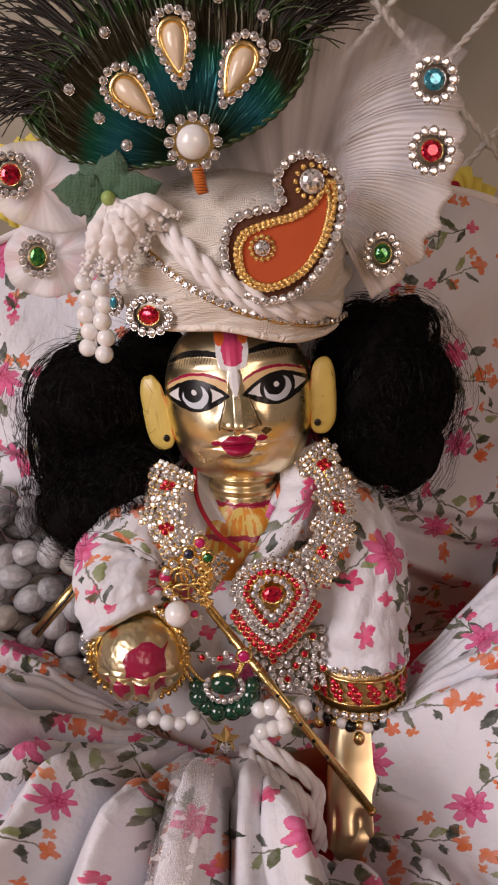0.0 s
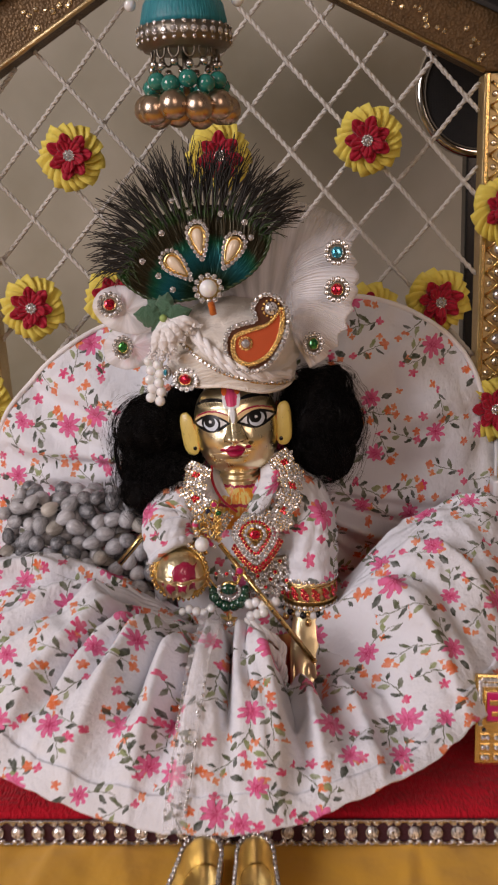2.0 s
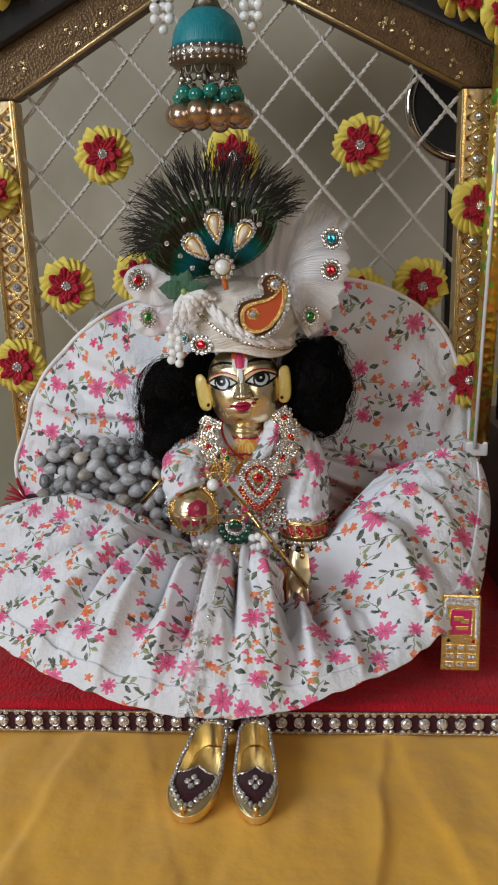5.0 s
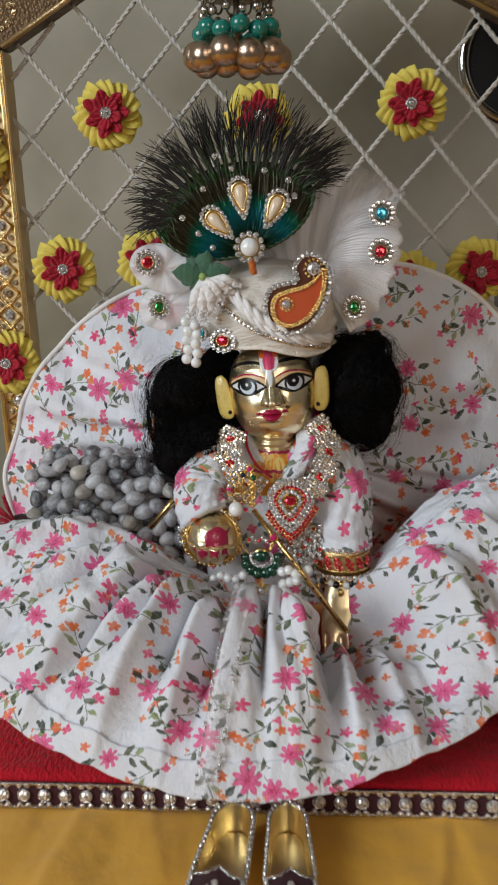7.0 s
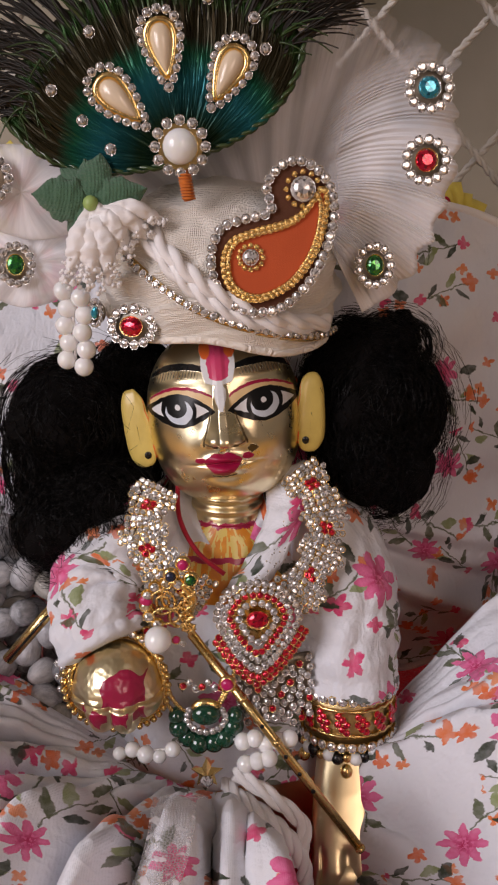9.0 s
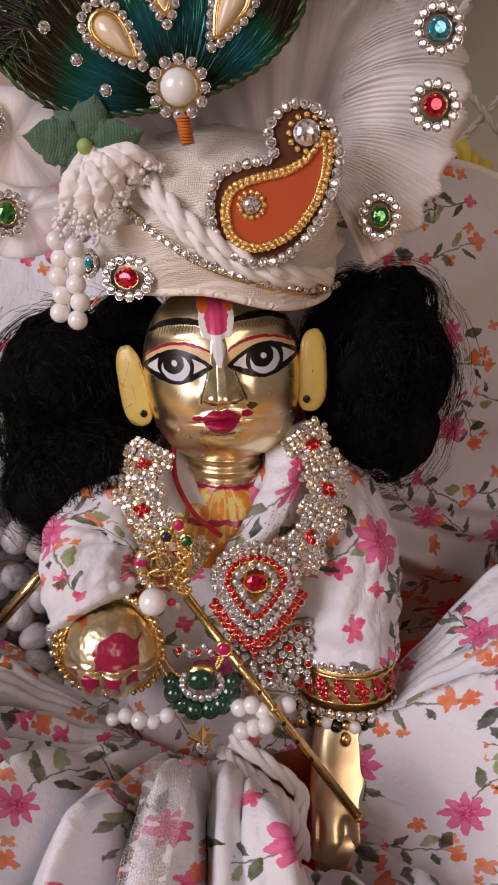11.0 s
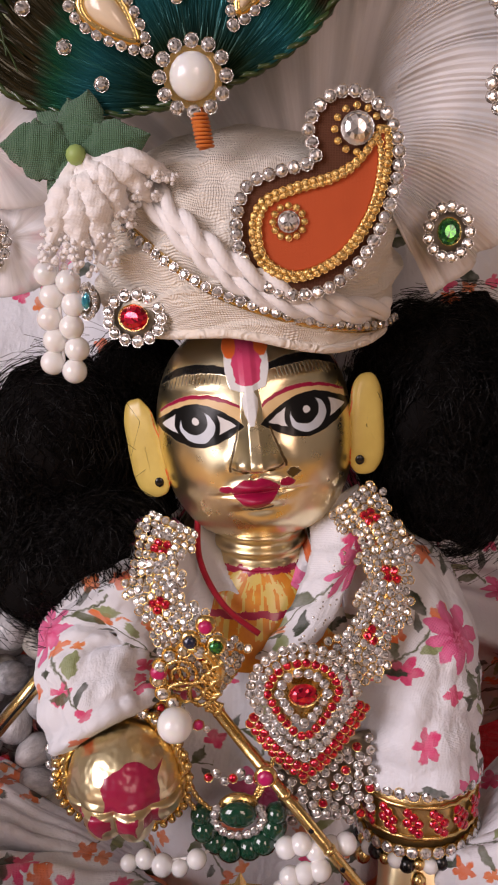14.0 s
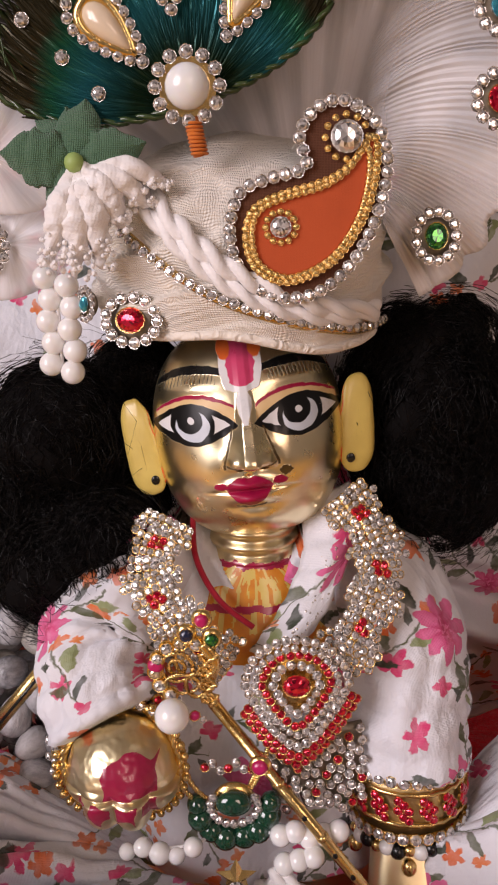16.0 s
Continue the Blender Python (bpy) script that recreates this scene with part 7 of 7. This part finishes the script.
    part("pipe_bore", tube([a2.lerp(b2, 0.03), a2.lerp(b2, 0.06)], 0.00095, 12), BLACKPAINT, pipe, "dark bore")


flute()


def bangles():
    c = Vector((-0.0274, 0.1672, 0.0799))
    root = thing("bangle", "beaded gold bangle with red and clear stones round the fist", "bangle", c - Vector((0, 0, 0.011)))
    ring = [c + Vector((0.0093 * math.sin(w), 0.0012 * math.cos(2 * w), 0.0102 * math.cos(w))) for w in (2 * math.pi * i / 64 for i in range(64))]
    part("hoop", twist(ring + ring[:1], 0.0011, 26, 2, 7), GOLD, root, "twisted gold hoop")
    for i, p in enumerate(along(ring, 0.0017, True)[:-1]):
        out = (p - c).normalized()
        part("gold_bead", ball(p + out * 0.001 + Vector((0, -0.0006, 0)), 0.0007, 8), GOLD, root)
    for k in range(3):
        for i in range(13):
            w = radians(-105 + i * 12.5)
            p = c + Vector(((0.0099 + 0.0013 * k) * math.sin(w), 0.0015 * k, (0.0108 + 0.0012 * k) * math.cos(w)))
            gem(root, p, (math.sin(w) * 0.5, -1, math.cos(w) * 0.5), 0.0008, "r" if (i > 6 and k == 1) else "d")
    part("inner_hoop", tube([c + Vector((0.011 * math.sin(w), 0.0022, 0.0119 * math.cos(w))) for w in (radians(-125 + i * 6) for i in range(32))], 0.0009, 8), GOLD, root)
    cc = Vector((0.0196, 0.1762, 0.0696))
    cuff = thing("bracelet", "wide gold bracelet with rows of red and clear stones", "bracelet", cc - Vector((0, 0, 0.006)))

    def at(w, z, r=1.0):
        return cc + Vector((0.0095 * r * math.sin(w), -0.0086 * r * math.cos(w), z))
    thicken(part("band", grid_mesh("band", lambda u, v: at(2 * math.pi * u, -0.0048 + 0.0096 * v, 0.95), 64, 4, close_u=True), GOLDLACE, cuff), 0.0006)
    for z in (-0.005, -0.0028, 0.0028, 0.005):
        part("gold_rim", tube([at(2 * math.pi * i / 48, z + 0.0003 * math.sin(i * 3), 1.0) for i in range(48)], 0.00042, 6, closed=True), GOLD, cuff)
    for i in range(30):
        w = 2 * math.pi * i / 30
        n = Vector((math.sin(w), -math.cos(w), 0.1))
        for z in (-0.0052, 0.0052):
            gem(cuff, at(w, z, 1.05), n, 0.00115, "w")
    for i in range(15):
        w = 2 * math.pi * (i + 0.5) / 15
        n = Vector((math.sin(w), -math.cos(w), 0.05))
        for dw, dz in ((-0.09, 0), (0.09, 0), (0, 0.0011), (0, -0.0011), (-0.09, 0.0018), (0.09, -0.0018)):
            gem(cuff, at(w + dw, dz, 1.03), n, 0.0009, "r")
    for i in range(18):
        w = -1.7 + 3.4 * i / 17
        mat, r = ((PEARL, 0.0014), (BLACKPAINT, 0.0014), (GOLD, 0.0011))[i % 3]
        part("hanging_bead", ball(at(w, -0.0076 - 0.0004 * (i % 2), 0.98), r, 12), mat, cuff, ("white bead", "black bead", "gold bead")[i % 3])
        if i % 6 == 2:
            part("bell_bead", ball(at(w, -0.0108, 1.0), 0.0013, 12, (1, 1, 1.2)), GOLD, cuff, "small gold bell")


bangles()


# ---- loose things round the figurine ----
def bead_string():
    root = thing("prayer_beads", "heap of strung grey seed beads beside the figurine", "bead string", (-0.07, 0.19, 0.05))
    mesh = []
    for mat in (SEED, SEEDPALE):
        bm = ball((0, 0, 0), 1, 18)
        for v in bm.verts:
            k = v.co.z
            s = 1 - 0.22 * k
            v.co = Vector((v.co.x * s * 0.94, v.co.y * s * 0.94, k * 1.22))
        m = bpy.data.meshes.new("bead")
        bm.to_mesh(m)
        bm.free()
        m.materials.append(mat)
        mesh.append(m)
    rng = random.Random(5)
    spots = []
    tries = 0
    while len(spots) < 230 and tries < 40000:
        tries += 1
        x, z = rng.uniform(-0.101, -0.034), rng.uniform(0.048, 0.1)
        top = 0.1005 - 90 * max(0.0, abs(x + 0.069) - 0.014) ** 2 * (0.11 if x < -0.069 else 0.35)
        low = 0.064 if x < -0.07 else 0.064 - (x + 0.07) * 0.42
        if not low < z < top or (x > -0.046 and z > 0.082):
            continue
        y = 0.1765 + (z - 0.055) * 0.46 + rng.choice((0, 0, 0.006, 0.011)) + (0.004 if x < -0.09 else 0)
        p = Vector((x, y, z))
        if all((p - q).length > 0.0055 for q in spots):
            spots.append(p)
    for i, p in enumerate(spots):
        e = Euler((rng.uniform(0, 6.28), rng.uniform(0, 6.28), rng.uniform(0, 6.28))).to_matrix().to_4x4()
        part("bead", mesh[1 if (rng.random() < 0.1 or p.z < 0.066 and rng.random() < 0.4) else 0], None, root, basis=Matrix.Translation(p) @ e @ Matrix.Scale(rng.uniform(0.0028, 0.0035), 4))
    order = sorted(spots, key=lambda q: (round(q.z / 0.009), q.x))
    part("bead_cord", tube(spline(order[::3], 3), 0.0005, 5), BLACKBOARD, root, "dark cord")
    tas = thing("red_tassel", "red thread tassel with a dark head at the bead string's end", "tassel", (-0.108, 0.19, 0.075))
    part("tassel_head", ball((-0.1035, 0.19, 0.0755), 0.006, 18, (1.1, 0.8, 0.8)), MAROON, tas, "dark tassel head")
    for i in range(46):
        a = radians(rng.uniform(95, 265))
        r = rng.uniform(0.009, 0.0155)
        s = Vector((-0.1055, 0.1885, 0.0765))
        e = s + Vector((math.cos(a) * r * 0.8, rng.uniform(-0.003, 0.001), math.sin(-a) * r * 0.9))
        part("thread", tube(spline([s, s.lerp(e, 0.5) + Vector((0, -0.001, 0.001)), e], 4), 0.00035, 4), REDRIBBON, tas)
    dark = thing("anklet", "dark beaded anklet peeping out under the skirt", "anklet", (-0.095, 0.15, 0.022))
    for i in range(14):
        part("bead", ball((-0.104 + 0.0016 * i, 0.147 - 0.0009 * i + 0.0015 * (i % 2), 0.0245 + 0.0012 * (i % 3)), 0.0015, 10), SILVER if i % 3 == 0 else NAVY, dark)


bead_string()


def toy_phone():
    m = Matrix.Translation((0.0795, 0.1275, CUSH_Z + 0.009)) @ Matrix.Scale(0.92, 4) @ Matrix.Rotation(radians(2), 4, "Y") @ Matrix.Rotation(radians(-12), 4, "X")
    root = thing("toy_phone", "tiny gold toy phone set with rhinestones and a magenta screen", "toy phone", m)
    w, h = 0.0083, 0.0325
    part("case", slab(-w, w, 0, 0.0024, 0, h, 0.0008), GOLD, root, local=True)
    part("antenna", tube([(w - 0.0018, 0.0012, h - 0.001), (w - 0.0018, 0.0012, h + 0.0045)], 0.001, 10), GOLD, root, local=True)
    screen = part("screen", slab(-0.0042, 0.0042, -0.0004, 0.0002, 0.0158, 0.0262, 0.0003), MAGENTA, root, "magenta enamel screen", local=True)
    part("screen_rim", tube([(x, -0.0004, z) for x, z in ((-0.0046, 0.0154), (0.0046, 0.0154), (0.0046, 0.0266), (-0.0046, 0.0266))], 0.0004, 6, closed=True), GOLD, root, local=True)
    for x, z, a, b in ((-0.0012, 0.0225, 0.0022, 0.001), (0.0014, 0.0215, 0.0018, 0.001), (0.0002, 0.0185, 0.0028, 0.0009)):
        part("mark", slab(x - a, x + a, -0.0008, -0.0003, z - b, z + b, 0.0002), GOLD, screen, "plain raised gold bar", local=True)
    for i in range(14):
        for x in (-0.0066, 0.0066):
            z = 0.0148 + i * 0.00125
            if z < h - 0.002:
                gem(root, (x, -0.0004, z), (0, -1, 0), 0.0009, "d", local=True)
    for i in range(9):
        for z in (h - 0.0018, h - 0.0036):
            gem(root, (-0.0056 + 0.0014 * i, -0.0004, z), (0, -1, 0), 0.0009, "d", local=True)
    for x, key in ((-0.0052, "n"), (0.0052, "r")):
        gem(root, (x, -0.0004, 0.0128), (0, -1, 0), 0.001, key, "button", local=True)
    for r in range(3):
        for c in range(3):
            x, z = (c - 1) * 0.0047, 0.0018 + 0.0036 * r + 0.0006
            part("key", slab(x - 0.0019, x + 0.0019, -0.0005, 0.0002, z - 0.0014 + 0.0004, z + 0.0018, 0.0003), GOLD, root, local=True)
            for dx in (-0.0008, 0.0008):
                gem(root, (x + dx, -0.0008, z + 0.0004), (0, -1, 0), 0.0009, "d", local=True)


toy_phone()


def shoe(m):
    """Slip-on with a pointed toe: local y runs from the toe (0) to the heel, z up."""
    root = thing("slipper", "tiny gold slipper with a maroon toe and rhinestone edging", "slipper", m, "pair of slippers before the cushion")
    L = 0.0445

    def half(s):
        """Half width at s, 0 toe to 1 heel."""
        if s < 0.3:
            return 0.0091 * (1 - (1 - s / 0.3) ** 2.1) ** 0.54
        if s > 0.82:
            return 0.0068 * math.sqrt(max(0.0, 1 - ((s - 0.82) / 0.18) ** 2)) + 0.0002
        return 0.0091 - 0.0023 * ((s - 0.3) / 0.52) ** 1.3

    def rim(s):
        return 0.005 + 0.006 * max(0, s - 0.4) / 0.6

    loop = []
    for i in range(80):
        k = i / 80
        s, side = (k * 2, -1) if k < 0.5 else (2 - k * 2, 1)
        s = 0.5 - 0.5 * math.cos(s * math.pi)
        loop.append((s, side))

    def wall(u, v):
        i = u * 80
        s, side = loop[int(round(i)) % 80]
        w = half(s)
        flare = 0.86 + 0.14 * math.sin(v * 2.0)
        return (side * w * flare, L * s, 0.0006 + rim(s) * v * (0.55 + 0.45 * min(1, s / 0.15)))
    thicken(part("shell", grid_mesh("shell", wall, 80, 8, close_u=True), BRASS, root, "polished gold shell", local=True), 0.0006)
    part("sole", grid_mesh("sole", lambda u, v: ((u * 2 - 1) * half(v) * 0.9, L * v, 0.0007 + 0.0006 * v), 16, 40), BRASS, root, "gold insole", local=True)
    thicken(root.children[-1], 0.0005)
    part("toe_tip", tube(spline([(0, 0.002, 0.0045), (0, -0.0012, 0.005), (0, -0.0018, 0.0072), (0, -0.0004, 0.0085)], 6), lambda k: 0.0012 - 0.0008 * k, 10), GOLD, root, "curled gold toe tip", local=True)

    def vamp(u, v):
        s = 0.005 + 0.42 * v - 0.05 * abs(u - 0.5) ** 1.0 * v * (0 if v < 0.7 else 0.0)
        x = u * 2 - 1
        s += v ** 6 * (0.05 * (1 - min(1, abs(x) * 2.2)) - 0.02)
        dome = (1 - x * x) ** 0.6
        return (x * half(max(0.01, s)) * 0.97, L * s, 0.0006 + rim(s) * (0.55 + 0.45 * min(1, s / 0.15)) + 0.0018 * dome * min(1, s * 3.6))
    thicken(part("toe_cap", grid_mesh("toe_cap", vamp, 32, 32), BRASS, root, "polished gold toe cap", local=True), 0.0005)

    def inlay(u, v, wide=0.86, lift=0.0004):
        w = (2 * u - 1) * wide * math.sqrt(max(0.0, 1 - (1 - v) ** 2.2))
        x, y, z = vamp(0.5 + 0.5 * w, 0.15 + 0.85 * v)
        return (x, y, z + lift)
    top = part("vamp", grid_mesh("vamp", inlay, 28, 24), MAROON, root, "dark maroon velvet inlay", local=True)
    thicken(top, 0.0005)
    loop_line = [Vector(inlay(0, 1 - i / 40, 0.97, 0.0007)) for i in range(40)] + [Vector(inlay(1, i / 40, 0.97, 0.0007)) for i in range(41)]
    for p in along([q + Vector((0, -0.001, 0)) for q in loop_line], 0.0023):
        gem(top, p, (p.x * 60, -0.3, 1), 0.0012, "d", local=True)
    edge = [Vector(vamp(i / 24, 1.0)) + Vector((0, 0, 0.0004)) for i in range(25)]
    part("vamp_edge", twist(edge, 0.0005, 20, 2, 5), SILVER, top, "beaded edge", local=True)
    for dx, dy in ((0, 0.0022), (0, -0.0022), (0.002, 0), (-0.002, 0)):
        p = Vector(vamp(0.5 + dx / 0.019, 0.62 + dy / 0.0195))
        gem(top, p + Vector((0, 0, 0.0006)), (0, -0.1, 1), 0.0014, "d", local=True)
    rimline = [Vector(wall((i + 0.01) / 80, 1.0)) for i in range(80) if loop[i][0] > 0.42]
    rimline = sorted([p for p in rimline if p.x < 0], key=lambda p: p.y) + sorted([p for p in rimline if p.x >= 0], key=lambda p: -p.y)
    part("rim_cord", twist(spline(rimline, 3), 0.0006, 60, 2, 5), SILVER, root, "beaded silver rim", local=True)
    for i, p in enumerate(along(rimline, 0.00185)):
        n = Vector((1 if p.x > 0 else -1, 0.2, 0.2))
        gem(root, p + Vector((0.0002 if p.x > 0 else -0.0002, 0, 0.0006)), (n.x * 0.3, -0.3, 1), 0.00095, "d", local=True)
    return root


one = shoe(Matrix.Translation((-0.0212, 0.0585, FLOOR + 0.0008)) @ Matrix.Rotation(radians(-8), 4, "Z") @ Matrix.Diagonal((0.9, 1, 1, 1)))
copy_thing(one, Matrix.Translation((0.0024, 0.0585, FLOOR + 0.0008)) @ Matrix.Rotation(radians(3), 4, "Z") @ Matrix.Diagonal((0.9, 1, 1, 1)))
